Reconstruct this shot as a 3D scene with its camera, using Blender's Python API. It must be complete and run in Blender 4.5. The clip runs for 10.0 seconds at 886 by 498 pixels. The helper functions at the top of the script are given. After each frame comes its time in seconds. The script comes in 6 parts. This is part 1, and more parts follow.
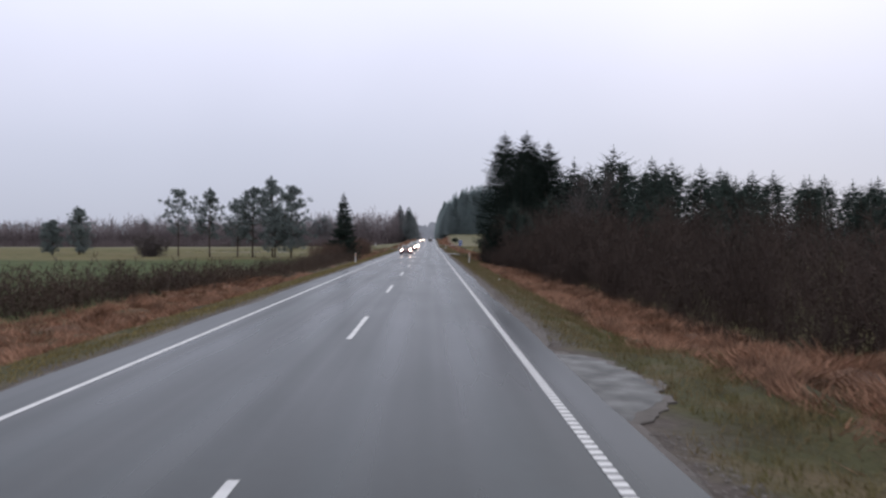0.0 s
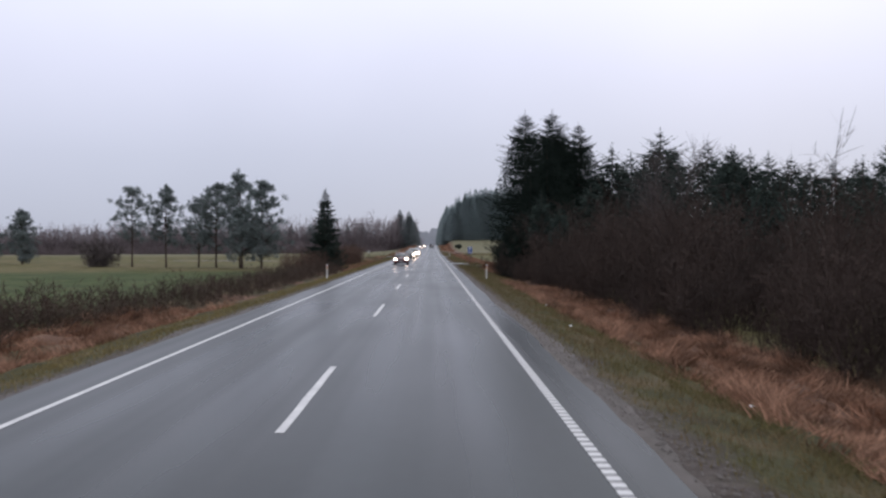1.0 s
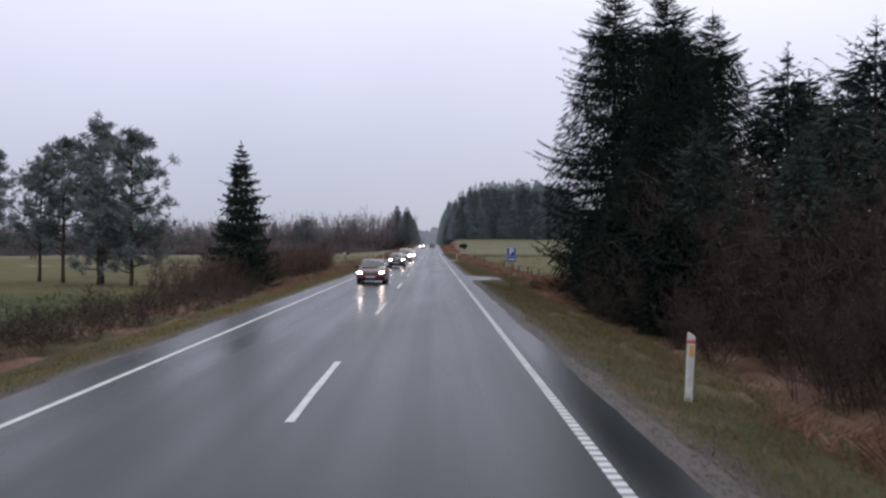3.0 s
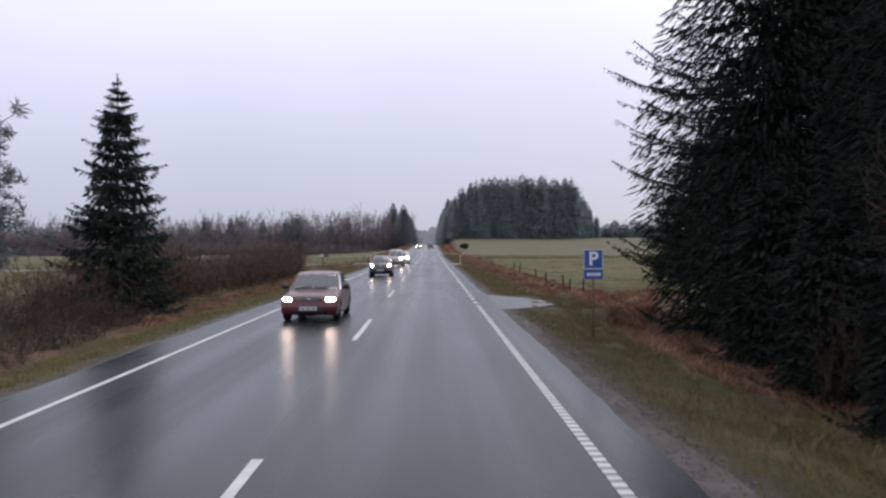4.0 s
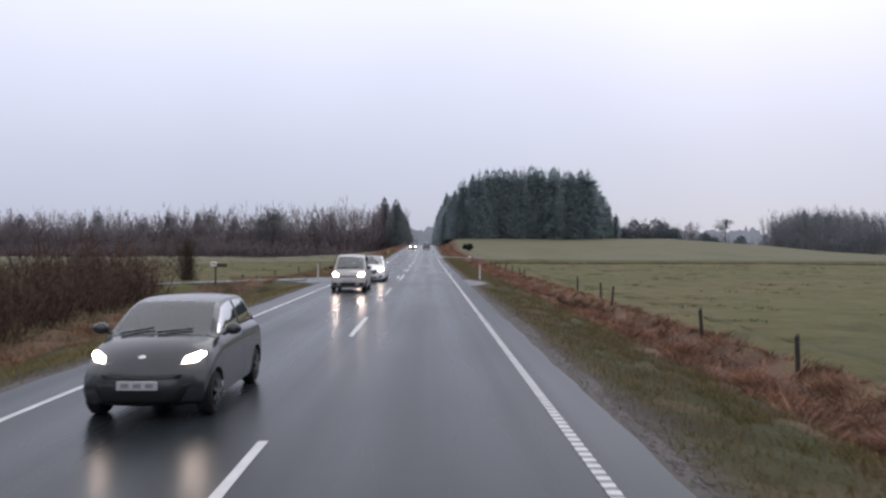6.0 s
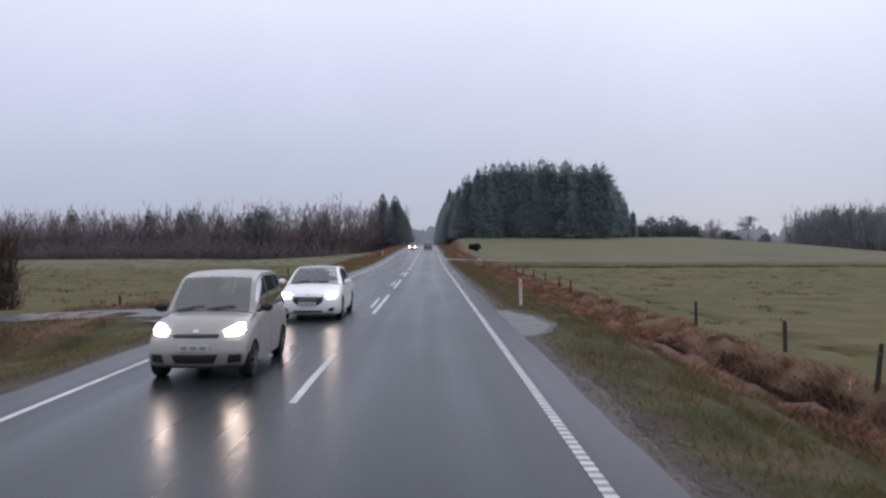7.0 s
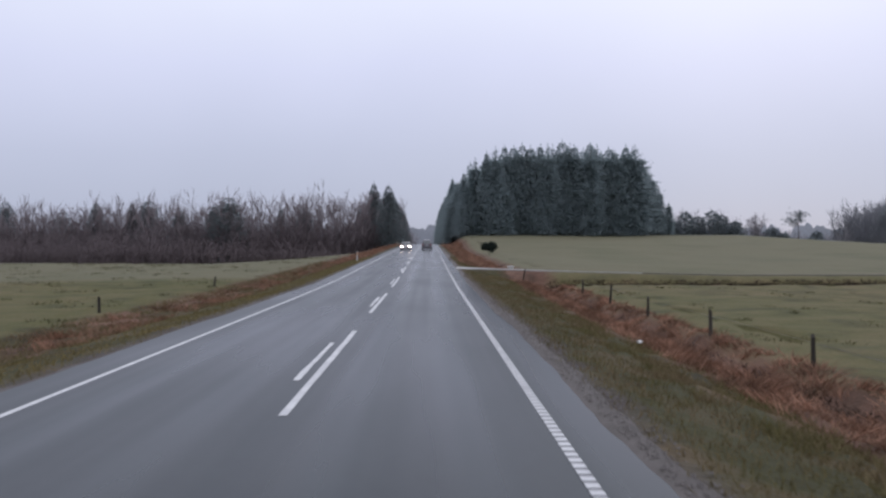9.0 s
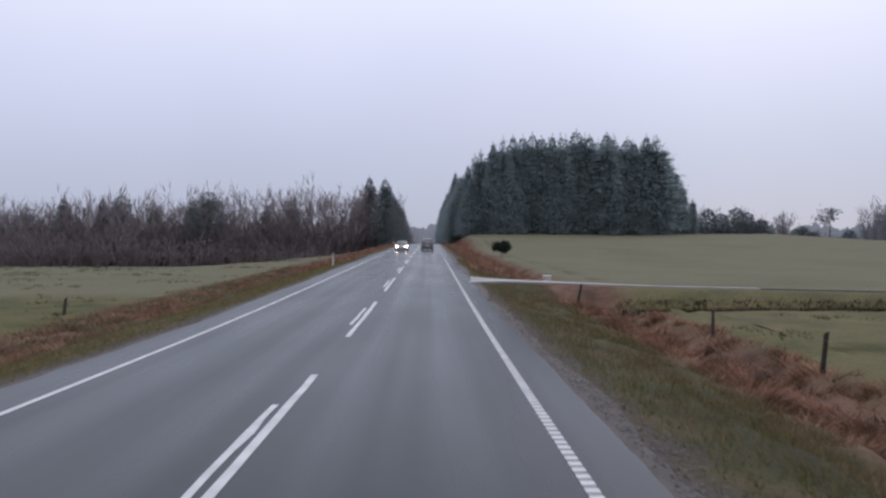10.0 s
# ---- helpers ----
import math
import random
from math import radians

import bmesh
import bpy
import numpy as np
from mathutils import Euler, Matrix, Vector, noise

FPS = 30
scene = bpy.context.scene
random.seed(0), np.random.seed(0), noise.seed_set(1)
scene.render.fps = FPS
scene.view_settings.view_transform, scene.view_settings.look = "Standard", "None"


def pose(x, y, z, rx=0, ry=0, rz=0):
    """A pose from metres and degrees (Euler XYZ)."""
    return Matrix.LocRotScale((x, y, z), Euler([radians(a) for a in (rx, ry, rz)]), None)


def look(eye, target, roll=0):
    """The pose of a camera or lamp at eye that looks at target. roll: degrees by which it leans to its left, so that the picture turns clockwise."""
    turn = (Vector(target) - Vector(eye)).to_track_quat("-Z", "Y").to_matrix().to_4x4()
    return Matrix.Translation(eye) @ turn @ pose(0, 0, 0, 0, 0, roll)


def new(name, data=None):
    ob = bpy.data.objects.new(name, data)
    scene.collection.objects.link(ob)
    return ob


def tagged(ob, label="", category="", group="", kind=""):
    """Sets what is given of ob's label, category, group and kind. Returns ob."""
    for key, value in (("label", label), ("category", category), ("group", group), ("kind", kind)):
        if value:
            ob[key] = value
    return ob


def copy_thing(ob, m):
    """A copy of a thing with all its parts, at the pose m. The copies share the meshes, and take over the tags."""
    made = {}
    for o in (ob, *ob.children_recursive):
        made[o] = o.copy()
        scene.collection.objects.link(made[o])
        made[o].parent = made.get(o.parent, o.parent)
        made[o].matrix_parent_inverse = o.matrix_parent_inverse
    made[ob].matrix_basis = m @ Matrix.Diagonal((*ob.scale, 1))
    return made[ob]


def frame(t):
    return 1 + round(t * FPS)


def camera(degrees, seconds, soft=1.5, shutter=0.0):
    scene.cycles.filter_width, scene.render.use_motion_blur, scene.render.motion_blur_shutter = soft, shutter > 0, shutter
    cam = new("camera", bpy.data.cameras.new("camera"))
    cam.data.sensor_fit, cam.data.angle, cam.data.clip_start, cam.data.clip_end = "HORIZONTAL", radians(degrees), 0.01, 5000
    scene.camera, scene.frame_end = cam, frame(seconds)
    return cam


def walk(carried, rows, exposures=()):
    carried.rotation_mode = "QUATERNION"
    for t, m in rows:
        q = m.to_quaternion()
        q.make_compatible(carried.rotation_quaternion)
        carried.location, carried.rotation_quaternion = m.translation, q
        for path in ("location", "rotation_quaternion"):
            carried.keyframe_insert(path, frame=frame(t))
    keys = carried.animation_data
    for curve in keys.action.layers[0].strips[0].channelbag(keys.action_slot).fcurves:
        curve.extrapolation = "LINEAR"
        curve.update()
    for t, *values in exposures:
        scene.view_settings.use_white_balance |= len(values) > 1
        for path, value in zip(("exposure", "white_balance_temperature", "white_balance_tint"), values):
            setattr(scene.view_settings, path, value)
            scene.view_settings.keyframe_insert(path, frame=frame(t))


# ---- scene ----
cam = camera(59.77, 10.0, soft=2.45, shutter=0.08)
# metres and degrees: seconds, x, y, z, pitch, roll, yaw
PATH = [
    (0.0, 1.805, 0.863, 2.212, -0.72, 0.01, -0.95),
    (0.5, 1.805, 12.560, 2.212, -0.54, -0.05, -0.86),
    (1.0, 1.804, 23.796, 2.212, -0.25, 0.15, -0.84),
    (1.5, 1.798, 34.789, 2.212, -0.38, 0.22, -0.77),
    (2.0, 1.786, 46.044, 2.212, -0.23, 0.08, -0.89),
    (2.5, 1.798, 57.332, 2.212, -0.29, 0.12, -0.78),
    (4.0, 1.789, 89.954, 2.212, -0.29, 0.14, -0.93),
    (4.5, 1.818, 100.965, 2.212, -0.52, 0.32, -1.23),
    (5.0, 1.813, 111.534, 2.212, -0.36, 0.03, -1.23),
    (5.5, 1.813, 122.584, 2.212, -0.26, -0.32, -1.25),
    (7.0, 1.915, 158.100, 2.212, -0.26, -0.02, -1.06),
    (7.5, 1.930, 169.700, 2.212, -0.29, -0.22, -0.98),
    (8.0, 1.943, 180.926, 2.212, -0.14, -0.17, -1.02),
    (8.5, 1.987, 191.918, 2.212, -0.32, -0.09, -1.04),
    (9.0, 2.013, 202.950, 2.212, -0.32, -0.04, -1.08),
    (9.5, 2.049, 213.872, 2.212, -0.54, 0.29, -0.91),
    (10.0, 2.053, 224.730, 2.212, -0.35, -0.09, -1.01),
]
walk(cam, [(t, pose(x, y, z, 90 + pitch, roll, yaw)) for t, x, y, z, pitch, roll, yaw in PATH],
     [(0.0, -0.09, 6250, 12.5), (2.5, -0.18, 6170, 12.7), (4.0, -0.06, 6190, 13.7), (5.0, 0.04, 6200, 13), (5.7, 0.0, 6200, 13), (7.0, -0.27, 6050, 13), (10.0, -0.27, 5980, 14)])

# ---- sky and light ----
world = bpy.data.worlds.new("overcast_sky")
scene.world = world
world.use_nodes = True
wn, wl = world.node_tree.nodes, world.node_tree.links
wn.clear()
w_out = wn.new("ShaderNodeOutputWorld")
sky = wn.new("ShaderNodeTexSky")
sky.sky_type = "NISHITA"
sky.sun_disc = False
sky.sun_elevation = radians(24)
sky.sun_rotation = radians(25)
sky_bg = wn.new("ShaderNodeBackground")
sky_bg.inputs["Strength"].default_value = 0.005
wl.new(sky.outputs["Color"], sky_bg.inputs["Color"])
# the cloud layer: grey at the horizon, brighter overhead, faint large patches
w_co = wn.new("ShaderNodeTexCoord")
w_sep = wn.new("ShaderNodeSeparateXYZ")
wl.new(w_co.outputs["Generated"], w_sep.inputs[0])
w_noise = wn.new("ShaderNodeTexNoise")
w_noise.inputs["Scale"].default_value = 2.2
w_noise.inputs["Detail"].default_value = 4.0
wl.new(w_co.outputs["Generated"], w_noise.inputs["Vector"])
w_add = wn.new("ShaderNodeMath")
w_add.operation = "MULTIPLY_ADD"
w_add.inputs[1].default_value = 0.10
wl.new(w_noise.outputs["Fac"], w_add.inputs[0])
wl.new(w_sep.outputs["Z"], w_add.inputs[2])
w_ramp = wn.new("ShaderNodeValToRGB")
wl.new(w_add.outputs[0], w_ramp.inputs["Fac"])
cr = w_ramp.color_ramp
cr.elements[0].position, cr.elements[0].color = 0.05, (0.455, 0.48, 0.56, 1)
cr.elements[1].position, cr.elements[1].color = 0.75, (1.0, 1.0, 1.04, 1)
for at, c in ((0.16, (0.585, 0.605, 0.70, 1)), (0.27, (0.76, 0.77, 0.89, 1)), (0.38, (0.93, 0.94, 1.0, 1))):
    e = cr.elements.new(at)
    e.color = c
cloud_bg = wn.new("ShaderNodeBackground")
cloud_bg.inputs["Strength"].default_value = 1.09
wl.new(w_ramp.outputs["Color"], cloud_bg.inputs["Color"])
w_sum = wn.new("ShaderNodeAddShader")
wl.new(sky_bg.outputs[0], w_sum.inputs[0])
wl.new(cloud_bg.outputs[0], w_sum.inputs[1])
wl.new(w_sum.outputs[0], w_out.inputs["Surface"])

sun_lamp = bpy.data.lights.new("sun", "SUN")
sun_lamp.energy, sun_lamp.angle, sun_lamp.color = 0.5, radians(40), (1.0, 0.97, 0.93)
sun = new("sun", sun_lamp)
sun.matrix_world = look((0, 0, 60), (-25, -55, 0))

# ---- materials ----
def material(name, color, rough=0.7, metal=0.0, vary=0.0, scale=3.0, color2=None, fine=None, bump=0.0, bump_scale=40.0,
             per_object=0.0, per_island=0.0, stretch=(1, 1, 1), spec=0.5, coat=0.0, rough_vary=0.0, translucent=0.0):
    """A painted or natural surface: two colours mixed by noise at two scales, with relief."""
    m = bpy.data.materials.new(name)
    m.use_nodes = True
    nt = m.node_tree
    n, l = nt.nodes, nt.links
    b = n["Principled BSDF"]
    b.inputs["Roughness"].default_value = rough
    b.inputs["Metallic"].default_value = metal
    b.inputs["Specular IOR Level"].default_value = spec
    b.inputs["Coat Weight"].default_value = coat
    co = n.new("ShaderNodeTexCoord")
    mp = n.new("ShaderNodeMapping")
    mp.inputs["Scale"].default_value = stretch
    l.new(co.outputs["Object"], mp.inputs["Vector"])
    c1 = tuple(color) + (1,)
    c2 = tuple(color2 if color2 else [v * (1 - vary) for v in color]) + (1,)
    t1 = n.new("ShaderNodeTexNoise")
    t1.inputs["Scale"].default_value, t1.inputs["Detail"].default_value = scale, 6
    l.new(mp.outputs[0], t1.inputs["Vector"])
    mr = n.new("ShaderNodeMapRange")
    mr.inputs["From Min"].default_value, mr.inputs["From Max"].default_value = 0.35, 0.65
    l.new(t1.outputs["Fac"], mr.inputs["Value"])
    mix = n.new("ShaderNodeMix")
    mix.data_type = "RGBA"
    mix.inputs["A"].default_value, mix.inputs["B"].default_value = c1, c2
    l.new(mr.outputs[0], mix.inputs["Factor"])
    last = mix.outputs["Result"]
    t2 = n.new("ShaderNodeTexNoise")
    t2.inputs["Scale"].default_value, t2.inputs["Detail"].default_value = fine or scale * 14, 3
    l.new(mp.outputs[0], t2.inputs["Vector"])
    hsv = n.new("ShaderNodeHueSaturation")
    l.new(last, hsv.inputs["Color"])
    val = n.new("ShaderNodeMapRange")
    val.inputs["To Min"].default_value, val.inputs["To Max"].default_value = 1 - vary, 1 + vary
    l.new(t2.outputs["Fac"], val.inputs["Value"])
    v_out = val.outputs[0]
    for use, node, socket in ((per_object, "ShaderNodeObjectInfo", "Random"), (per_island, "ShaderNodeNewGeometry", "Random Per Island")):
        if use:
            src = n.new(node)
            k = n.new("ShaderNodeMapRange")
            k.inputs["To Min"].default_value, k.inputs["To Max"].default_value = 1 - use, 1 + use
            l.new(src.outputs[socket], k.inputs["Value"])
            mu = n.new("ShaderNodeMath")
            mu.operation = "MULTIPLY"
            l.new(v_out, mu.inputs[0])
            l.new(k.outputs[0], mu.inputs[1])
            v_out = mu.outputs[0]
    l.new(v_out, hsv.inputs["Value"])
    l.new(hsv.outputs[0], b.inputs["Base Color"])
    if rough_vary:
        rv = n.new("ShaderNodeMapRange")
        rv.inputs["To Min"].default_value, rv.inputs["To Max"].default_value = max(rough - rough_vary, 0.02), min(rough + rough_vary, 1)
        l.new(t1.outputs["Fac"], rv.inputs["Value"])
        l.new(rv.outputs[0], b.inputs["Roughness"])
    if bump:
        t3 = n.new("ShaderNodeTexNoise")
        t3.inputs["Scale"].default_value, t3.inputs["Detail"].default_value = bump_scale, 4
        l.new(co.outputs["Object"], t3.inputs["Vector"])
        bp = n.new("ShaderNodeBump")
        bp.inputs["Strength"].default_value, bp.inputs["Distance"].default_value = bump, 0.02
        l.new(t3.outputs["Fac"], bp.inputs["Height"])
        l.new(bp.outputs[0], b.inputs["Normal"])
    if translucent:
        tr = n.new("ShaderNodeBsdfTranslucent")
        l.new(hsv.outputs[0], tr.inputs["Color"])
        ms = n.new("ShaderNodeMixShader")
        ms.inputs[0].default_value = translucent
        l.new(b.outputs[0], ms.inputs[1])
        l.new(tr.outputs[0], ms.inputs[2])
        l.new(ms.outputs[0], n["Material Output"].inputs["Surface"])
    return m


def glow(name, color, strength):
    m = bpy.data.materials.new(name)
    m.use_nodes = True
    b = m.node_tree.nodes["Principled BSDF"]
    b.inputs["Base Color"].default_value = (0.8, 0.8, 0.8, 1)
    b.inputs["Emission Color"].default_value = tuple(color) + (1,)
    b.inputs["Emission Strength"].default_value = strength
    return m


def car_glass():
    m = bpy.data.materials.new("tinted_glass")
    m.use_nodes = True
    n, l = m.node_tree.nodes, m.node_tree.links
    n.clear()
    out = n.new("ShaderNodeOutputMaterial")
    tr = n.new("ShaderNodeBsdfTransparent")
    tr.inputs[0].default_value = (0.52, 0.66, 0.65, 1)
    gl = n.new("ShaderNodeBsdfGlossy")
    gl.inputs["Roughness"].default_value = 0.03
    fr = n.new("ShaderNodeFresnel")
    fr.inputs[0].default_value = 2.5
    mx = n.new("ShaderNodeMixShader")
    l.new(fr.outputs[0], mx.inputs[0])
    l.new(tr.outputs[0], mx.inputs[1])
    l.new(gl.outputs[0], mx.inputs[2])
    l.new(mx.outputs[0], out.inputs[0])
    return m


def asphalt():
    """Wet bitumen: coarse chips, worn wheel tracks along the lanes, damp sheen."""
    m = bpy.data.materials.new("wet_asphalt")
    m.use_nodes = True
    n, l = m.node_tree.nodes, m.node_tree.links
    b = n["Principled BSDF"]
    b.inputs["Specular IOR Level"].default_value = 0.22
    b.inputs["Specular Tint"].default_value = (0.84, 0.98, 1.0, 1)
    co = n.new("ShaderNodeTexCoord")
    sep = n.new("ShaderNodeSeparateXYZ")
    l.new(co.outputs["Object"], sep.inputs[0])

    def noise_of(scale, stretch, detail=5):
        mp = n.new("ShaderNodeMapping")
        mp.inputs["Scale"].default_value = stretch
        l.new(co.outputs["Object"], mp.inputs["Vector"])
        t = n.new("ShaderNodeTexNoise")
        t.inputs["Scale"].default_value, t.inputs["Detail"].default_value = scale, detail
        l.new(mp.outputs[0], t.inputs["Vector"])
        return t.outputs["Fac"]

    def math(op, a, c, d=None):
        k = n.new("ShaderNodeMath")
        k.operation = op
        for i, v in enumerate((a, c, d)):
            if v is None:
                continue
            if isinstance(v, (int, float)):
                k.inputs[i].default_value = v
            else:
                l.new(v, k.inputs[i])
        return k.outputs[0]

    streak = noise_of(1.0, (2.0, 0.03, 1), 1.5)
    patch = noise_of(0.35, (1, 0.25, 1), 2)
    chips = noise_of(60, (1, 1, 1), 3)
    # two wheel tracks in each lane, 1.5 m apart
    wave = math("ABSOLUTE", math("SUBTRACT", math("ABSOLUTE", math("SUBTRACT", math("ABSOLUTE", sep.outputs["X"], 0), 1.75), 0), 0.78), 0)
    track = n.new("ShaderNodeMapRange")
    track.interpolation_type = "SMOOTHSTEP"
    track.inputs["From Min"].default_value, track.inputs["From Max"].default_value = 0.05, 0.55
    track.inputs["To Min"].default_value, track.inputs["To Max"].default_value = 1, 0
    l.new(wave, track.inputs["Value"])
    mottle = noise_of(5.0, (1, 0.6, 1), 5)
    tone = math("MULTIPLY_ADD", mottle, 0.22, math("MULTIPLY_ADD", streak, 0.42, math("MULTIPLY_ADD", patch, 0.40, math("MULTIPLY", chips, 0.16))))
    ramp = n.new("ShaderNodeValToRGB")
    e = ramp.color_ramp.elements
    e[0].position, e[0].color = 0.46, (0.011, 0.0125, 0.014, 1)
    e[1].position, e[1].color = 0.80, (0.027, 0.033, 0.037, 1)
    l.new(math("MULTIPLY_ADD", track.outputs[0], 0.09, tone), ramp.inputs["Fac"])
    l.new(ramp.outputs[0], b.inputs["Base Color"])
    rough = n.new("ShaderNodeMapRange")
    rough.inputs["From Min"].default_value, rough.inputs["From Max"].default_value = 0.3, 0.7
    rough.inputs["To Min"].default_value, rough.inputs["To Max"].default_value = 0.21, 0.38
    l.new(math("MULTIPLY_ADD", track.outputs[0], -0.08, math("MULTIPLY_ADD", patch, 0.6, math("MULTIPLY", streak, 0.45))), rough.inputs["Value"])
    # outside the right edge line the surface is unworn, closed and wetter
    rim = n.new("ShaderNodeMapRange")
    rim.inputs["From Min"].default_value, rim.inputs["From Max"].default_value = 3.60, 3.80
    rim.inputs["To Min"].default_value, rim.inputs["To Max"].default_value = 1.0, 0.82
    l.new(sep.outputs["X"], rim.inputs["Value"])
    l.new(math("MULTIPLY", rough.outputs[0], rim.outputs[0]), b.inputs["Roughness"])
    bp = n.new("ShaderNodeBump")
    bp.inputs["Strength"].default_value, bp.inputs["Distance"].default_value = 0.05, 0.004
    l.new(chips, bp.inputs["Height"])
    l.new(bp.outputs[0], b.inputs["Normal"])
    return m


def land():
    """The open ground: grass verge by the road, reddish dead growth in the ditches, olive pasture and a green crop beyond."""
    m = bpy.data.materials.new("grassland")
    m.use_nodes = True
    n, l = m.node_tree.nodes, m.node_tree.links
    b = n["Principled BSDF"]
    b.inputs["Roughness"].default_value = 0.9
    b.inputs["Specular IOR Level"].default_value = 0.15
    co = n.new("ShaderNodeTexCoord")
    sep = n.new("ShaderNodeSeparateXYZ")
    l.new(co.outputs["Object"], sep.inputs[0])

    def noise_of(scale, detail=6):
        t = n.new("ShaderNodeTexNoise")
        t.inputs["Scale"].default_value, t.inputs["Detail"].default_value = scale, detail
        l.new(co.outputs["Object"], t.inputs["Vector"])
        return t.outputs["Fac"]

    def ramp_of(fac, *stops):
        r = n.new("ShaderNodeValToRGB")
        e = r.color_ramp.elements
        e[0].position, e[0].color = stops[0][0], tuple(stops[0][1]) + (1,)
        e[1].position, e[1].color = stops[-1][0], tuple(stops[-1][1]) + (1,)
        for p, c in stops[1:-1]:
            x = e.new(p)
            x.color = tuple(c) + (1,)
        l.new(fac, r.inputs["Fac"])
        return r.outputs[0]

    def mixed(fac, a, c):
        k = n.new("ShaderNodeMix")
        k.data_type = "RGBA"
        l.new(fac, k.inputs["Factor"])
        l.new(a, k.inputs["A"])
        l.new(c, k.inputs["B"])
        return k.outputs["Result"]

    def band(value, lo, hi, wobble):
        k = n.new("ShaderNodeMath")
        k.operation = "MULTIPLY_ADD"
        l.new(wobble, k.inputs[0])
        k.inputs[1].default_value = 2.5
        l.new(value, k.inputs[2])
        r = n.new("ShaderNodeMapRange")
        r.inputs["From Min"].default_value, r.inputs["From Max"].default_value = lo + 1.25, hi + 1.25
        l.new(k.outputs[0], r.inputs["Value"])
        return r.outputs[0]

    big, mid, small = noise_of(0.045, 8), noise_of(0.55, 8), noise_of(9.0)
    ab = n.new("ShaderNodeMath")
    ab.operation = "ABSOLUTE"
    l.new(sep.outputs["X"], ab.inputs[0])
    verge = ramp_of(mid, (0.32, (0.040, 0.034, 0.018)), (0.5, (0.056, 0.055, 0.025)), (0.66, (0.100, 0.076, 0.044)))
    # soil and grit spread from the asphalt edge into the grass
    soil = ramp_of(mid, (0.3, (0.064, 0.053, 0.047)), (0.7, (0.108, 0.092, 0.085)))
    verge = mixed(band(ab.outputs[0], 4.5, 5.2, mid), soil, verge)
    ditch = ramp_of(mid, (0.3, (0.060, 0.036, 0.024)), (0.5, (0.130, 0.074, 0.052)), (0.7, (0.20, 0.122, 0.086)))
    pasture = ramp_of(big, (0.30, (0.074, 0.084, 0.034)), (0.45, (0.110, 0.108, 0.050)), (0.58, (0.143, 0.120, 0.065)), (0.72, (0.108, 0.107, 0.052)))
    tufts = ramp_of(mid, (0.28, (0.030, 0.032, 0.012)), (0.48, (0.097, 0.088, 0.032)), (0.7, (0.146, 0.114, 0.054)))
    half = n.new("ShaderNodeValue")
    half.outputs[0].default_value = 0.6
    field = mixed(half.outputs[0], pasture, tufts)
    # on the right the dead growth is continuous, on the left it comes in patches
    side = n.new("ShaderNodeMapRange")
    side.inputs["From Min"].default_value, side.inputs["From Max"].default_value = -1, 1
    l.new(sep.outputs["X"], side.inputs["Value"])
    patchy = n.new("ShaderNodeMapRange")
    patchy.inputs["From Min"].default_value, patchy.inputs["From Max"].default_value = 0.44, 0.56
    patchy.inputs["To Min"].default_value = 0.12
    l.new(noise_of(0.22, 4), patchy.inputs["Value"])
    most = n.new("ShaderNodeMath")
    most.operation = "MAXIMUM"
    l.new(side.outputs[0], most.inputs[0])
    l.new(patchy.outputs[0], most.inputs[1])
    amount = n.new("ShaderNodeMath")
    amount.operation = "MULTIPLY"
    l.new(most.outputs[0], amount.inputs[0])
    l.new(band(ab.outputs[0], 7.3, 8.3, mid), amount.inputs[1])
    col = mixed(amount.outputs[0], verge, ditch)
    # a drier field beyond the farm track, also paled and blued for haze
    north = n.new("ShaderNodeMapRange")
    north.inputs["From Min"].default_value, north.inputs["From Max"].default_value = 262, 268
    l.new(sep.outputs["Y"], north.inputs["Value"])
    dry_haze = ramp_of(big, (0.30, (0.112, 0.114, 0.065)), (0.5, (0.147, 0.137, 0.085)), (0.7, (0.126, 0.123, 0.074)))
    field = mixed(north.outputs[0], field, dry_haze)
    col = mixed(band(ab.outputs[0], 11.0, 12.5, mid), col, field)
    # the sown field on the left, up to the row of pines
    crop = ramp_of(mid, (0.3, (0.036, 0.050, 0.018)), (0.55, (0.056, 0.076, 0.026)), (0.75, (0.085, 0.090, 0.040)))
    neg = n.new("ShaderNodeMath")
    neg.operation = "MULTIPLY"
    neg.inputs[1].default_value = -1
    l.new(sep.outputs["X"], neg.inputs[0])
    south = n.new("ShaderNodeMapRange")
    south.inputs["From Min"].default_value, south.inputs["From Max"].default_value = 112, 122
    south.inputs["To Min"].default_value, south.inputs["To Max"].default_value = 1, 0
    l.new(sep.outputs["Y"], south.inputs["Value"])
    both = n.new("ShaderNodeMath")
    both.operation = "MULTIPLY"
    l.new(band(neg.outputs[0], 12.0, 13.5, mid), both.inputs[0])
    l.new(south.outputs[0], both.inputs[1])
    col = mixed(both.outputs[0], col, crop)
    hsv = n.new("ShaderNodeHueSaturation")
    mr = n.new("ShaderNodeMapRange")
    mr.inputs["To Min"].default_value, mr.inputs["To Max"].default_value = 0.55, 1.4
    l.new(small, mr.inputs["Value"])
    l.new(mr.outputs[0], hsv.inputs["Value"])
    l.new(col, hsv.inputs["Color"])
    l.new(hsv.outputs[0], b.inputs["Base Color"])
    bp = n.new("ShaderNodeBump")
    bp.inputs["Strength"].default_value, bp.inputs["Distance"].default_value = 0.7, 0.08
    l.new(noise_of(6.0), bp.inputs["Height"])
    l.new(bp.outputs[0], b.inputs["Normal"])
    return m


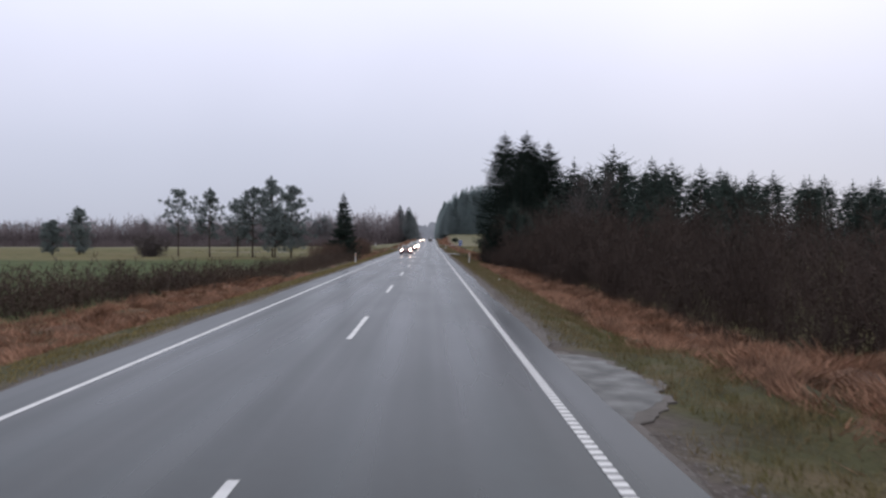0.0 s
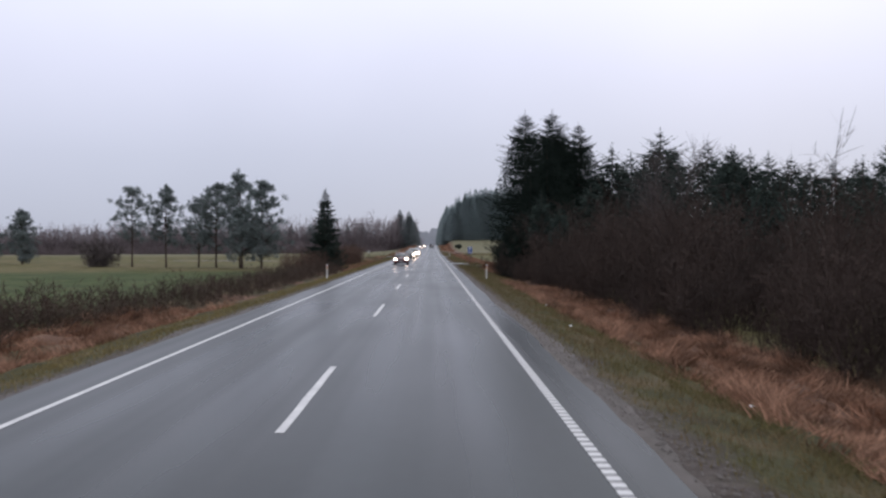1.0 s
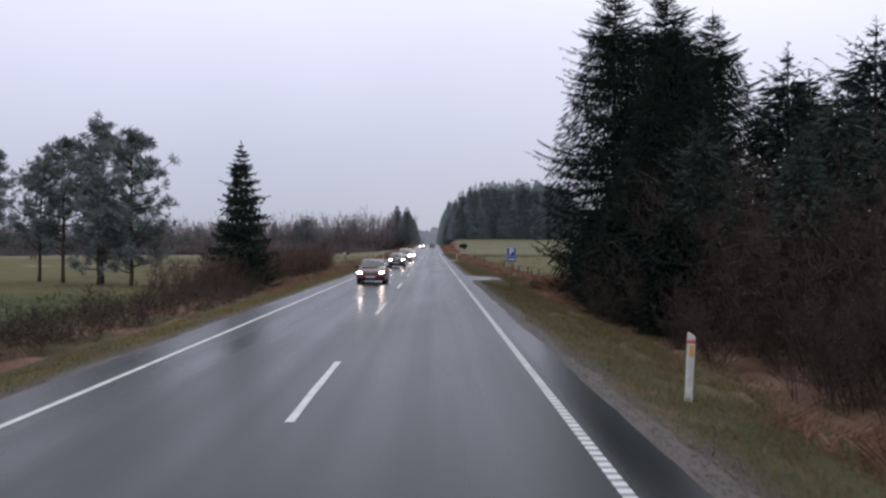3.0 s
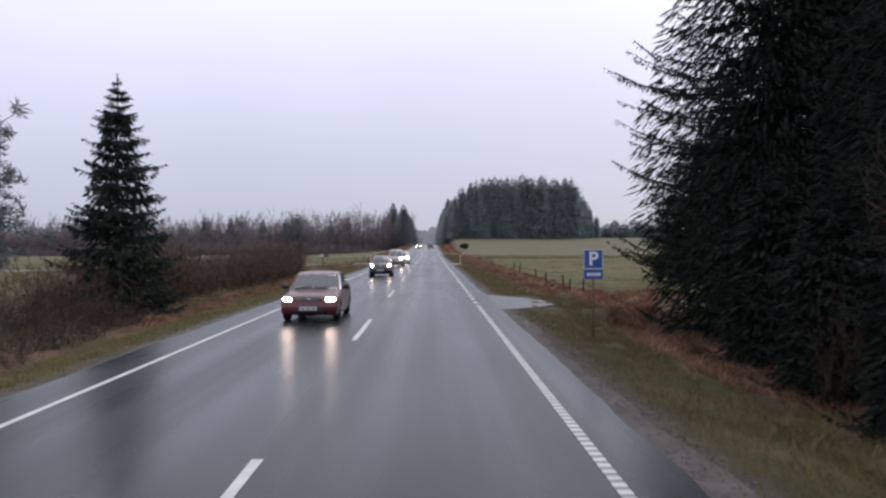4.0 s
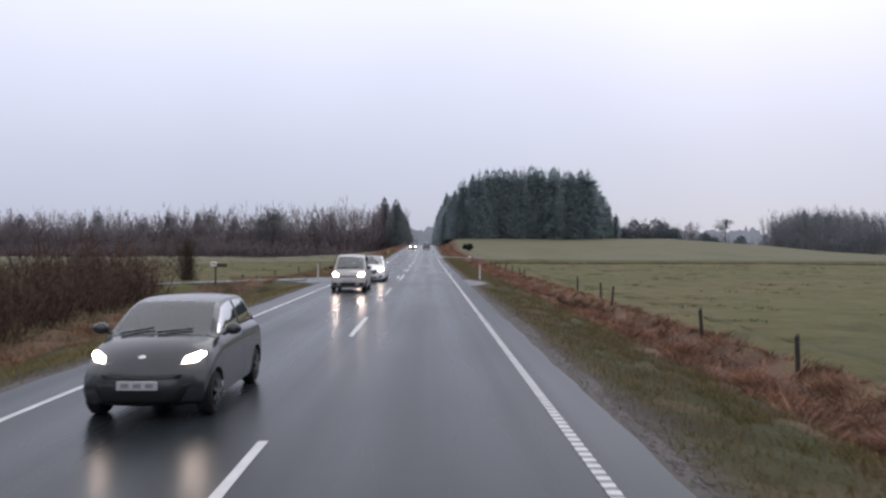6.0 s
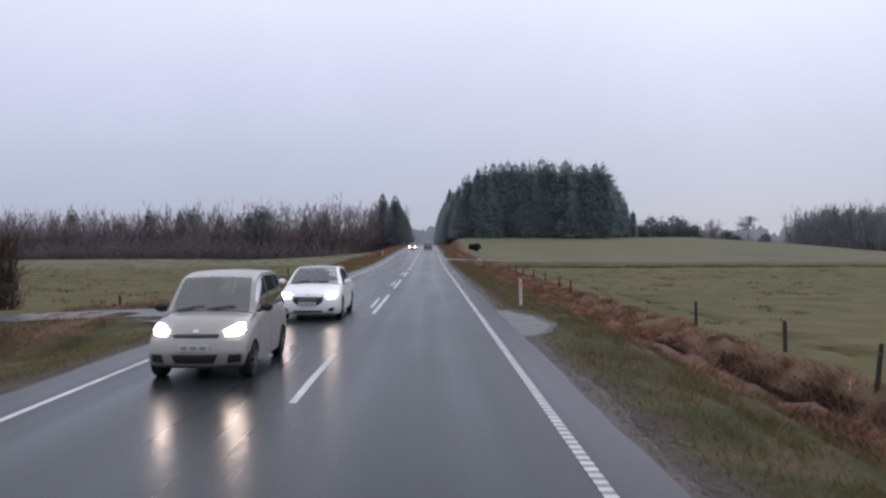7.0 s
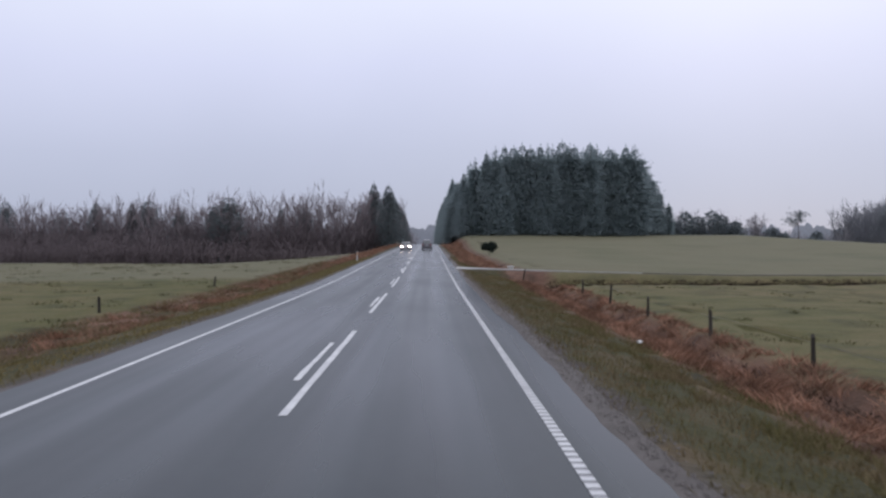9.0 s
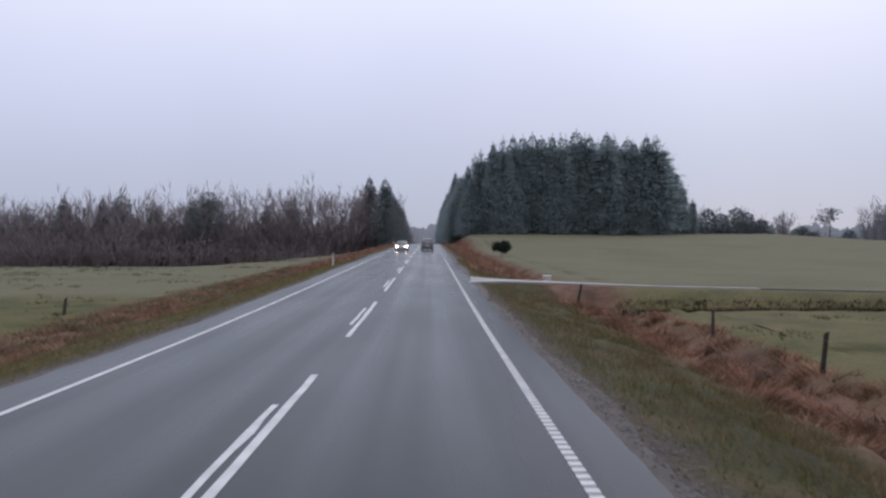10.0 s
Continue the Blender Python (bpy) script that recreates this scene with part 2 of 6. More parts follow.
ASPHALT = asphalt()
LAND = land()
GRAVEL = material("wet_gravel", (0.100, 0.085, 0.078), 0.75, vary=0.3, scale=1.6, color2=(0.064, 0.054, 0.047), fine=60, bump=0.8, bump_scale=70)
TRACK = material("pale_track_surface", (0.33, 0.32, 0.31), 0.55, vary=0.25, scale=0.6, color2=(0.22, 0.21, 0.20), fine=30, bump=0.4, bump_scale=50)
PATCH = material("puddled_old_asphalt", (0.034, 0.036, 0.039), 0.38, vary=0.3, scale=1.4, color2=(0.072, 0.072, 0.074), fine=40, bump=0.25, bump_scale=30, rough_vary=0.25, spec=0.36)
WORN = material("worn_damp_asphalt", (0.054, 0.056, 0.059), 0.52, vary=0.3, scale=2.2, color2=(0.036, 0.038, 0.040), fine=40, bump=0.35, bump_scale=30, rough_vary=0.35, spec=0.36)
PAINT = material("worn_road_paint", (0.62, 0.62, 0.62), 0.5, vary=0.12, scale=2.0, color2=(0.48, 0.48, 0.49), fine=60, bump=0.2, bump_scale=150)
PAINT_WET = material("wet_grey_road_paint", (0.22, 0.22, 0.23), 0.45, vary=0.15, scale=2.0, color2=(0.17, 0.17, 0.18), fine=60)
DRY_GRASS = material("yellowed_verge_grass", (0.215, 0.165, 0.070), 0.8, vary=0.25, scale=0.6, color2=(0.145, 0.122, 0.050), per_island=0.45, translucent=0.25, spec=0.2)
GRASS = material("verge_grass", (0.124, 0.112, 0.046), 0.8, vary=0.25, scale=0.8, color2=(0.178, 0.130, 0.074), per_island=0.3, translucent=0.25, spec=0.2)
STRAW = material("dead_bracken", (0.350, 0.198, 0.132), 0.85, vary=0.28, scale=1.0, color2=(0.112, 0.064, 0.042), per_island=0.45, translucent=0.2, spec=0.15)
TUSSOCK = material("pasture_tussock", (0.075, 0.085, 0.035), 0.8, vary=0.3, scale=0.5, color2=(0.13, 0.115, 0.06), per_island=0.4, translucent=0.2, spec=0.15)
NEEDLE = material("spruce_needles", (0.018, 0.027, 0.022), 0.9, vary=0.2, scale=0.5, color2=(0.014, 0.021, 0.017), per_island=0.1, per_object=0.1, spec=0.08)
# lighter than NEEDLE, with haze over the row put into the colour
ROW_NEEDLE = material("haze_lightened_spruce_needles", (0.048, 0.064, 0.055), 0.9, vary=0.2, scale=0.5, color2=(0.036, 0.049, 0.043), per_island=0.2, per_object=0.15, translucent=0.06, spec=0.08)
LONE_NEEDLE = material("dark_damp_spruce_needles", (0.034, 0.046, 0.038), 0.9, vary=0.2, scale=0.5, color2=(0.024, 0.034, 0.028), per_island=0.2, translucent=0.05, spec=0.08)
# distance haze is put into these needle colours: paler and bluer than near spruces
FAR_NEEDLE = material("haze_tinted_spruce_needles", (0.305, 0.360, 0.368), 0.95, vary=0.08, scale=0.1, color2=(0.270, 0.322, 0.330), per_island=0.06, per_object=0.08, translucent=0.5, spec=0.0)
LEFT_NEEDLE = material("haze_paled_conifer_needles", (0.20, 0.225, 0.228), 0.95, vary=0.08, scale=0.1, color2=(0.175, 0.20, 0.205), per_island=0.08, per_object=0.08, translucent=0.5, spec=0.0)
# meadow pines: haze is mixed into the needle colour
PINE = material("haze_paled_pine_needles", (0.180, 0.210, 0.204), 0.9, vary=0.2, scale=0.5, color2=(0.150, 0.176, 0.172), per_island=0.2, per_object=0.15, translucent=0.12, spec=0.08)
BARK = material("conifer_bark", (0.085, 0.062, 0.050), 0.9, vary=0.4, scale=4, fine=30, bump=0.8, bump_scale=14, stretch=(1, 1, 0.3), spec=0.2)
TWIG = material("bare_brown_twigs", (0.061, 0.043, 0.036), 0.9, vary=0.25, scale=0.25, color2=(0.041, 0.030, 0.026), per_island=0.25, spec=0.2)
BARE_BOUGH = material("grey_brown_bare_boughs", (0.115, 0.098, 0.095), 0.9, vary=0.25, scale=0.5, color2=(0.08, 0.068, 0.066), per_island=0.2, spec=0.1)
HEDGE = material("reddish_hedge_twigs", (0.120, 0.074, 0.057), 0.85, vary=0.3, scale=0.25, color2=(0.078, 0.052, 0.041), per_island=0.4, spec=0.2)
# left far wood: twig colours raised to carry the haze
BIRCH = material("haze_paled_birch_twigs", (0.285, 0.248, 0.256), 0.9, vary=0.15, scale=0.05, color2=(0.225, 0.192, 0.198), per_island=0.12, spec=0.0, translucent=0.5)
UNDERWOOD = material("haze_paled_underwood_twigs", (0.190, 0.158, 0.163), 0.9, vary=0.15, scale=0.06, color2=(0.155, 0.130, 0.135), per_island=0.15, spec=0.0, translucent=0.5)
# tree line and corner wood: haze greyed into the twig and needle colours
HAZY_TWIG = material("haze_greyed_far_twigs", (0.37, 0.345, 0.365), 0.9, vary=0.15, scale=0.05, color2=(0.30, 0.285, 0.30), per_island=0.12, spec=0.0, translucent=0.5)
HAZY_UNDERWOOD = material("haze_tinted_far_brush", (0.225, 0.228, 0.245), 0.9, vary=0.15, scale=0.05, color2=(0.185, 0.19, 0.205), per_island=0.12, spec=0.0, translucent=0.5)
HAZY_PINE = material("haze_paled_far_pine_needles", (0.20, 0.228, 0.235), 0.9, vary=0.15, scale=0.3, color2=(0.165, 0.19, 0.20), per_island=0.15, spec=0.0, translucent=0.4)
# wet growth, its colour darkened to stand in for shade in the hollows
DITCH = material("shade_darkened_ditch_growth", (0.060, 0.038, 0.030), 0.85, vary=0.3, scale=0.4, color2=(0.030, 0.022, 0.018), per_island=0.4, spec=0.15)
PEBBLE = material("mauve_grey_grit_stones", (0.128, 0.113, 0.106), 0.75, vary=0.2, scale=0.8, color2=(0.104, 0.091, 0.084), per_island=0.12)
HEDGE_DARK = material("dark_hedge_twigs", (0.084, 0.060, 0.047), 0.9, vary=0.25, scale=0.3, color2=(0.058, 0.043, 0.035), per_island=0.3, spec=0.15)
BIRCH_BARK = material("pale_birch_bark", (0.19, 0.165, 0.15), 0.8, vary=0.4, scale=1.5, color2=(0.13, 0.11, 0.10), stretch=(1, 1, 0.5), spec=0.2)
PLASTIC = material("white_marker_plastic", (0.66, 0.66, 0.64), 0.5, vary=0.12, scale=6, color2=(0.50, 0.49, 0.46), fine=40)
AMBER = material("amber_reflector", (0.75, 0.36, 0.05), 0.25, vary=0.1, scale=30)
RED_BAND = material("red_band", (0.62, 0.10, 0.07), 0.45, vary=0.1, scale=12)
WOOD = material("weathered_post_wood", (0.048, 0.040, 0.033), 0.9, vary=0.4, scale=5, fine=50, bump=0.6, bump_scale=25, stretch=(1, 1, 0.2), per_object=0.3)
STEEL = material("galvanised_steel", (0.36, 0.36, 0.36), 0.5, metal=0.8, vary=0.2, scale=8)
RUSTY = material("rusty_sign_pole", (0.17, 0.11, 0.075), 0.75, metal=0.2, vary=0.3, scale=8)
SIGN_BLUE = material("blue_sign_sheet", (0.022, 0.085, 0.34), 0.4, vary=0.12, scale=5)
SIGN_WHITE = material("white_sign_sheet", (0.78, 0.78, 0.78), 0.4, vary=0.05, scale=10)
PALE = material("pale_cabinet_paint", (0.55, 0.54, 0.50), 0.6, vary=0.15, scale=6, color2=(0.40, 0.40, 0.37))
RUBBER = material("tyre_rubber", (0.018, 0.018, 0.018), 0.75, vary=0.2, scale=20)
RIM = material("wheel_rim_alloy", (0.20, 0.20, 0.205), 0.4, metal=0.8, vary=0.15, scale=20)
DARK = material("black_trim", (0.016, 0.016, 0.017), 0.5, vary=0.2, scale=20)
CABIN = material("dark_cabin_fabric", (0.10, 0.11, 0.11), 0.9, vary=0.2, scale=30)
PLATE = material("number_plate_white", (0.55, 0.55, 0.56), 0.4, vary=0.05, scale=20)
INK = material("dark_plate_ink", (0.26, 0.26, 0.27), 0.6, vary=0.1, scale=20)
CHROME = material("chrome", (0.7, 0.7, 0.7), 0.15, metal=1.0, vary=0.05, scale=20)
CAR_RED = material("dark_red_car_paint", (0.085, 0.007, 0.012), 0.32, vary=0.12, scale=4, coat=0.35)
CAR_BLACK = material("charcoal_car_paint", (0.030, 0.032, 0.037), 0.26, vary=0.15, scale=4, coat=0.6)
CAR_SILVER = material("silver_beige_car_paint", (0.37, 0.345, 0.335), 0.34, metal=0.4, vary=0.1, scale=4, coat=0.5)
CAR_WHITE = material("white_car_paint", (0.88, 0.88, 0.88), 0.28, vary=0.04, scale=4, coat=0.6)
CAR_GREY = material("grey_car_paint", (0.16, 0.15, 0.16), 0.3, metal=0.3, vary=0.1, scale=4, coat=0.5)
LENS = material("clear_lamp_glass", (0.55, 0.56, 0.57), 0.12, metal=0.3, vary=0.1, scale=20, coat=0.8)
ROOF_GLASS = material("dark_roof_glass", (0.03, 0.032, 0.036), 0.10, vary=0.05, scale=10, coat=0.6)
GLASS = car_glass()
LAMP = glow("headlamp_glow", (1.0, 0.76, 0.60), 50.0)
TAIL = material("red_lamp_lens", (0.35, 0.02, 0.02), 0.25, vary=0.1, scale=20)

# ---- mesh helpers ----
def np_mesh(name, verts, faces, mat, smooth=False):
    """A mesh from arrays: verts (n, 3), faces (m, k)."""
    verts, faces = np.asarray(verts, np.float32), np.asarray(faces, np.int32)
    me = bpy.data.meshes.new(name)
    k = faces.shape[1]
    me.vertices.add(len(verts))
    me.vertices.foreach_set("co", verts.ravel())
    me.loops.add(faces.size)
    me.loops.foreach_set("vertex_index", faces.ravel())
    me.polygons.add(len(faces))
    me.polygons.foreach_set("loop_start", np.arange(0, faces.size, k, dtype=np.int32))
    me.polygons.foreach_set("use_smooth", np.full(len(faces), smooth))
    me.materials.append(mat)
    me.update(calc_edges=True)
    return me


def bm_mesh(name, bm, mat, smooth=False):
    me = bpy.data.meshes.new(name)
    bmesh.ops.recalc_face_normals(bm, faces=bm.faces)
    bm.to_mesh(me)
    bm.free()
    if mat:
        me.materials.append(mat)
    if smooth:
        me.polygons.foreach_set("use_smooth", [True] * len(me.polygons))
    return me


def part(name, mesh, parent, label="", loc=None):
    ob = new(name, mesh)
    ob.parent = parent
    if loc is not None:
        ob.location = loc
    return tagged(ob, label=label)


def thing(name, label, category, loc=(0, 0, 0), group="", rz=0.0):
    ob = new(name)
    ob.empty_display_size = 0.2
    ob.matrix_basis = pose(*loc, 0, 0, rz)
    return tagged(ob, label, category, group)


def box(bm, c, s, bevel=0.0, seg=2):
    r = bmesh.ops.create_cube(bm, size=1.0, matrix=Matrix.Translation(c) @ Matrix.Diagonal((*s, 1)))
    if bevel:
        es = list({e for v in r["verts"] for e in v.link_edges})
        bmesh.ops.bevel(bm, geom=es, offset=bevel, segments=seg, affect="EDGES", profile=0.5)
    return r["verts"]


def cyl(bm, p, q, r1, r2, n=10):
    """A closed tapered rod from p to q."""
    p, q = Vector(p), Vector(q)
    d = q - p
    m = Matrix.Translation((p + q) / 2) @ d.to_track_quat("Z", "Y").to_matrix().to_4x4()
    bmesh.ops.create_cone(bm, cap_ends=True, segments=n, radius1=r1, radius2=r2, depth=d.length, matrix=m)


# ---- the lie of the land ----
PADS = ((1, 10.4, 16.2), (1, 117.2, 124.0), (1, 177.4, 184.8), (-1, 179.5, 188.0))


def track_y(x):
    """The farm track leaves the road at a slant."""
    return 264.2 + 3.4 * np.clip((14 - np.asarray(x, float)) / 10, 0, 1)


def road_z(y):
    y = np.asarray(y, float)
    soft = lambda v, k: k * np.log1p(np.exp(np.clip(v / k, -40, 40)))
    return 0.0145 * soft(y - 245, 4) - 0.0165 * soft(y - 445, 20)


def ground_z(x, y):
    """Height of the ground: embanked road, ditches, fields rising to the far woods."""
    x, y = np.broadcast_arrays(np.asarray(x, float), np.asarray(y, float))
    a = np.abs(x)
    for side, y0, y1 in PADS:
        w = np.clip((y - y0 + 1.2) / 1.2, 0, 1) * np.clip((y1 + 1.2 - y) / 1.2, 0, 1) * (x * side > 0)
        if side > 0 and y0 > 150:
            w = w * np.clip((7.6 - a) / 1.6, 0, 1)
        a = a * (1 - w) + w * np.where(a > 4.2, 4.2 + (a - 4.2) * 0.22, a)
    rz = road_z(y)
    right = np.interp(a, [0, 4.15, 4.3, 4.8, 6.6, 7.6, 8.6, 9.4, 11.5, 14], [-0.12, -0.12, -0.035, -0.06, -0.38, -0.62, -0.88, -0.92, -0.92, -0.9])
    hollow = np.clip((y - 120) / 8, 0, 1) * np.interp(a, [9.4, 10.1, 10.7, 11.5], [0, -0.48, -0.42, 0])
    right = right + hollow - 0.70 * np.exp(-((y - 178) / 5.4) ** 4) * np.interp(a, [9.4, 10.0, 10.7, 11.5], [0, 1, 1, 0]) * (x > 0)
    left = np.interp(a, [0, 4.32, 4.47, 5.0, 6.6, 7.6, 8.6, 9.4, 11.0, 14], [-0.12, -0.12, -0.035, -0.06, -0.34, -0.62, -0.92, -0.92, -0.80, -0.8])
    near = np.where(x > 0, right, left) + rz
    fr = np.interp(y, [-50, 245, 262, 300, 340, 380, 440, 520, 900], [-0.9, -0.9, -0.6, -0.3, 0.3, 2.4, 5.1, 6.0, 6.5])
    fl = np.interp(y, [-50, 250, 310, 335, 380, 430, 600], [-0.8, -0.9, -0.85, -1.1, -2.5, -3.9, -3.9])
    # the right field falls away towards its far corner
    fr = fr - np.clip((x - 112) / 42, 0, 1) * np.maximum(fr + 1.0, 0) * (y > 300)
    far = np.where(x > 0, fr, fl)
    # past the farm track the road runs between low banks
    foot = np.where(x > 0, np.interp(y, [340, 400], [12.0, 6.0]), np.interp(y, [300, 360], [12.0, 8.0]))
    wide = np.where(x > 0, np.interp(y, [300, 340, 400], [26.0, 12.0, 8.0]), np.interp(y, [300, 360], [30.0, 18.0]))
    t = np.clip((a - foot) / wide, 0, 1)
    t = t * t * (3 - 2 * t)
    z = near * (1 - t) + far * t
    z = z + t * (0.16 * np.sin(x * 0.11 + 1.3) * np.sin(y * 0.083) + 0.10 * np.sin(x * 0.037 + y * 0.051))
    # the farm track with its ditch, crossing the pasture on the right
    g = np.exp(-((y - track_y(x)) / (1.9 + 1.3 * np.clip((14 - a) / 6, 0, 1))) ** 4) * (x > 3.5)
    z = z * (1 - g) + g * (road_z(265.0) - 0.04 - 0.022 * np.clip(a - 4.2, 0, 22))
    d = np.exp(-((y - 260.6) / 1.1) ** 2) * np.clip((a - 8.5) / 2, 0, 1) * (x > 0)
    return z - 0.75 * d


def axis(*runs):
    return np.unique(np.concatenate([np.arange(a, b, s) for a, b, s in runs]))


gx = axis((-2600, -400, 220), (-400, -60, 20), (-60, -14, 2.0), (-14, -4, 0.35), (-4, 4.2, 2), (4.2, 14, 0.35), (14, 60, 2.0), (60, 400, 20), (400, 2700, 220))
gy = axis((-2500, -60, 200), (-60, -6, 4), (-6, 300, 1.0), (300, 520, 5), (520, 1000, 30), (1000, 3000, 200))
GX, GY = np.meshgrid(gx, gy)
GZ = ground_z(GX, GY)
rough_mask = np.clip((np.abs(GX) - 4.9) / 2.0, 0, 1) * (np.abs(GY - 265) > 3)
mounds = np.clip((np.abs(GX) - 6.3) / 1.0, 0, 1) * np.clip((12 - np.abs(GX)) / 1.0, 0, 1) * (np.abs(GY - 265) > 6)
GZ = GZ + mounds * (0.09 * np.sin(GX * 2.9 + GY * 1.3) * np.sin(GY * 2.1 - GX) + 0.05 * np.sin(GY * 4.3 + 2 * np.sin(GX * 1.9)))
GZ = GZ + np.random.default_rng(4).normal(0, 0.045, GZ.shape) * rough_mask
nx, ny = len(gx), len(gy)
ii = (np.arange(ny - 1)[:, None] * nx + np.arange(nx - 1)).ravel()
ground = new("ground", np_mesh("ground", np.stack([GX, GY, GZ], -1).reshape(-1, 3), np.stack([ii, ii + 1, ii + nx + 1, ii + nx], 1), LAND, True))
tagged(ground, "rough winter grassland with brown ditches beside the road", "ground", kind="structure")


def strip(name, edges, mat, lift=0.0, thick=0.25):
    """A paved strip between two edge lines [(left point, right point), ...], with a side wall all round."""
    v = [(*p, lift) if len(p) == 2 else p for pair in edges for p in pair]
    n = len(edges)
    faces = [(2 * i, 2 * i + 1, 2 * i + 3, 2 * i + 2) for i in range(n - 1)]
    rim = list(range(0, 2 * n, 2)) + list(range(2 * n - 1, 0, -2))
    low = len(v)
    v += [(v[i][0], v[i][1], v[i][2] - thick) for i in rim]
    m = len(rim)
    faces += [(rim[i], rim[(i + 1) % m], low + (i + 1) % m, low + i) for i in range(m)]
    return np_mesh(name, v, faces, mat)


rng = np.random.default_rng(11)
ry = np.concatenate([np.arange(-80, 330, 0.5), np.arange(330, 1100, 6)])
wob = lambda s: np.convolve(rng.normal(0, s, len(ry) + 8), np.ones(9) / 9, "valid")
er, el = 4.22 + wob(0.10), -4.40 + wob(0.13)
rz_ = road_z(ry)
road = new("road", strip("road", [((a, y, z), (b, y, z)) for a, b, y, z in zip(el, er, ry, rz_)], ASPHALT))
tagged(road, "wet grey asphalt two-lane country road", "road", kind="structure")

# loose grit along both edges of the asphalt
for name, inner, sgn in (("gravel_edge_right", er, 1), ("gravel_edge_left", el, -1)):
    outer = np.abs(inner) + (np.interp(ry, [20, 40], [0.18, 0.36]) if sgn > 0 else 0.24) + wob(0.30)
    pairs = []
    for a, b, y, z in zip(np.abs(inner) - 0.05, outer, ry, rz_):
        p, q = (sgn * a, y, z - 0.012), (sgn * b, y, float(ground_z(sgn * b, y)) + 0.012)
        pairs.append((p, q) if sgn > 0 else (q, p))
    tagged(new(name, strip(name, pairs, GRAVEL, thick=0.1)), "brown-grey grit along the edge of the asphalt", "road edge", kind="structure")


def pad(name, side, y0, y1, reach, seed, label, mat):
    """A widening of the asphalt into the verge with a ragged rim."""
    r = np.random.default_rng(seed)
    n = 90
    ys = np.linspace(y0, y1, n)
    soft = lambda lo, hi, k: np.convolve(r.uniform(lo, hi, n + k - 1), np.ones(k) / k, "valid")
    u = (ys - y0) / (y1 - y0)
    out = 4.15 + (reach - 4.15) * np.clip(np.minimum(u / 0.30, (1 - u) / 0.42), 0, 1) ** 0.6 + soft(-0.55, 0.55, 13) + soft(-0.05, 0.05, 3)
    base = 4.0 if side > 0 else 4.25
    pairs = []
    for y, o in zip(ys, out):
        p = (side * base, y, float(road_z(y)) - 0.003)
        q = (side * max(o, base + 0.05), y, float(ground_z(side * max(o, base + 0.05), y)) + 0.018)
        pairs.append((p, q) if side > 0 else (q, p))
    tagged(new(name, strip(name, pairs, mat, thick=0.2)), label, "lay-by", kind="structure")
    # loose grit that spills past the rim
    rim = []
    for (p, q), o in zip(pairs, soft(-0.3, 0.6, 11) + soft(-0.04, 0.04, 3) + 0.05):
        e = q if side > 0 else p
        x = e[0] + side * o
        far = (x, e[1], float(ground_z(x, e[1])) + 0.02)
        near = (e[0] - side * 0.25, e[1], e[2] - 0.004)
        rim.append((near, far) if side > 0 else (far, near))
    tagged(new(name + "_grit", strip(name + "_grit", rim, GRAVEL, thick=0.15)), "brown-grey grit round the lay-by", "road edge", kind="structure")


pad("layby_1", 1, 10.2, 16.4, 5.15, 1, "crumbling wet asphalt widening at the verge", WORN)
pad("layby_2", 1, 116.6, 124.3, 6.3, 2, "wet asphalt passing place with a gravelly rim", PATCH)
pad("layby_3", 1, 176.8, 185.0, 5.25, 3, "wet asphalt field entrance with a ragged rim", PATCH)
pad("layby_4", -1, 179.6, 188.4, 7.2, 5, "wet asphalt mouth of a side road", PATCH)

# side tracks
xs = np.concatenate([np.arange(-6.0, -60, -1.5)])
tagged(new("side_track", strip("side_track", [((x, 182.2 + 0.012 * (x + 6), float(ground_z(x, 183.5)) + 0.05), (x, 185.4 + 0.012 * (x + 6), float(ground_z(x, 183.5)) + 0.05)) for x in xs], PATCH)),
       "wet narrow side track leading off across the grass", "track", kind="structure")
for name, xs, mat, label in (("farm_track", np.concatenate([np.arange(4.1, 9, 0.35), np.arange(9, 19.5, 1.0)]), TRACK, "pale wet mouth of a farm track"),
                             ("farm_track_far", np.arange(19, 140, 2.0), GRAVEL, "muddy farm track crossing the pasture")):
    half_w = 0.30 + 3.2 * np.exp(-(xs - 4.1) / 1.3) + 0.65 * np.clip((14 - xs) / 6, 0, 1)
    edges = [((x, float(track_y(x)) + h, float(ground_z(max(x, 4.4), track_y(x))) + 0.05), (x, float(track_y(x)) - h, float(ground_z(max(x, 4.4), track_y(x))) + 0.05)) for x, h in zip(xs, half_w)]
    tagged(new(name, strip(name, edges, mat)), label, "track", kind="structure")


# ---- road markings ----
def mark(name, x0, x1, y0, y1, lift=0.006, step=4.0, wear=0.0, paint=None):
    n = max(2, int((y1 - y0) / step) + 1)
    ys = np.linspace(y0, y1, n)
    r = np.random.default_rng(int(abs(y0) * 10) + 7)
    return strip(name, [((x0 + r.normal(0, wear), y, float(road_z(y)) + lift), (x1 + r.normal(0, wear), y, float(road_z(y)) + lift)) for y in ys], paint or PAINT, thick=0.004)


def laid(name, *args, **kw):
    ob = part(name, mark(name, *args, **kw), road)
    return ob


PHASE = 2.93
for k in range(-4, 22):
    y = PHASE + 15 * k + (1.0 if k == 11 else 0)
    if k < 12:
        laid("centre_dash", -0.06, 0.06, y, y + 5, step=1.0, wear=0.006)
    else:
        laid("centre_dash", 0.07, 0.19, y, y + 9.8, step=1.0, wear=0.006)
        c = -0.14 if k < 15 else -0.06
        laid("centre_dash", c - 0.05, c + 0.05, y + 2.6, y + 7.4, step=0.8, wear=0.010)
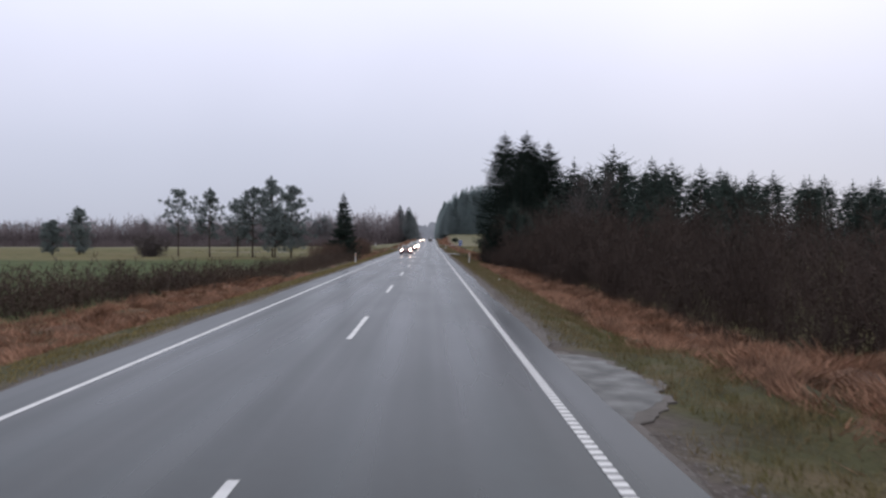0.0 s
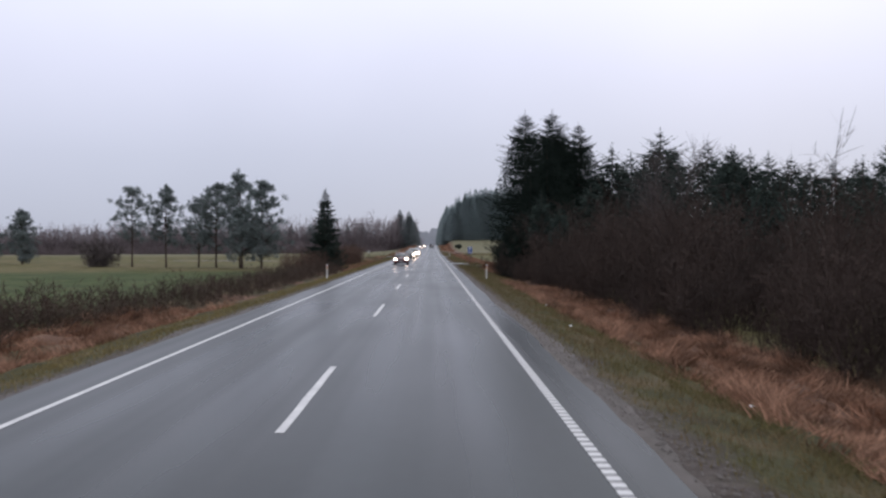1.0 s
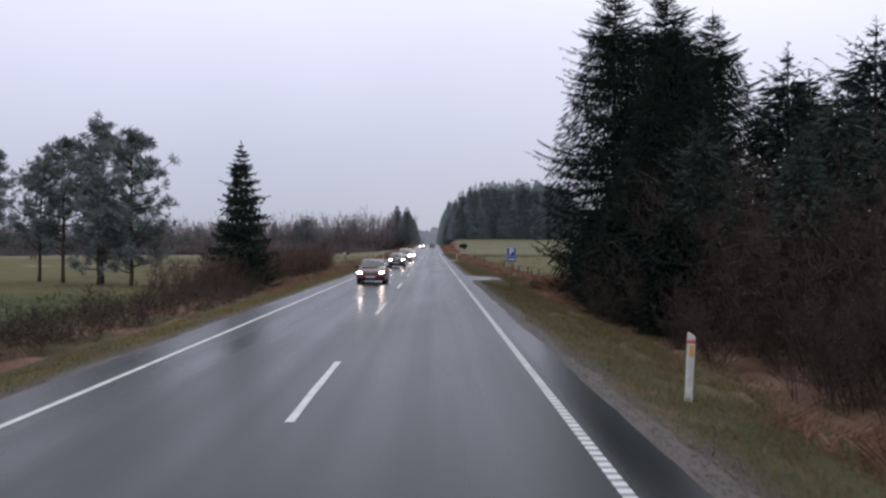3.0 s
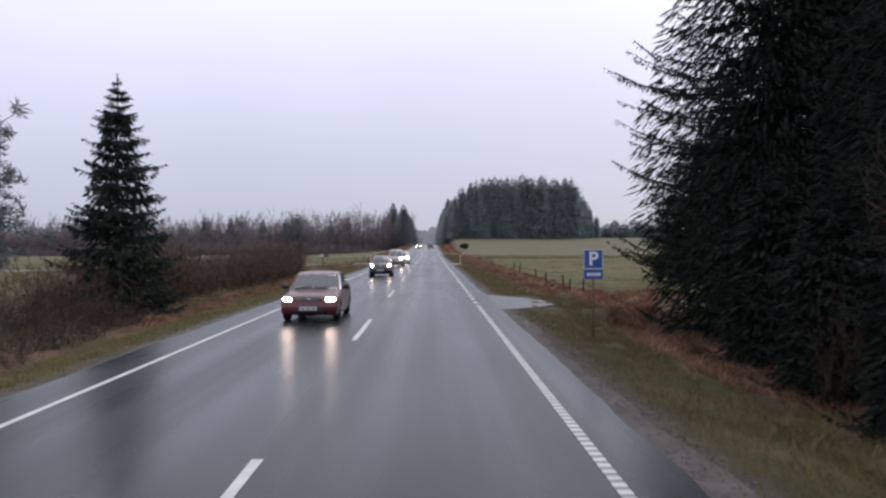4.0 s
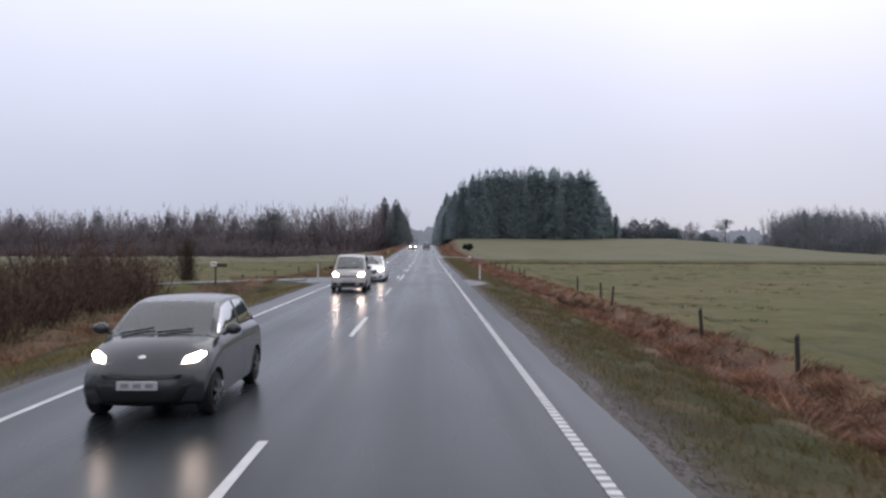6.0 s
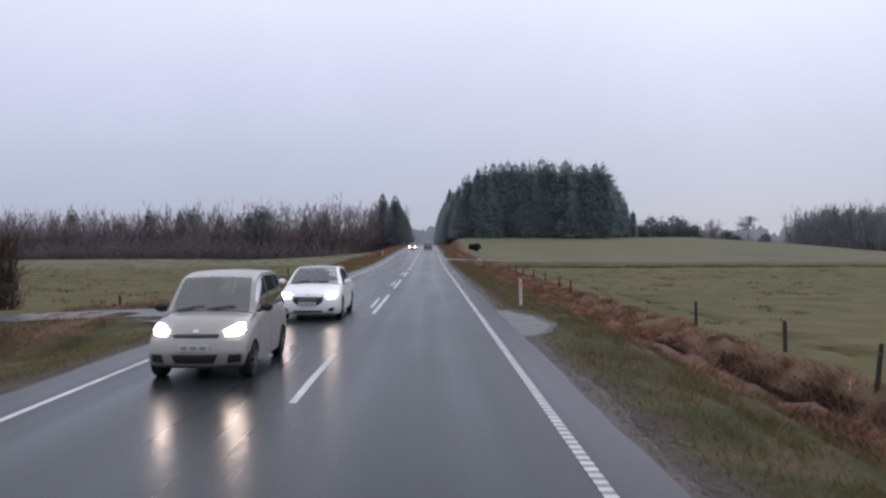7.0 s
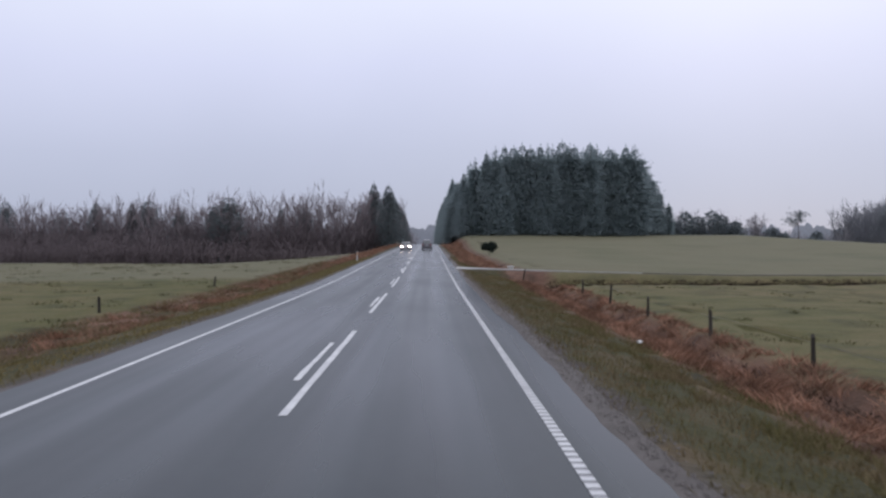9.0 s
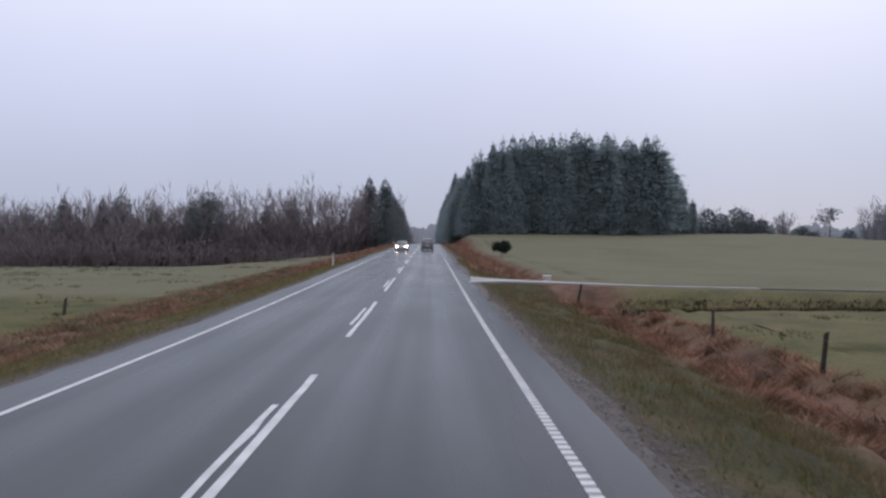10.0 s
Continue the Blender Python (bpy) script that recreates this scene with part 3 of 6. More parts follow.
laid("centre_line", 0.07, 0.19, PHASE + 330, 560)
# the left edge line, broken at the side road
for y0, y1 in ((-70, 180.3), (189.0, 560)):
    laid("edge_line", -3.54, -3.43, y0, y1)
for y in (180.9, 182.7, 184.5, 186.3, 187.8):
    laid("edge_dash", -3.54, -3.43, y, y + 0.8)
# the right edge line, ribbed, broken at the passing place and the farm track
for y0, y1 in ((-70, 118.3), (124.3, 560)):
    part("edge_line", mark("edge_line", 3.452, 3.580, y0, y1, paint=PAINT_WET), road)
for y in (119.1, 121.15, 123.0):
    laid("edge_dash", 3.44, 3.58, y, y + 0.85)
rib = strip("rib", [((3.45, 0, 0.012), (3.582, 0, 0.012)), ((3.45, 0.12, 0.012), (3.582, 0.12, 0.012))], PAINT, thick=0.012)
rest_v, rest_f = [], []
rib_v = np.array([v.co for v in rib.vertices])
rib_f = np.array([list(p.vertices) for p in rib.polygons])
ribs = [y for y in np.arange(2, 300, 0.21) if not (118.1 < y < 124.3)]
for i, y in enumerate(ribs):
    if 8 < y < 66:
        part("rib", rib, road, loc=(0, y, float(road_z(y))))
    else:
        rest_f.append(rib_f + 8 * len(rest_v))
        rest_v.append(rib_v + (0, y, float(road_z(y))))
tagged(part("rib_row", np_mesh("rib_row", np.concatenate(rest_v), np.concatenate(rest_f), PAINT), road), kind="stuff")

# ---- plants ----
def unit(v):
    return v / np.maximum(np.linalg.norm(v, axis=-1, keepdims=True), 1e-9)


class Growth:
    """Collects blades (4-cornered leaves or needles sprays) and rods (3-sided twigs) as quads."""

    def __init__(self, seed):
        self.r = np.random.default_rng(seed)
        self.v, self.f, self.n = [], [], 0

    def add(self, verts, faces):
        self.v.append(verts)
        self.f.append(faces + self.n)
        self.n += len(verts)

    def blades(self, p, d, length, width):
        """Rhombic sprays from p along d."""
        m = len(p)
        if not m:
            return
        d = unit(d)
        side = unit(np.cross(d, self.r.normal(size=(m, 3))))
        length, width = np.broadcast_to(length, m)[:, None], np.broadcast_to(width, m)[:, None]
        mid = p + d * length * 0.42
        v = np.stack([p, mid + side * width, p + d * length, mid - side * width], 1).reshape(-1, 3)
        self.add(v, np.arange(4 * m).reshape(m, 4))

    def sprays(self, p, d, length, width):
        """Each spray as a fan of three narrow blades."""
        d = unit(d)
        side = unit(np.cross(d, self.r.normal(size=d.shape)))
        for k, f in ((-0.45, 0.8), (0.0, 1.0), (0.45, 0.8)):
            self.blades(p, d + side * k, np.asarray(length) * f, np.asarray(width) * 0.5)

    def ribbons(self, p, q, w0, w1):
        """Flat twigs from p to q."""
        m = len(p)
        side = unit(np.cross(q - p, self.r.normal(size=(m, 3))))
        w0, w1 = np.broadcast_to(w0, m)[:, None], np.broadcast_to(w1, m)[:, None]
        v = np.stack([p - side * w0, p + side * w0, q + side * w1, q - side * w1], 1).reshape(-1, 3)
        self.add(v, np.arange(4 * m).reshape(m, 4))

    def rods(self, p, q, w0, w1):
        """Three-sided tapered limbs from p to q."""
        m = len(p)
        d = unit(q - p)
        a = unit(np.cross(d, np.array([0.31, 0.17, 0.93]) + 0 * d))
        b = np.cross(d, a)
        w0, w1 = np.broadcast_to(w0, m)[:, None], np.broadcast_to(w1, m)[:, None]
        ring = [(np.cos(t) * a + np.sin(t) * b) for t in (0, 2.094, 4.189)]
        v = np.stack([p + k * w0 for k in ring] + [q + k * w1 for k in ring], 1).reshape(-1, 3)
        base = (6 * np.arange(m))[:, None]
        f = np.concatenate([base + np.array([[i, (i + 1) % 3, 3 + (i + 1) % 3, 3 + i]]) for i in range(3)])
        self.add(v, f)

    def mesh(self, name, mat):
        return np_mesh(name, np.concatenate(self.v), np.concatenate(self.f), mat)

    def arrays(self):
        return np.concatenate(self.v), np.concatenate(self.f)


def trunk_mesh(name, h, r, mat, lean=0.0, seed=0, top=0.02):
    g = np.random.default_rng(seed)
    n, k = 9, 10
    v = []
    for i in range(n):
        u = i / (n - 1)
        rad = (r * (1 - u) + top * u) * (1.25 if i == 0 else 1)
        cx, cy = lean * u * h + g.normal(0, 0.03), g.normal(0, 0.03)
        v += [(cx + rad * math.cos(2 * math.pi * j / k), cy + rad * math.sin(2 * math.pi * j / k), u * h - 0.3) for j in range(k)]
    f = [(i * k + j, i * k + (j + 1) % k, (i + 1) * k + (j + 1) % k, (i + 1) * k + j) for i in range(n - 1) for j in range(k)]
    return np_mesh(name, v, f, mat, True)


def spruce_crown(name, h, radius, seed, levels=34, per=6, twigs=12, base=0.04, spray=0.55, width=0.07, mat=None, gaps=0.08, power=0.8, shoulder=1.0, even=(0.5, 1.2), core=0, core_len=1.0):
    """Whorls of drooping boughs with hanging sprays, bare spiky leader, uneven outline."""
    g = Growth(seed)
    r = g.r
    lean = r.uniform(0.8, 1.2, 8)
    for i in range(levels):
        u = (i + r.uniform(-0.3, 0.3)) / levels
        u = min(max(u, 0.0), 0.98)
        z = h * (base + (0.94 - base) * u ** 0.92)
        fine = 1 - 0.55 * u * u
        reach = radius * min((1 - u) ** power, shoulder) + 0.12
        for _ in range(per if u < 0.85 else max(3, per - 2)):
            if r.random() < gaps:
                continue
            a = r.uniform(0, 2 * math.pi)
            ln = reach * r.uniform(*even) * lean[int(a / 6.2832 * 8) % 8]
            out = np.array([math.cos(a), math.sin(a), 0])
            sidev = np.array([-out[1], out[0], 0])
            drop = r.uniform(0.12, 0.42) * (1 - u) + (-0.55 * u * u)
            s = np.linspace(0, 1, 6)[:, None]
            curve = out * s * ln + np.array([0, 0, 1.0]) * (-drop * s * ln + 0.30 * ln * s ** 2.4) + np.array([0, 0, z])
            g.ribbons(curve[:-1], curve[1:], 0.035 * (1 - s[:-1, 0]) + 0.012, 0.03 * (1 - s[1:, 0]) + 0.008)
            m = max(5, int(twigs * (0.35 + 0.65 * ln / (radius * shoulder))))
            t = np.sort(r.uniform(0.10, 1.0, m))
            p = np.stack([np.interp(t, s[:, 0], curve[:, c]) for c in range(3)], 1)
            sg = r.choice([-1.0, 1.0], m)[:, None]
            d = out * r.uniform(0.35, 0.95, (m, 1)) + sidev * sg * r.uniform(0.25, 1.0, (m, 1)) + np.array([0, 0, -1.0]) * r.uniform(0.05, 0.85, (m, 1)) * (1 - 0.8 * u)
            fan = 1.15 - 0.75 * t
            g.blades(p, d, spray * fine * fan * r.uniform(0.6, 1.3, m), width * fine * r.uniform(0.7, 1.3, m))
            k = max(2, m // 2)
            g.blades(p[:k], -0.2 * out + np.array([0, 0, 0.5]) + r.normal(0, 0.6, (k, 3)), spray * 0.7 * fine, width * fine)
            g.blades(curve[-1:], out + np.array([[0, 0, 0.35]]), spray * 0.7 * fine, width * 0.7 * fine)
    # shaded inner boughs
    if core:
        u = r.uniform(0, 0.9, core) ** 1.2
        a = r.uniform(0, 6.2832, core)
        rad = radius * np.minimum((1 - u) ** power, shoulder) * r.uniform(0.05, 0.6, core)
        p = np.stack([np.cos(a) * rad, np.sin(a) * rad, h * (base + (0.94 - base) * u)], 1)
        g.blades(p, np.stack([np.cos(a), np.sin(a), r.uniform(-0.6, 0.3, core)], 1), max(core_len, 0.2 * spray) * r.uniform(0.6, 1.3, core), max(core_len, 0.2 * spray) * 0.13)
    # the leader: a bare spike with short side shoots
    g.rods(np.array([[0, 0, h * 0.90]]), np.array([[0, 0, h]]), 0.03, 0.012)
    zz = np.linspace(0.925, 0.995, 14) * h
    a = r.uniform(0, 6.28, 14)
    g.blades(np.stack([0 * zz, 0 * zz, zz], 1), np.stack([np.cos(a), np.sin(a), 0 * a + 0.9], 1), np.linspace(0.55, 0.18, 14) * spray / 0.7, width * 0.45)
    return g.mesh(name, mat or NEEDLE)


def hung_spruce(name, h, radius, seed, levels=36, per=7, base=0.02, power=0.9, shoulder=0.5, even=(0.6, 1.1), step=0.054, fringe=0.42, wide=0.028, gaps=0.06, core=16000, core_len=0.75, mat=None, long=0.06, curl=0.32, core_rad=0.68, core_wide=0.13, skirt=1.0):
    """Boughs that dip and turn up at the tip, each with a dense hanging fringe of needle twigs."""
    g = Growth(seed)
    r = g.r
    up = np.array([0, 0, 1.0])
    tiers = [(i + r.uniform(-0.3, 0.3)) / levels for i in range(levels)] + list(np.linspace(0.80, 0.985, max(5, levels // 3)))
    for u in tiers:
        u = min(max(u, 0.0), 0.985)
        z = h * (base + (0.97 - base) * u ** 0.92)
        reach = radius * min((1 - u) ** power, shoulder) * min(1.0, skirt + (1 - skirt) * u / 0.38) + 0.15
        fine = 0.40 + 0.60 * min(1.0, reach / 2.2)
        for _ in range(per if u < 0.8 else max(4, per - 2)):
            if r.random() < gaps:
                continue
            a = r.uniform(0, 2 * math.pi)
            ln = reach * (r.uniform(*even) if r.random() > long or u < 0.15 else 1.24)
            out = np.array([math.cos(a), math.sin(a), 0])
            side = np.array([-out[1], out[0], 0])
            dip = r.uniform(0.10, 0.40) * (1 - u) - 0.22 * u * u
            s = np.linspace(0, 1, 8)[:, None]
            curve = out * s * ln + up * (-dip * s * ln + curl * (1 - 0.65 * u) * ln * s ** 3.0) + up * z
            g.ribbons(curve[:-1], curve[1:], 0.05 * (1 - s[:-1, 0]) + 0.018, 0.05 * (1 - s[1:, 0]) + 0.014)
            # side sprays spread the bough into a plume, the fringe hangs below it
            m = max(6, int(ln * 0.9 / step))
            t = r.uniform(0.10, 1.0, m) ** 0.85
            p = np.stack([np.interp(t, s[:, 0], curve[:, c]) for c in range(3)], 1)
            off = r.normal(0, 0.16, m) * fine * (1.05 - 0.85 * t)
            p = p + side * off[:, None] * min(1.0, ln) * 1.6
            d = out * r.uniform(0.0, 0.5, (m, 1)) + side * (np.sign(off)[:, None] * r.uniform(0.0, 0.55, (m, 1))) - up * r.uniform(0.45, 1.1, (m, 1)) * (1 - 0.75 * u)
            clump = 0.55 + 0.45 * np.sin(t * ln * 9.0 + r.uniform(0, 6))
            g.blades(p, d, fringe * fine * (1.08 - 0.72 * t) * (0.55 + 0.75 * clump) * r.uniform(0.7, 1.2, m), wide * fine)
            k = max(4, m // 2)
            t = r.uniform(0.25, 1.0, k)
            p = np.stack([np.interp(t, s[:, 0], curve[:, c]) for c in range(3)], 1)
            sg = r.choice([-1.0, 1.0], (k, 1))
            g.blades(p, out * 0.8 + side * sg * r.uniform(0.2, 1.0, (k, 1)) + up * r.uniform(-0.35, 0.35, (k, 1)), fringe * 0.62 * fine * (1.1 - 0.6 * t), wide * 0.9)
    if core:
        u = r.uniform(0, 0.90, core) ** 1.3
        a = r.uniform(0, 6.2832, core)
        rad = radius * np.minimum((1 - u) ** power, shoulder) * np.minimum(1.0, skirt + (1 - skirt) * u / 0.38) * r.uniform(0.03, core_rad, core)
        p = np.stack([np.cos(a) * rad, np.sin(a) * rad, h * (base + (0.95 - base) * u)], 1)
        g.blades(p, np.stack([np.cos(a), np.sin(a), r.uniform(-1.4, -0.2, core)], 1), core_len * r.uniform(0.5, 1.1, core), core_wide * core_len)
    g.rods(np.array([[0, 0, h * 0.90]]), np.array([[0, 0, h]]), 0.03, 0.012)
    zz = np.linspace(0.92, 0.995, 20) * h
    a = r.uniform(0, 6.28, 20)
    g.blades(np.stack([0 * zz, 0 * zz, zz], 1), np.stack([np.cos(a), np.sin(a), 0 * a + 0.7], 1), np.linspace(0.4, 0.15, 20), 0.03)
    return g.mesh(name, mat or NEEDLE)


def far_crown(name, h, radius, seed, mat, count=4600, blade=0.68, width=0.105, core=1000, power=0.85, shoulder=0.72, boughs=120):
    """A spruce seen from far off: short sprays over the whole mantle, uneven tiers, a ragged spiky top."""
    g = Growth(seed)
    r = g.r
    u = r.uniform(0, 0.985, count) ** 1.25
    a = r.uniform(0, 6.2832, count)
    lobe = 1 + 0.16 * np.sin(3 * a + 9 * u + seed) + 0.14 * np.sin(u * 62 + 2 * np.sin(a * 2 + seed)) + 0.08 * np.sin(7 * a - 31 * u)
    rad = (radius * np.minimum((1 - u) ** power, shoulder) * lobe + 0.12) * r.uniform(0.72, 1.05, count)
    p = np.stack([np.cos(a) * rad, np.sin(a) * rad, h * (0.01 + 0.965 * u)], 1)
    d = np.stack([np.cos(a), np.sin(a), r.uniform(-0.9, 0.7, count)], 1) + r.normal(0, 0.45, (count, 3))
    g.blades(p, d, blade * r.uniform(0.6, 1.4, count) * (1 - 0.4 * u), width * r.uniform(0.7, 1.3, count))
    # single boughs that reach past the mantle
    m = boughs
    ub, ab = r.uniform(0.05, 0.9, m), r.uniform(0, 6.2832, m)
    out = np.stack([np.cos(ab), np.sin(ab), 0.12 + 0 * ab], 1)
    base = radius * np.minimum((1 - ub) ** power, shoulder)
    at = np.stack([0 * ab, 0 * ab, h * (0.01 + 0.965 * ub)], 1)
    for k in (0.8, 0.95, 1.1, 1.22, 1.34):
        q = at + out * (base * k)[:, None]
        for _ in range(2):
            g.blades(q, out * 0.7 + r.normal(0, 0.5, (m, 3)), blade * (1.5 - 0.6 * k), width)
    u = r.uniform(0, 0.9, core) ** 1.2
    a = r.uniform(0, 6.2832, core)
    rad = radius * np.minimum((1 - u) ** power, shoulder) * r.uniform(0.1, 0.86, core)
    g.blades(np.stack([np.cos(a) * rad, np.sin(a) * rad, h * (0.01 + 0.95 * u)], 1), r.normal(size=(core, 3)), 1.9 * r.uniform(0.6, 1.2, core), 0.30)
    zz = np.linspace(0.90, 1.0, 36) * h
    a = r.uniform(0, 6.28, 36)
    g.blades(np.stack([0 * zz, 0 * zz, zz], 1), np.stack([np.cos(a), np.sin(a), 0 * a + 0.8], 1), np.linspace(1.0, 0.25, 36), 0.07)
    return g.mesh(name, mat)


def pine_crown(name, h, radius, seed, clear=0.4, boughs=26, tufts=11, needles=34, mat=None, flat=1.0):
    """Limbs from a clear stem, each with round tufts of spiky needles, with gaps between."""
    g = Growth(seed)
    limbs = Growth(seed + 1)
    r = g.r
    for i in range(boughs):
        u = i / (boughs - 1)
        z = h * (clear + (0.97 - clear) * u)
        a = r.uniform(0, 2 * math.pi)
        prof = math.sin(math.pi * min(0.95, 0.22 + 0.74 * u)) ** 0.9 * flat + 0.10
        ln = radius * prof * r.uniform(0.55, 1.02)
        out = np.array([math.cos(a), math.sin(a), r.uniform(0.0, 0.6)])
        p0 = np.array([0, 0, z])
        tip = p0 + out * ln + (0, 0, 0.12 * ln)
        bend = (p0 + tip) / 2 + (0, 0, -0.08 * ln)
        limbs.rods(np.array([p0, bend]), np.array([bend, tip]), np.array([0.07, 0.045]), np.array([0.045, 0.015]))
        for _ in range(tufts):
            s = r.uniform(0.35, 1.08)
            c = p0 + (tip - p0) * s + r.normal(0, 0.20 + 0.10 * ln, 3) * (1, 1, 0.70)
            d = r.normal(size=(needles, 3)) + (0, 0, 0.35)
            size = r.uniform(0.36, 0.62)
            g.blades(c + 0.10 * r.normal(size=(needles, 3)), d, size * r.uniform(0.6, 1.05, needles), 0.034)
    return g.mesh(name, mat or PINE), limbs.mesh(name + "_limbs", BARK)


def bare_growth(seed, h, stems, forks, twigs, spread, w=0.03, twig_w=0.008, upright=1.0, clump=0.4, low=0.1, broom=0.0):
    """Leafless stems that fork into limbs and fine twigs."""
    g = Growth(seed)
    r = g.r
    n = stems
    p = np.concatenate([r.normal(0, clump, (n, 2)), np.full((n, 1), -0.25)], 1)
    d = unit(np.concatenate([r.normal(0, spread, (n, 2)), np.full((n, 1), upright)], 1))
    ln = h * r.uniform(0.72, 0.96, n)[:, None]
    k = p + d * ln * 0.5 + r.normal(0, 0.04 * h, (n, 3)) * (1, 1, 0.2)
    q = k + unit(d + r.normal(0, 0.12, (n, 3))) * ln * 0.5
    g.rods(p, k, w, w * 0.65)
    g.rods(k, q, w * 0.65, w * 0.2)
    m = n * forks
    idx = np.repeat(np.arange(n), forks)
    t = r.uniform(low, 0.97, m)[:, None]
    a = np.where(t < 0.5, p[idx] + (k[idx] - p[idx]) * t * 2, k[idx] + (q[idx] - k[idx]) * (t * 2 - 1))
    dd = unit(d[idx] * r.uniform(0.5, 1.1, (m, 1)) + r.normal(0, 0.55 - 0.22 * broom, (m, 3)))
    l2 = ln[idx] * r.uniform(0.16, 0.36, (m, 1)) * (1.15 - 0.6 * t)
    b = a + dd * l2
    g.ribbons(a, b, w * 0.32, w * 0.12)
    i2 = np.repeat(np.arange(m), twigs)
    m2 = len(i2)
    t2 = r.uniform(0.2, 1.0, (m2, 1))
    a2 = a[i2] + (b[i2] - a[i2]) * t2
    d2 = unit(dd[i2] * (1 - 0.5 * broom) + r.normal(0, 0.65 - 0.3 * broom, (m2, 3)) + (0, 0, 0.25 + 0.7 * broom))
    g.ribbons(a2, a2 + d2 * l2[i2] * r.uniform(0.35, 0.8, (m2, 1)), twig_w, twig_w * 0.4)
    return g.arrays()


def scatter(name, variants, places, mat, label, category, seed=3, tilt=0.05):
    """Many bare bushes as one uncountable growth. places: (x, y, z, scale) rows."""
    r = np.random.default_rng(seed)
    vs, fs, n = [], [], 0
    for x, y, z, s in places:
        v, f = variants[r.integers(len(variants))]
        a = r.uniform(0, 2 * math.pi)
        c, sn = math.cos(a), math.sin(a)
        w = v * (s * r.uniform(0.9, 1.1), s * r.uniform(0.9, 1.1), s * r.uniform(0.88, 1.12))
        w = np.stack([w[:, 0] * c - w[:, 1] * sn + r.normal(0, tilt) * w[:, 2], w[:, 0] * sn + w[:, 1] * c + r.normal(0, tilt) * w[:, 2], w[:, 2]], 1)
        vs.append((w + (x, y, z)).astype(np.float32))
        fs.append(f + n)
        n += len(v)
    return tagged(new(name, np_mesh(name, np.concatenate(vs), np.concatenate(fs), mat)), label, category, kind="stuff")


# conifers that are copied: crown and trunk meshes
SPRUCES = [
    (hung_spruce("crown", 18.0, 6.4, 21, levels=40, per=9, power=0.70, shoulder=0.92, core=22000, core_len=0.55, core_wide=0.06, core_rad=0.86, even=(0.66, 1.12), gaps=0.10, fringe=0.36, wide=0.019, step=0.040, long=0.015, skirt=0.60), trunk_mesh("trunk", 17.4, 0.24, BARK, seed=1)),
    (hung_spruce("crown", 18.0, 5.9, 22, levels=38, per=9, power=0.64, shoulder=0.92, core=22000, core_len=0.55, core_wide=0.06, core_rad=0.86, even=(0.62, 1.14), gaps=0.14, fringe=0.36, wide=0.019, step=0.040, long=0.015, skirt=0.60), trunk_mesh("trunk", 17.4, 0.22, BARK, seed=2)),
    (spruce_crown("crown", 18.0, 8.2, 23, levels=34, per=8, twigs=14, spray=0.85, width=0.10, gaps=0.12, power=0.85, shoulder=0.46, core=1500, mat=ROW_NEEDLE), trunk_mesh("trunk", 17.4, 0.20, BARK, seed=3)),
    (spruce_crown("crown", 18.0, 8.8, 24, levels=34, per=8, twigs=14, spray=0.85, width=0.10, gaps=0.15, power=0.82, shoulder=0.46, core=1500, mat=ROW_NEEDLE), trunk_mesh("trunk", 17.4, 0.20, BARK, seed=4)),
    (hung_spruce("crown", 18.0, 9.0, 25, levels=20, per=9, step=0.070, fringe=0.85, wide=0.050, core=5000, core_len=1.1), trunk_mesh("trunk", 17.4, 0.3, BARK, seed=8)),
]
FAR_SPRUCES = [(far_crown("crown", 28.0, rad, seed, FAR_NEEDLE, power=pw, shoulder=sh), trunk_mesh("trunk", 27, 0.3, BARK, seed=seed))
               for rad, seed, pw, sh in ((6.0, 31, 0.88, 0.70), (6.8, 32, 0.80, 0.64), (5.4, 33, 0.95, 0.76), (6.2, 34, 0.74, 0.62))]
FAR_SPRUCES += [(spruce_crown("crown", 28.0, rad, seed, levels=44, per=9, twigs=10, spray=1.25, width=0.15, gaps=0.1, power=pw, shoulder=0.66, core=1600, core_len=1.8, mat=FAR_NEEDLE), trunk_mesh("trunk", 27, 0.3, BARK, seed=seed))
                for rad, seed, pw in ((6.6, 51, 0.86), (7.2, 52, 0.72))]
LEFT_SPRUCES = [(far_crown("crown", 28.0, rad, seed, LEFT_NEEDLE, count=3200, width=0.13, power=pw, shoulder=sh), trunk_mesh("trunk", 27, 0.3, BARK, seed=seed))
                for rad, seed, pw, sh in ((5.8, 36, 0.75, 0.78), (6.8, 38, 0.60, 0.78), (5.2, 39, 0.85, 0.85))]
PROTOS = {}


def conifer(kind, i, x, y, h, label, group, wide=1.0, rz=None, sink=0.0, name="spruce_tree", z=None):
    """One conifer of height h at (x, y)."""
    crown, stem = kind[i]
    tall = 18.0 if kind is SPRUCES else 28.0  # metres, as built
    s = h / tall
    key = (id(kind), i, label)
    m = pose(x, y, (float(ground_z(x, y)) if z is None else z) - sink, 0, 0, rz if rz is not None else (x * 37 + y * 91) % 360)
    if key not in PROTOS:
        t = thing(name, label, "tree", group=group)
        part("trunk", stem, t)
        part("crown", crown, t)
        PROTOS[key] = t
    else:
        t = copy_thing(PROTOS[key], m)
    t.matrix_basis = m
    t.scale = (s * wide, s * wide, s)
    return t


# -- the first wood on the right: a row of tall spruces behind a wall of bare scrub
r = np.random.default_rng(5)
EDGE = "tall dark green spruce at the end of the roadside wood"
conifer(SPRUCES, 0, 12.9, 115.0, 19.2, EDGE, "spruces at the end of the wood", rz=40)
conifer(SPRUCES, 1, 16.2, 115.4, 19.4, EDGE, "spruces at the end of the wood", rz=150)
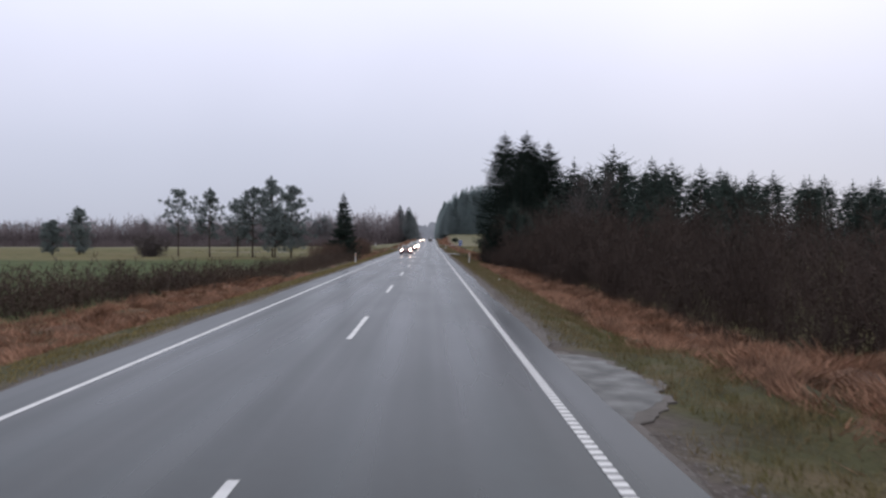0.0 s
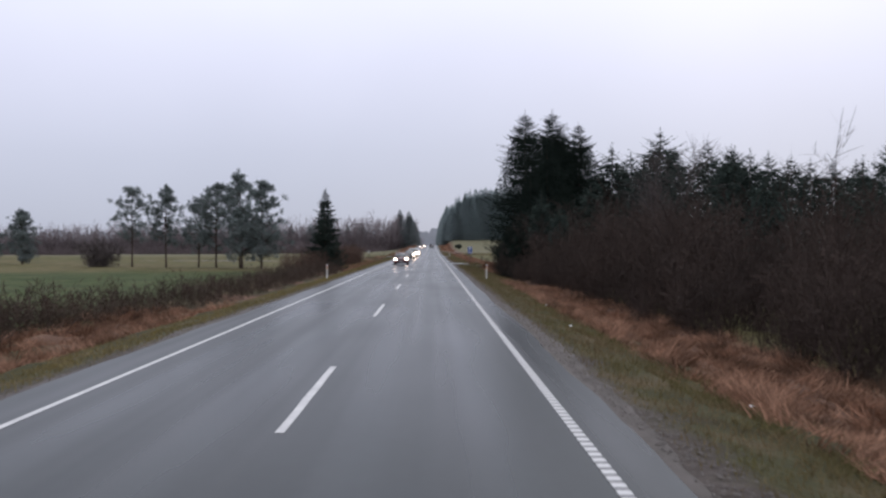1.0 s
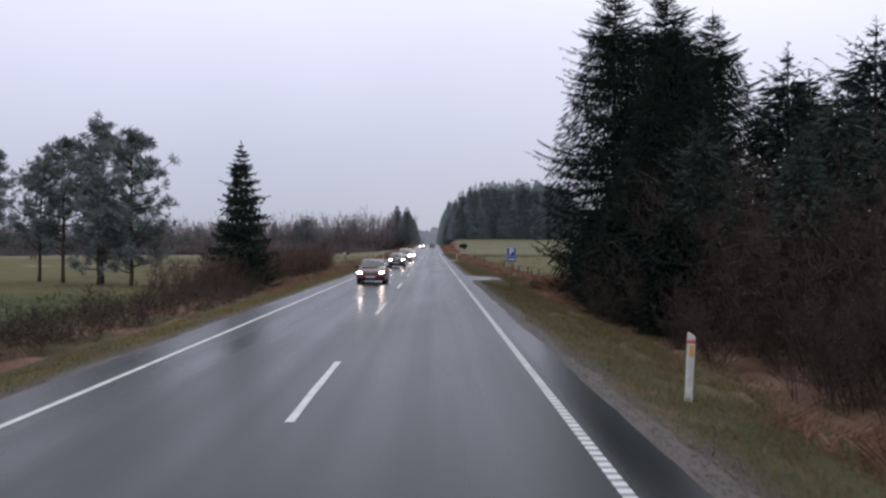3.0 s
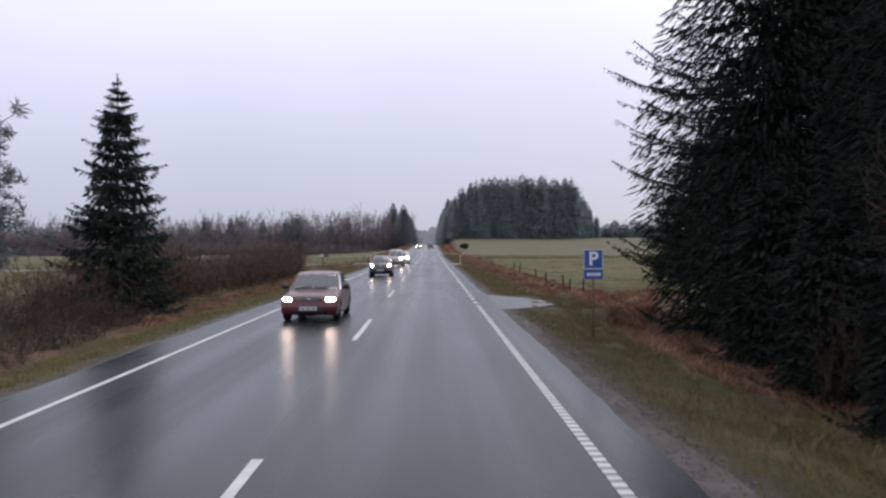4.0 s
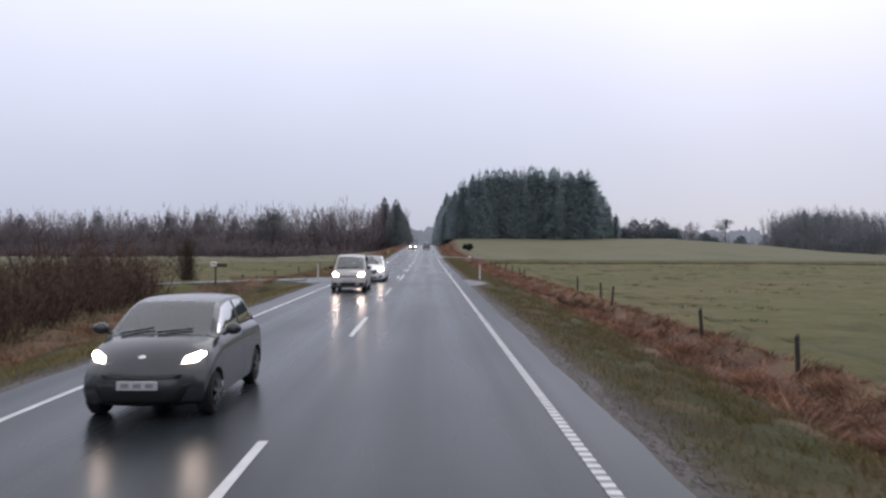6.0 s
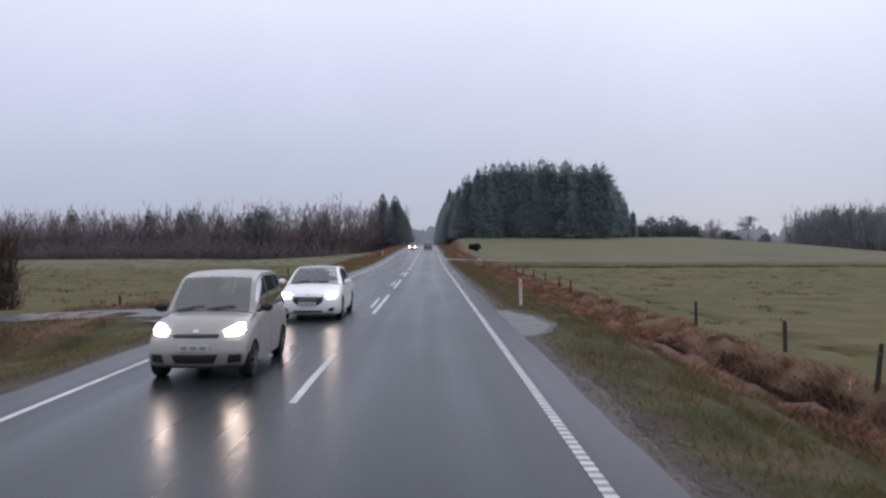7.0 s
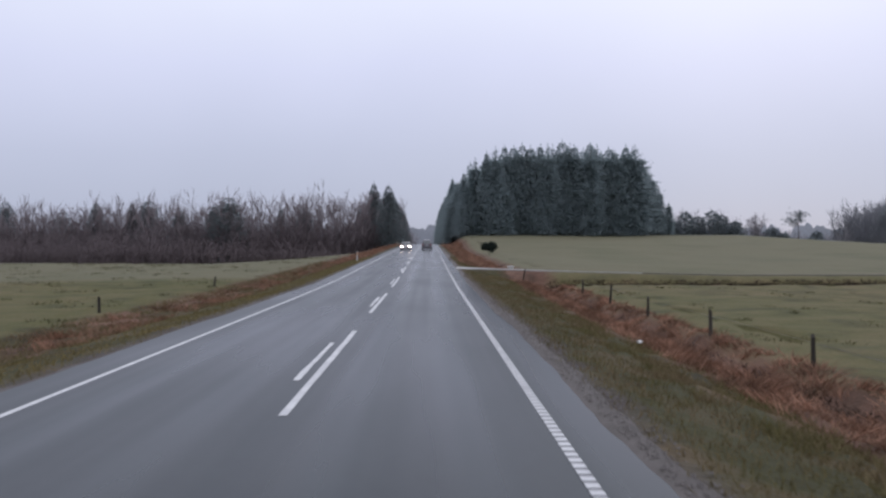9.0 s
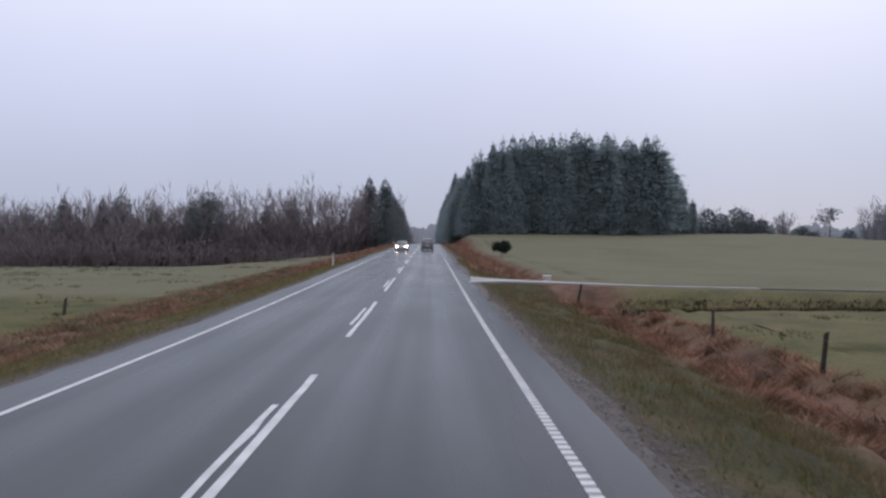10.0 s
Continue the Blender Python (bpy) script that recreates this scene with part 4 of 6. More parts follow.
conifer(SPRUCES, 0, 17.9, 119.5, 17.4, EDGE, "spruces at the end of the wood", rz=95)
conifer(SPRUCES, 0, 19.6, 117.0, 18.2, EDGE, "spruces at the end of the wood", rz=250)
conifer(SPRUCES, 1, 14.6, 109.0, 15.0, EDGE, "spruces at the end of the wood", rz=10)
conifer(SPRUCES, 1, 12.2, 104.5, 11.0, EDGE, "spruces at the end of the wood", rz=300)
SKIRT = "low dark spruce with boughs down to the grass"
for x, y, h, i in ((10.6, 109.5, 5.6, 4), (10.0, 105.6, 4.6, 4), (9.9, 101.8, 5.2, 4), (9.8, 98.2, 4.4, 4), (10.0, 94.6, 4.8, 4)):
    conifer(SPRUCES, i, x, y, h, SKIRT, "low spruces along the verge", wide=1.25)
ROW = "dark spruce in the row behind the bare scrub"
for x, y, h, i in ((23.0, 114, 15.2, 2), (26.2, 118, 14.5, 3), (29.2, 115.5, 17.2, 3), (32.0, 119, 15.5, 2), (35.0, 116, 15.6, 2), (38.6, 118, 15.6, 3), (42.8, 117, 14.6, 2),
                   (46.5, 119, 14.4, 3), (50.6, 117, 13.6, 2), (54.6, 119, 13.8, 3), (58.5, 117, 12.8, 2), (62.6, 119, 13.2, 3), (66.5, 118, 12.4, 2), (71, 119, 12.9, 3), (75.5, 118, 12.6, 2), (80, 120, 12.4, 3)):
    conifer(SPRUCES, i, x, y, h, ROW, "spruces behind the scrub", wide=1.25)
for x, y, h, i in ((27, 108, 13.0, 3), (34, 106, 13.5, 2), (41, 103, 12.2, 3), (38, 88, 10.8, 2), (47, 92, 10.8, 3), (30, 97, 12.6, 2), (54, 80, 9.2, 3), (62, 95, 10.8, 2), (44, 74, 9.0, 3), (56, 62, 7.6, 2)):
    conifer(SPRUCES, i, x, y, h, ROW, "spruces behind the scrub")

bush = [bare_growth(50 + i, 5.6, 12, 12, 5, 0.26, w=0.028, twig_w=0.013, clump=0.5, low=0.03) for i in range(5)]
coarse = [bare_growth(56 + i, 5.6, 8, 9, 4, 0.28, w=0.035, twig_w=0.017, clump=0.7, low=0.05) for i in range(3)]
rows, back = [], []
for x0, step, lo, hi in ((10.9, 1.0, 0.22, 0.5), (9.9, 1.3, 0.30, 0.62), (11.9, 1.2, 0.55, 1.05), (13.6, 1.55, 0.65, 1.35), (15.6, 1.9, 0.8, 1.4), (18.2, 2.4, 0.9, 1.5), (21.5, 3.0, 1.1, 1.4), (26, 3.6, 1.1, 1.45), (32, 4.4, 1.1, 1.5)):
    for y in np.arange(79 if x0 < 10 else -4, 110 if x0 > 14 else 106, step):
        x = x0 + r.normal(0, 0.5)
        (rows if x0 < 15 and x0 != 10.9 else back).append((x, y + r.normal(0, 0.5), float(ground_z(x, y)), r.uniform(lo, hi) * float(np.interp(y, [0, 40, 70, 100], [0.56, 0.62, 0.86, 0.98]))))
sapling = [bare_growth(60 + i, 8.5, 2, 26, 5, 0.10, w=0.03, twig_w=0.010, clump=0.35, low=0.12) for i in range(3)]
tall = [(x, y, float(ground_z(x, y)), s) for x, y, s in zip(r.uniform(12.5, 24, 90), r.uniform(6, 108, 90), r.uniform(0.62, 1.05, 90))]
tall = [(x, y, z, s * float(np.interp(y, [0, 40, 70, 100], [0.62, 0.68, 0.86, 0.98]))) for x, y, z, s in tall]
scatter("sapling_growth", sapling, tall, TWIG, "thin bare saplings standing above the scrub", "thicket", 28)
scatter("thicket", bush, rows, TWIG, "dense dark brown leafless scrub along the wood's edge", "thicket", 8)
scatter("thicket_depth", coarse, back, TWIG, "bare scrub filling the depth of the wood", "thicket", 18)

for x, y, h, i in ((17.0, 97, 9.5, 3), (19.5, 88, 10.5, 2), (17.5, 78, 8.0, 3), (21.0, 70, 9.0, 2), (24.0, 80, 10.5, 3), (18.5, 62, 7.0, 2), (23.0, 54, 7.5, 3), (27.0, 66, 9.0, 2), (12.5, 98.5, 8.5, 3), (13.2, 92, 7.0, 2), (30, 48, 6.0, 3), (34, 58, 7.0, 2), (26, 36, 6.0, 2)):
    conifer(SPRUCES, i, x, y, h, "young dark spruce growing up through the scrub", "young spruces in the scrub")

# -- a wide pine on the pasture edge past the wood
def layered_pine(name, h, radius, seed, levels=30, per=20, tufts=11, needles=13):
    """A broad dome of near-level boughs, each carrying rounded tufts."""
    g = Growth(seed)
    r = g.r
    for i in range(levels):
        u = (i + 0.5) / levels
        reach = radius * math.sqrt(max(1 - (u * 0.985) ** 2, 0.02))
        for _ in range(per if u < 0.8 else per // 2):
            a = r.uniform(0, 6.2832)
            ln = reach * r.uniform(0.84, 1.02)
            out = np.array([math.cos(a), math.sin(a), r.uniform(-0.12, 0.10)])
            p0 = np.array([0, 0, h * u * 0.97 + 0.2])
            tip = p0 + out * ln
            g.rods(p0[None], tip[None], 0.06, 0.012)
            for s in r.uniform(0.5, 1.0, tufts):
                c = p0 + (tip - p0) * s + r.normal(0, 0.28, 3) * (1, 1, 0.45)
                d = r.normal(size=(needles, 3)) + out * 0.7 + (0, 0, 0.5)
                g.blades(c + 0.12 * r.normal(size=(needles, 3)), d, 0.34 * r.uniform(0.7, 1.2, needles), 0.030)
    k = 9000
    d = unit(r.normal(size=(k, 3)) * (1, 1, 0.8))
    d[:, 2] = np.abs(d[:, 2])
    g.blades(d * r.uniform(0.25, 0.86, (k, 1)) * (radius, radius, h) + (0, 0, 0.2), d + r.normal(0, 0.6, (k, 3)), 0.8, 0.13)
    return g.mesh(name, LONE_NEEDLE)


crown = layered_pine("crown", 14.5, 8.9, 71)
t = thing("pine_tree", "broad dark green pine standing in the pasture", "tree", (27.8, 152, float(ground_z(27.8, 152))))
part("trunk", trunk_mesh("trunk", 13.6, 0.30, BARK, seed=9), t)
part("crown", crown, t)

# -- trees on the left meadow
LP = "loose group of pines on the meadow"


def pine(x, y, h, rad, seed, clear, label, boughs=30, tufts=7, flat=1.0):
    c, lm = pine_crown("crown", h, rad, seed, clear=clear, boughs=boughs, tufts=tufts, flat=flat)
    t = thing("pine_tree", label, "tree", (x, y, float(ground_z(x, y))), LP)
    part("trunk", trunk_mesh("trunk", h * 0.96, 0.15, BARK, lean=r.normal(0, 0.008), seed=seed), t)
    part("crown", c, t)
    tagged(part("bough", lm, t), kind="stuff")


pine(-45.1, 145.2, 12.3, 3.0, 81, 0.30, "slender pine with a bare lower stem on the meadow")
pine(-36.8, 136.3, 11.5, 2.5, 82, 0.28, "slender pine with a bare lower stem on the meadow", 36)
pine(-31.2, 133.5, 9.4, 3.0, 83, 0.25, "low bushy pine on the meadow", 32)
pine(-28.0, 131.0, 11.6, 3.0, 84, 0.18, "dense pine with boughs low on the stem", 38)
pine(-24.6, 130.3, 12.9, 3.1, 85, 0.16, "dense pine with boughs low on the stem", 50, 7)
pine(-20.8, 126.5, 11.4, 3.3, 86, 0.08, "dense pine with boughs low on the stem", 56, 7)
pine(-23.5, 127.0, 8.0, 2.3, 87, 0.15, "dense pine with boughs low on the stem", 32)
pine(-71.0, 162.0, 9.4, 2.6, 88, 0.03, "dark pointed pine on the meadow", 60, 8)
pine(-77.0, 163.0, 7.0, 2.4, 89, 0.05, "round dark pine on the meadow", 34, 14)
lone = thing("spruce_tree", "lone shaggy spruce beside the road hedge", "tree", (-12.0, 124.2, float(ground_z(-12, 124.2))))
part("trunk", trunk_mesh("trunk", 10.0, 0.16, BARK, seed=12), lone)
part("crown", hung_spruce("crown", 10.6, 3.25, 41, levels=20, per=11, power=0.85, shoulder=0.95, step=0.025, fringe=0.55, wide=0.026, gaps=0.05, core=2600, core_len=0.5, even=(0.62, 1.05), curl=0.30, long=0.03, mat=LONE_NEEDLE), lone)

# -- hedges on the left
low_hedge = [bare_growth(90 + i, 1.9, 12, 7, 3, 0.60, w=0.014, twig_w=0.013, clump=0.62, low=0.02) for i in range(4)]
rows = []
for back_off, step in ((0.0, 0.95), (1.0, 1.1), (2.1, 1.5), (3.4, 2.6)):
    for y in np.arange(8, 122, step):
        x = float(np.interp(y, [0, 30, 45, 66, 120], [-15.2, -14.4, -12.6, -10.2, -9.8])) - back_off + r.normal(0, 0.35)
        rows.append((x, y + r.normal(0, 0.35), float(ground_z(x, y)), r.uniform(0.8, 1.3) * (0.8 if back_off == 0 else 1) * float(np.interp(y, [35, 65], [1.2, 0.74]))))
scatter("low_hedge", low_hedge, rows, HEDGE_DARK, "low dark tangled bare hedge along the ditch", "hedge", 9)
tall_hedge = [bare_growth(95 + i, 3.2, 11, 10, 4, 0.30, w=0.022, twig_w=0.010, clump=0.5, low=0.03) for i in range(4)]
rows = []
for x0, step in ((-11.6, 1.1), (-12.8, 1.2), (-14.2, 1.5), (-16.0, 2.2)):
    for y in np.arange(118, 178.5, step):
        if x0 > -12 and (y < 126 or 139 < y < 141.5 or 152 < y < 154):
            continue
        x = x0 + r.normal(0, 0.35) - float(np.interp(y, [160, 190], [0, 3.2]))
        rows.append((x, y + r.normal(0, 0.35), float(ground_z(x, y)), r.uniform(0.72, 1.05) * (1.12 if y > 170 else 1)))
scatter("tall_hedge", tall_hedge, rows, HEDGE, "man-high reddish brown bare hedge beside the road", "hedge", 10)
t = thing("columnar_bush", "tall narrow leafless bush beside the side track", "bush", (-15.3, 189.4, float(ground_z(-15.3, 189.4))))
v, f = bare_growth(133, 3.9, 26, 16, 5, 0.15, w=0.02, twig_w=0.011, clump=0.30, low=0.08, broom=0.5)
part("branch_work", np_mesh("branches", v, f, HEDGE_DARK), t)
t = thing("bare_bush", "leafless round bush on the meadow", "bush", (-50.5, 146, float(ground_z(-50.5, 146))))
v, f = bare_growth(131, 4.8, 44, 18, 6, 0.42, w=0.035, twig_w=0.028, clump=0.9, low=0.02)
part("branch_work", np_mesh("branches", v, f, BARE_BOUGH), t)
t = thing("birch_tree", "leafless spreading birch above the scrub", "tree", (16.2, 71, float(ground_z(16.2, 71))))
part("trunk", trunk_mesh("trunk", 4.2, 0.10, BIRCH_BARK, seed=14, top=0.05), t)
v, f = bare_growth(132, 9.6, 4, 46, 9, 0.08, w=0.045, twig_w=0.010, clump=0.10, low=0.45)
part("branch_work", np_mesh("branches", v, f, BARE_BOUGH), t)

# -- the far spruce stand on the right: its edge as trees, the depth as one wood
STAND = "tall dark spruce at the edge of the far stand"


def stand_height(x):
    """The outline of the stand from the road to its far end."""
    return float(np.interp(x, [8, 10, 13, 16, 20, 26, 34, 68, 71, 74, 78, 82], [13, 16, 20.5, 23.5, 27, 28.5, 29.3, 28.6, 25, 18, 14, 8]))


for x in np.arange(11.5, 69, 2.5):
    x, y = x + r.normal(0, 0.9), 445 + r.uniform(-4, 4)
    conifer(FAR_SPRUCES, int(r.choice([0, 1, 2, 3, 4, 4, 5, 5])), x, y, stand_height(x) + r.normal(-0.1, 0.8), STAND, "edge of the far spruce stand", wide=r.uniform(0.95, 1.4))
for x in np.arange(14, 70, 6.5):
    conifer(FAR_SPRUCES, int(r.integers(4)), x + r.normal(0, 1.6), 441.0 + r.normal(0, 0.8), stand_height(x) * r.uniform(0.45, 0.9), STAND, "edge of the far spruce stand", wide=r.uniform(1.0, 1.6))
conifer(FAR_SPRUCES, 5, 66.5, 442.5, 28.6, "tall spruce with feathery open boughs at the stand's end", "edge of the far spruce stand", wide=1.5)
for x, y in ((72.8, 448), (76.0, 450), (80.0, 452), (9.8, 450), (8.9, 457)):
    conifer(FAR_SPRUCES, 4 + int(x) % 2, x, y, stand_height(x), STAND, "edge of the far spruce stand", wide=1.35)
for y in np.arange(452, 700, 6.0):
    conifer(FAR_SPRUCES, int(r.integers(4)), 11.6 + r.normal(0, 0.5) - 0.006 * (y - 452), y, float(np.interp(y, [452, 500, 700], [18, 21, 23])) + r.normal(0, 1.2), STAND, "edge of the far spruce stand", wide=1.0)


def wood(name, kinds, places, mat, label, seed):
    """A far wood as one object: tree crowns joined. places: x, y, z, height."""
    g = np.random.default_rng(seed)
    vs, fs, n = [], [], 0
    for x, y, z, h in places:
        v, f, tall = kinds[g.integers(len(kinds))]
        a = g.uniform(0, 6.28)
        c, s = math.cos(a), math.sin(a)
        k = h / tall
        w = np.stack([(v[:, 0] * c - v[:, 1] * s) * k + x, (v[:, 0] * s + v[:, 1] * c) * k + y, v[:, 2] * k + z], 1)
        vs.append(w)
        fs.append(f + n)
        n += len(v)
    return tagged(new(name, np_mesh(name, np.concatenate(vs), np.concatenate(fs), mat)), label, "woodland", kind="stuff")


def data_of(me):
    v = np.empty(len(me.vertices) * 3, np.float32)
    me.vertices.foreach_get("co", v)
    f = np.empty(len(me.loops), np.int32)
    me.loops.foreach_get("vertex_index", f)
    return v.reshape(-1, 3), f.reshape(-1, 4)


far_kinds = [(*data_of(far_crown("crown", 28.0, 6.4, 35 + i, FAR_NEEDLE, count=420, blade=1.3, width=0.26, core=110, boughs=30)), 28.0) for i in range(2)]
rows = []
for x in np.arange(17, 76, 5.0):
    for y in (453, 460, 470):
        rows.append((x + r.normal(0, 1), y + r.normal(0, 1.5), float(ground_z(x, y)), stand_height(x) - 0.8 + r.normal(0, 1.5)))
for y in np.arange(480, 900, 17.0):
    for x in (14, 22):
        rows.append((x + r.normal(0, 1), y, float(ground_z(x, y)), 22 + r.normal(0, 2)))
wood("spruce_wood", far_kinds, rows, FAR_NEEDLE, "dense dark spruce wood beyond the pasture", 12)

# -- the far woods on the left: bare birches with scattered conifers
bare_far = [(*bare_growth(200 + i, 15.0, 5, 16, 4, 0.10, w=0.07, twig_w=0.055, clump=1.6, low=0.04, broom=0.85), 15.0) for i in range(4)]
low_far = [(*bare_growth(210 + i, 8.0, 6, 6, 3, 0.22, w=0.09, twig_w=0.11, clump=1.8, low=0.02, broom=0.6), 8.0) for i in range(3)]
rows = []
for x in np.arange(-13, -275, -2.8):
    for dy in (0, 7, 15):
        y = 432 + dy - 0.05 * x * (1 if dy else 0.8) + r.normal(0, 2) + 22 * max(0, (x + 30) / 17)
        rows.append((x + r.normal(0, 1.2), y, float(ground_z(x, y)) - 0.3, (21.4 + 0.020 * x) * r.uniform(0.74, 1.13)))
for y in np.arange(480, 900, 14.0):
    for x in (-14, -22):
        rows.append((x + r.normal(0, 1), y, float(ground_z(x, y)), r.uniform(13, 17)))
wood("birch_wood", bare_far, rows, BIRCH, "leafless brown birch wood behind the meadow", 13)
rows = []
for x in np.arange(-15, -275, -2.0):
    for dy in (-5, -1, 4):
        y = 432 + dy - 0.05 * x * 0.8 + r.normal(0, 1.5) + 22 * max(0, (x + 30) / 17)
        rows.append((x + r.normal(0, 1.2), y, float(ground_z(x, y)) - 0.3, r.uniform(7.5, 14.0)))
for x in np.arange(-21, -250, -1.7):
    for dy in (0, 3, 7):
        y = float(np.interp(x, [-250, -160, -112, -66, -48, -34, -21], [410, 392, 374, 338, 322, 344, 392])) + dy + r.normal(0, 1.5)
        rows.append((x + r.normal(0, 0.9), y, float(ground_z(x, y)) - 0.3, r.uniform(3.4, 6.0)))
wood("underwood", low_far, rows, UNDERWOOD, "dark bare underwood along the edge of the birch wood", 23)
LEFT = "dark conifer standing out of the bare wood"
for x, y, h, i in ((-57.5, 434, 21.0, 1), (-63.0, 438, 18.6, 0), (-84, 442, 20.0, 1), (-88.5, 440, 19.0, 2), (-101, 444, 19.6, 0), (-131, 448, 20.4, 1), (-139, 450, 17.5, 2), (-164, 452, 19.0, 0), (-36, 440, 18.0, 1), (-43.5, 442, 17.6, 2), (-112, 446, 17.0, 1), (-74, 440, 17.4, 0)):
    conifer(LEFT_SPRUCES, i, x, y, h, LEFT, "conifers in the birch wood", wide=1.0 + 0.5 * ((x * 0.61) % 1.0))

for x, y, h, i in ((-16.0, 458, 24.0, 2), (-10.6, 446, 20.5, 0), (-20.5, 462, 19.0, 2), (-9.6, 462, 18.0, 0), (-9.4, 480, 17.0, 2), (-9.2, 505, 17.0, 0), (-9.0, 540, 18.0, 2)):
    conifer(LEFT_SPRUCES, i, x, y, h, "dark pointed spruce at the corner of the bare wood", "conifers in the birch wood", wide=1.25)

# -- the tree line behind the right pasture
rows = []
low_rows = []
for x in np.arange(70, 176, 3.4):
    y = 494 + 0.10 * (x - 72) + r.normal(0, 4)
    rows.append((x + r.normal(0, 1.5), y, float(ground_z(x, y)), r.uniform(5, 11)))
    for dx in (-1.2, 0.0, 1.2):
        low_rows.append((x + dx + r.normal(0, 1.0), y - 4, float(ground_z(x, y - 4)) - 0.3, r.uniform(3.5, 7.5)))
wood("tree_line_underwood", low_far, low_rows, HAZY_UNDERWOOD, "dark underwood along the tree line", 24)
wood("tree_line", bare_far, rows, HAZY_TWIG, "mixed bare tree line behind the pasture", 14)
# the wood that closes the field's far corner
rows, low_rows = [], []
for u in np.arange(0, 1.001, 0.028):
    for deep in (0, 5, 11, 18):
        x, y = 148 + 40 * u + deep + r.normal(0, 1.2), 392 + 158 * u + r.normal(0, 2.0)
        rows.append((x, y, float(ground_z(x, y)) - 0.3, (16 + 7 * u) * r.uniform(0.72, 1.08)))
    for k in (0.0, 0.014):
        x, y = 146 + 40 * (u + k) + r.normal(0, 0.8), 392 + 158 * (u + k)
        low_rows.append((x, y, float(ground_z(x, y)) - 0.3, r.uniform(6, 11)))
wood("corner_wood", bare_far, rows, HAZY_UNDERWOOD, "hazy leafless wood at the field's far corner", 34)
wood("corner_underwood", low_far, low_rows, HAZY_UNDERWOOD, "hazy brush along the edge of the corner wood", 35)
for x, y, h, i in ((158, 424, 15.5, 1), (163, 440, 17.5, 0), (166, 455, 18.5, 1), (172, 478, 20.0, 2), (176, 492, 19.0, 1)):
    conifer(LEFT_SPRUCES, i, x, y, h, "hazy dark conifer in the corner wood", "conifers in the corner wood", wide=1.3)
t = thing("bare_tree", "round-headed leafless tree at the edge of the far field", "tree", (124, 489, float(ground_z(124, 489))))
part("trunk", trunk_mesh("trunk", 8.5, 0.22, BARK, seed=15), t)
v, f = bare_growth(134, 10.6, 7, 30, 7, 0.22, w=0.09, twig_w=0.035, clump=0.25, low=0.3)
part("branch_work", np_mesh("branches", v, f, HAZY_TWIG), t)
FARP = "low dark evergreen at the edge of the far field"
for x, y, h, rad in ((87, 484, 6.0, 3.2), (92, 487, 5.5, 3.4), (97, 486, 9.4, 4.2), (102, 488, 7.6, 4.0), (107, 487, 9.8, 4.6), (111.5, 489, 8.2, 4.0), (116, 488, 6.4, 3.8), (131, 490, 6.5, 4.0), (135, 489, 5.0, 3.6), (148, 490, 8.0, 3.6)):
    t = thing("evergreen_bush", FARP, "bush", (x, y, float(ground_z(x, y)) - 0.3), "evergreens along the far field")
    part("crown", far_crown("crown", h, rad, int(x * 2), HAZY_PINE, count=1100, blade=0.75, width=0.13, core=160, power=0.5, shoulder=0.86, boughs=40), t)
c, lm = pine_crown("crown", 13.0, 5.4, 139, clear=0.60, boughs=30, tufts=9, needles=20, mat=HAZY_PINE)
t = thing("pine_tree", "flat-topped pine on a bare stem in the far tree line", "tree", (139.5, 487, float(ground_z(139.5, 487))))
part("trunk", trunk_mesh("trunk", 12.4, 0.25, BARK, seed=139), t)
part("crown", c, t)
tagged(part("bough", lm, t), kind="stuff")

# woods at the end of the road and all along the horizon
def ridge(name, y, x0, x1, z0, h, seed, label):
    g = np.random.default_rng(seed)
    xs = np.arange(x0, x1, 4.0)
    top = z0 + h * (0.8 + 0.25 * np.convolve(g.normal(0, 1, len(xs) + 6), np.ones(7) / 7, "valid")) + g.normal(0, 0.06 * h, len(xs))
    v = np.concatenate([np.stack([xs, np.full_like(xs, y), np.full_like(xs, z0 - 30)], 1), np.stack([xs, np.full_like(xs, y), top], 1)])
    n = len(xs)
    i = np.arange(n - 1)
    tagged(new(name, np_mesh(name, v, np.stack([i, i + 1, i + n + 1, i + n], 1), HAZE)), label, "backdrop", kind="structure")


# the ridge's haze is painted in: base colour close to the sky's grey
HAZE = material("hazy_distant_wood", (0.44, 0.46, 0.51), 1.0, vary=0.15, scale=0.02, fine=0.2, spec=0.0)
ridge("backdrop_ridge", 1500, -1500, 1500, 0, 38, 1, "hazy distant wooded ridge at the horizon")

# ---- roadside things ----
def marker_post(x, y, label):
    """White plastic edge post: slanted top, red collar, amber reflector on both faces."""
    t = thing("marker_post", label, "marker post", (x, y, float(ground_z(x, y)) - 0.05), "roadside marker posts", rz=r.normal(0, 3))
    bm = bmesh.new()
    box(bm, (0, 0, 0.54), (0.115, 0.075, 1.12), 0.016)
    for v in bm.verts:
        if v.co.z > 1.05:
            v.co.z += (-0.06 if x > 0 else 0.06) * (v.co.x / 0.057) * 0.6
    part("post_body", bm_mesh("post_body", bm, PLASTIC), t)
    bm = bmesh.new()
    box(bm, (0, 0, 0.98), (0.121, 0.081, 0.05), 0.004, 1)
    part("collar", bm_mesh("collar", bm, RED_BAND), t, "faded red band")
    for sy in (-1, 1):
        bm = bmesh.new()
        box(bm, (0, sy * 0.040, 0.84), (0.055, 0.010, 0.17), 0.003, 1)
        part("reflector", bm_mesh("reflector", bm, AMBER), t, "amber reflector strip")
    t.rotation_euler[1] = r.normal(0, 0.03)
    return t


MP = "white plastic marker post with an amber reflector"
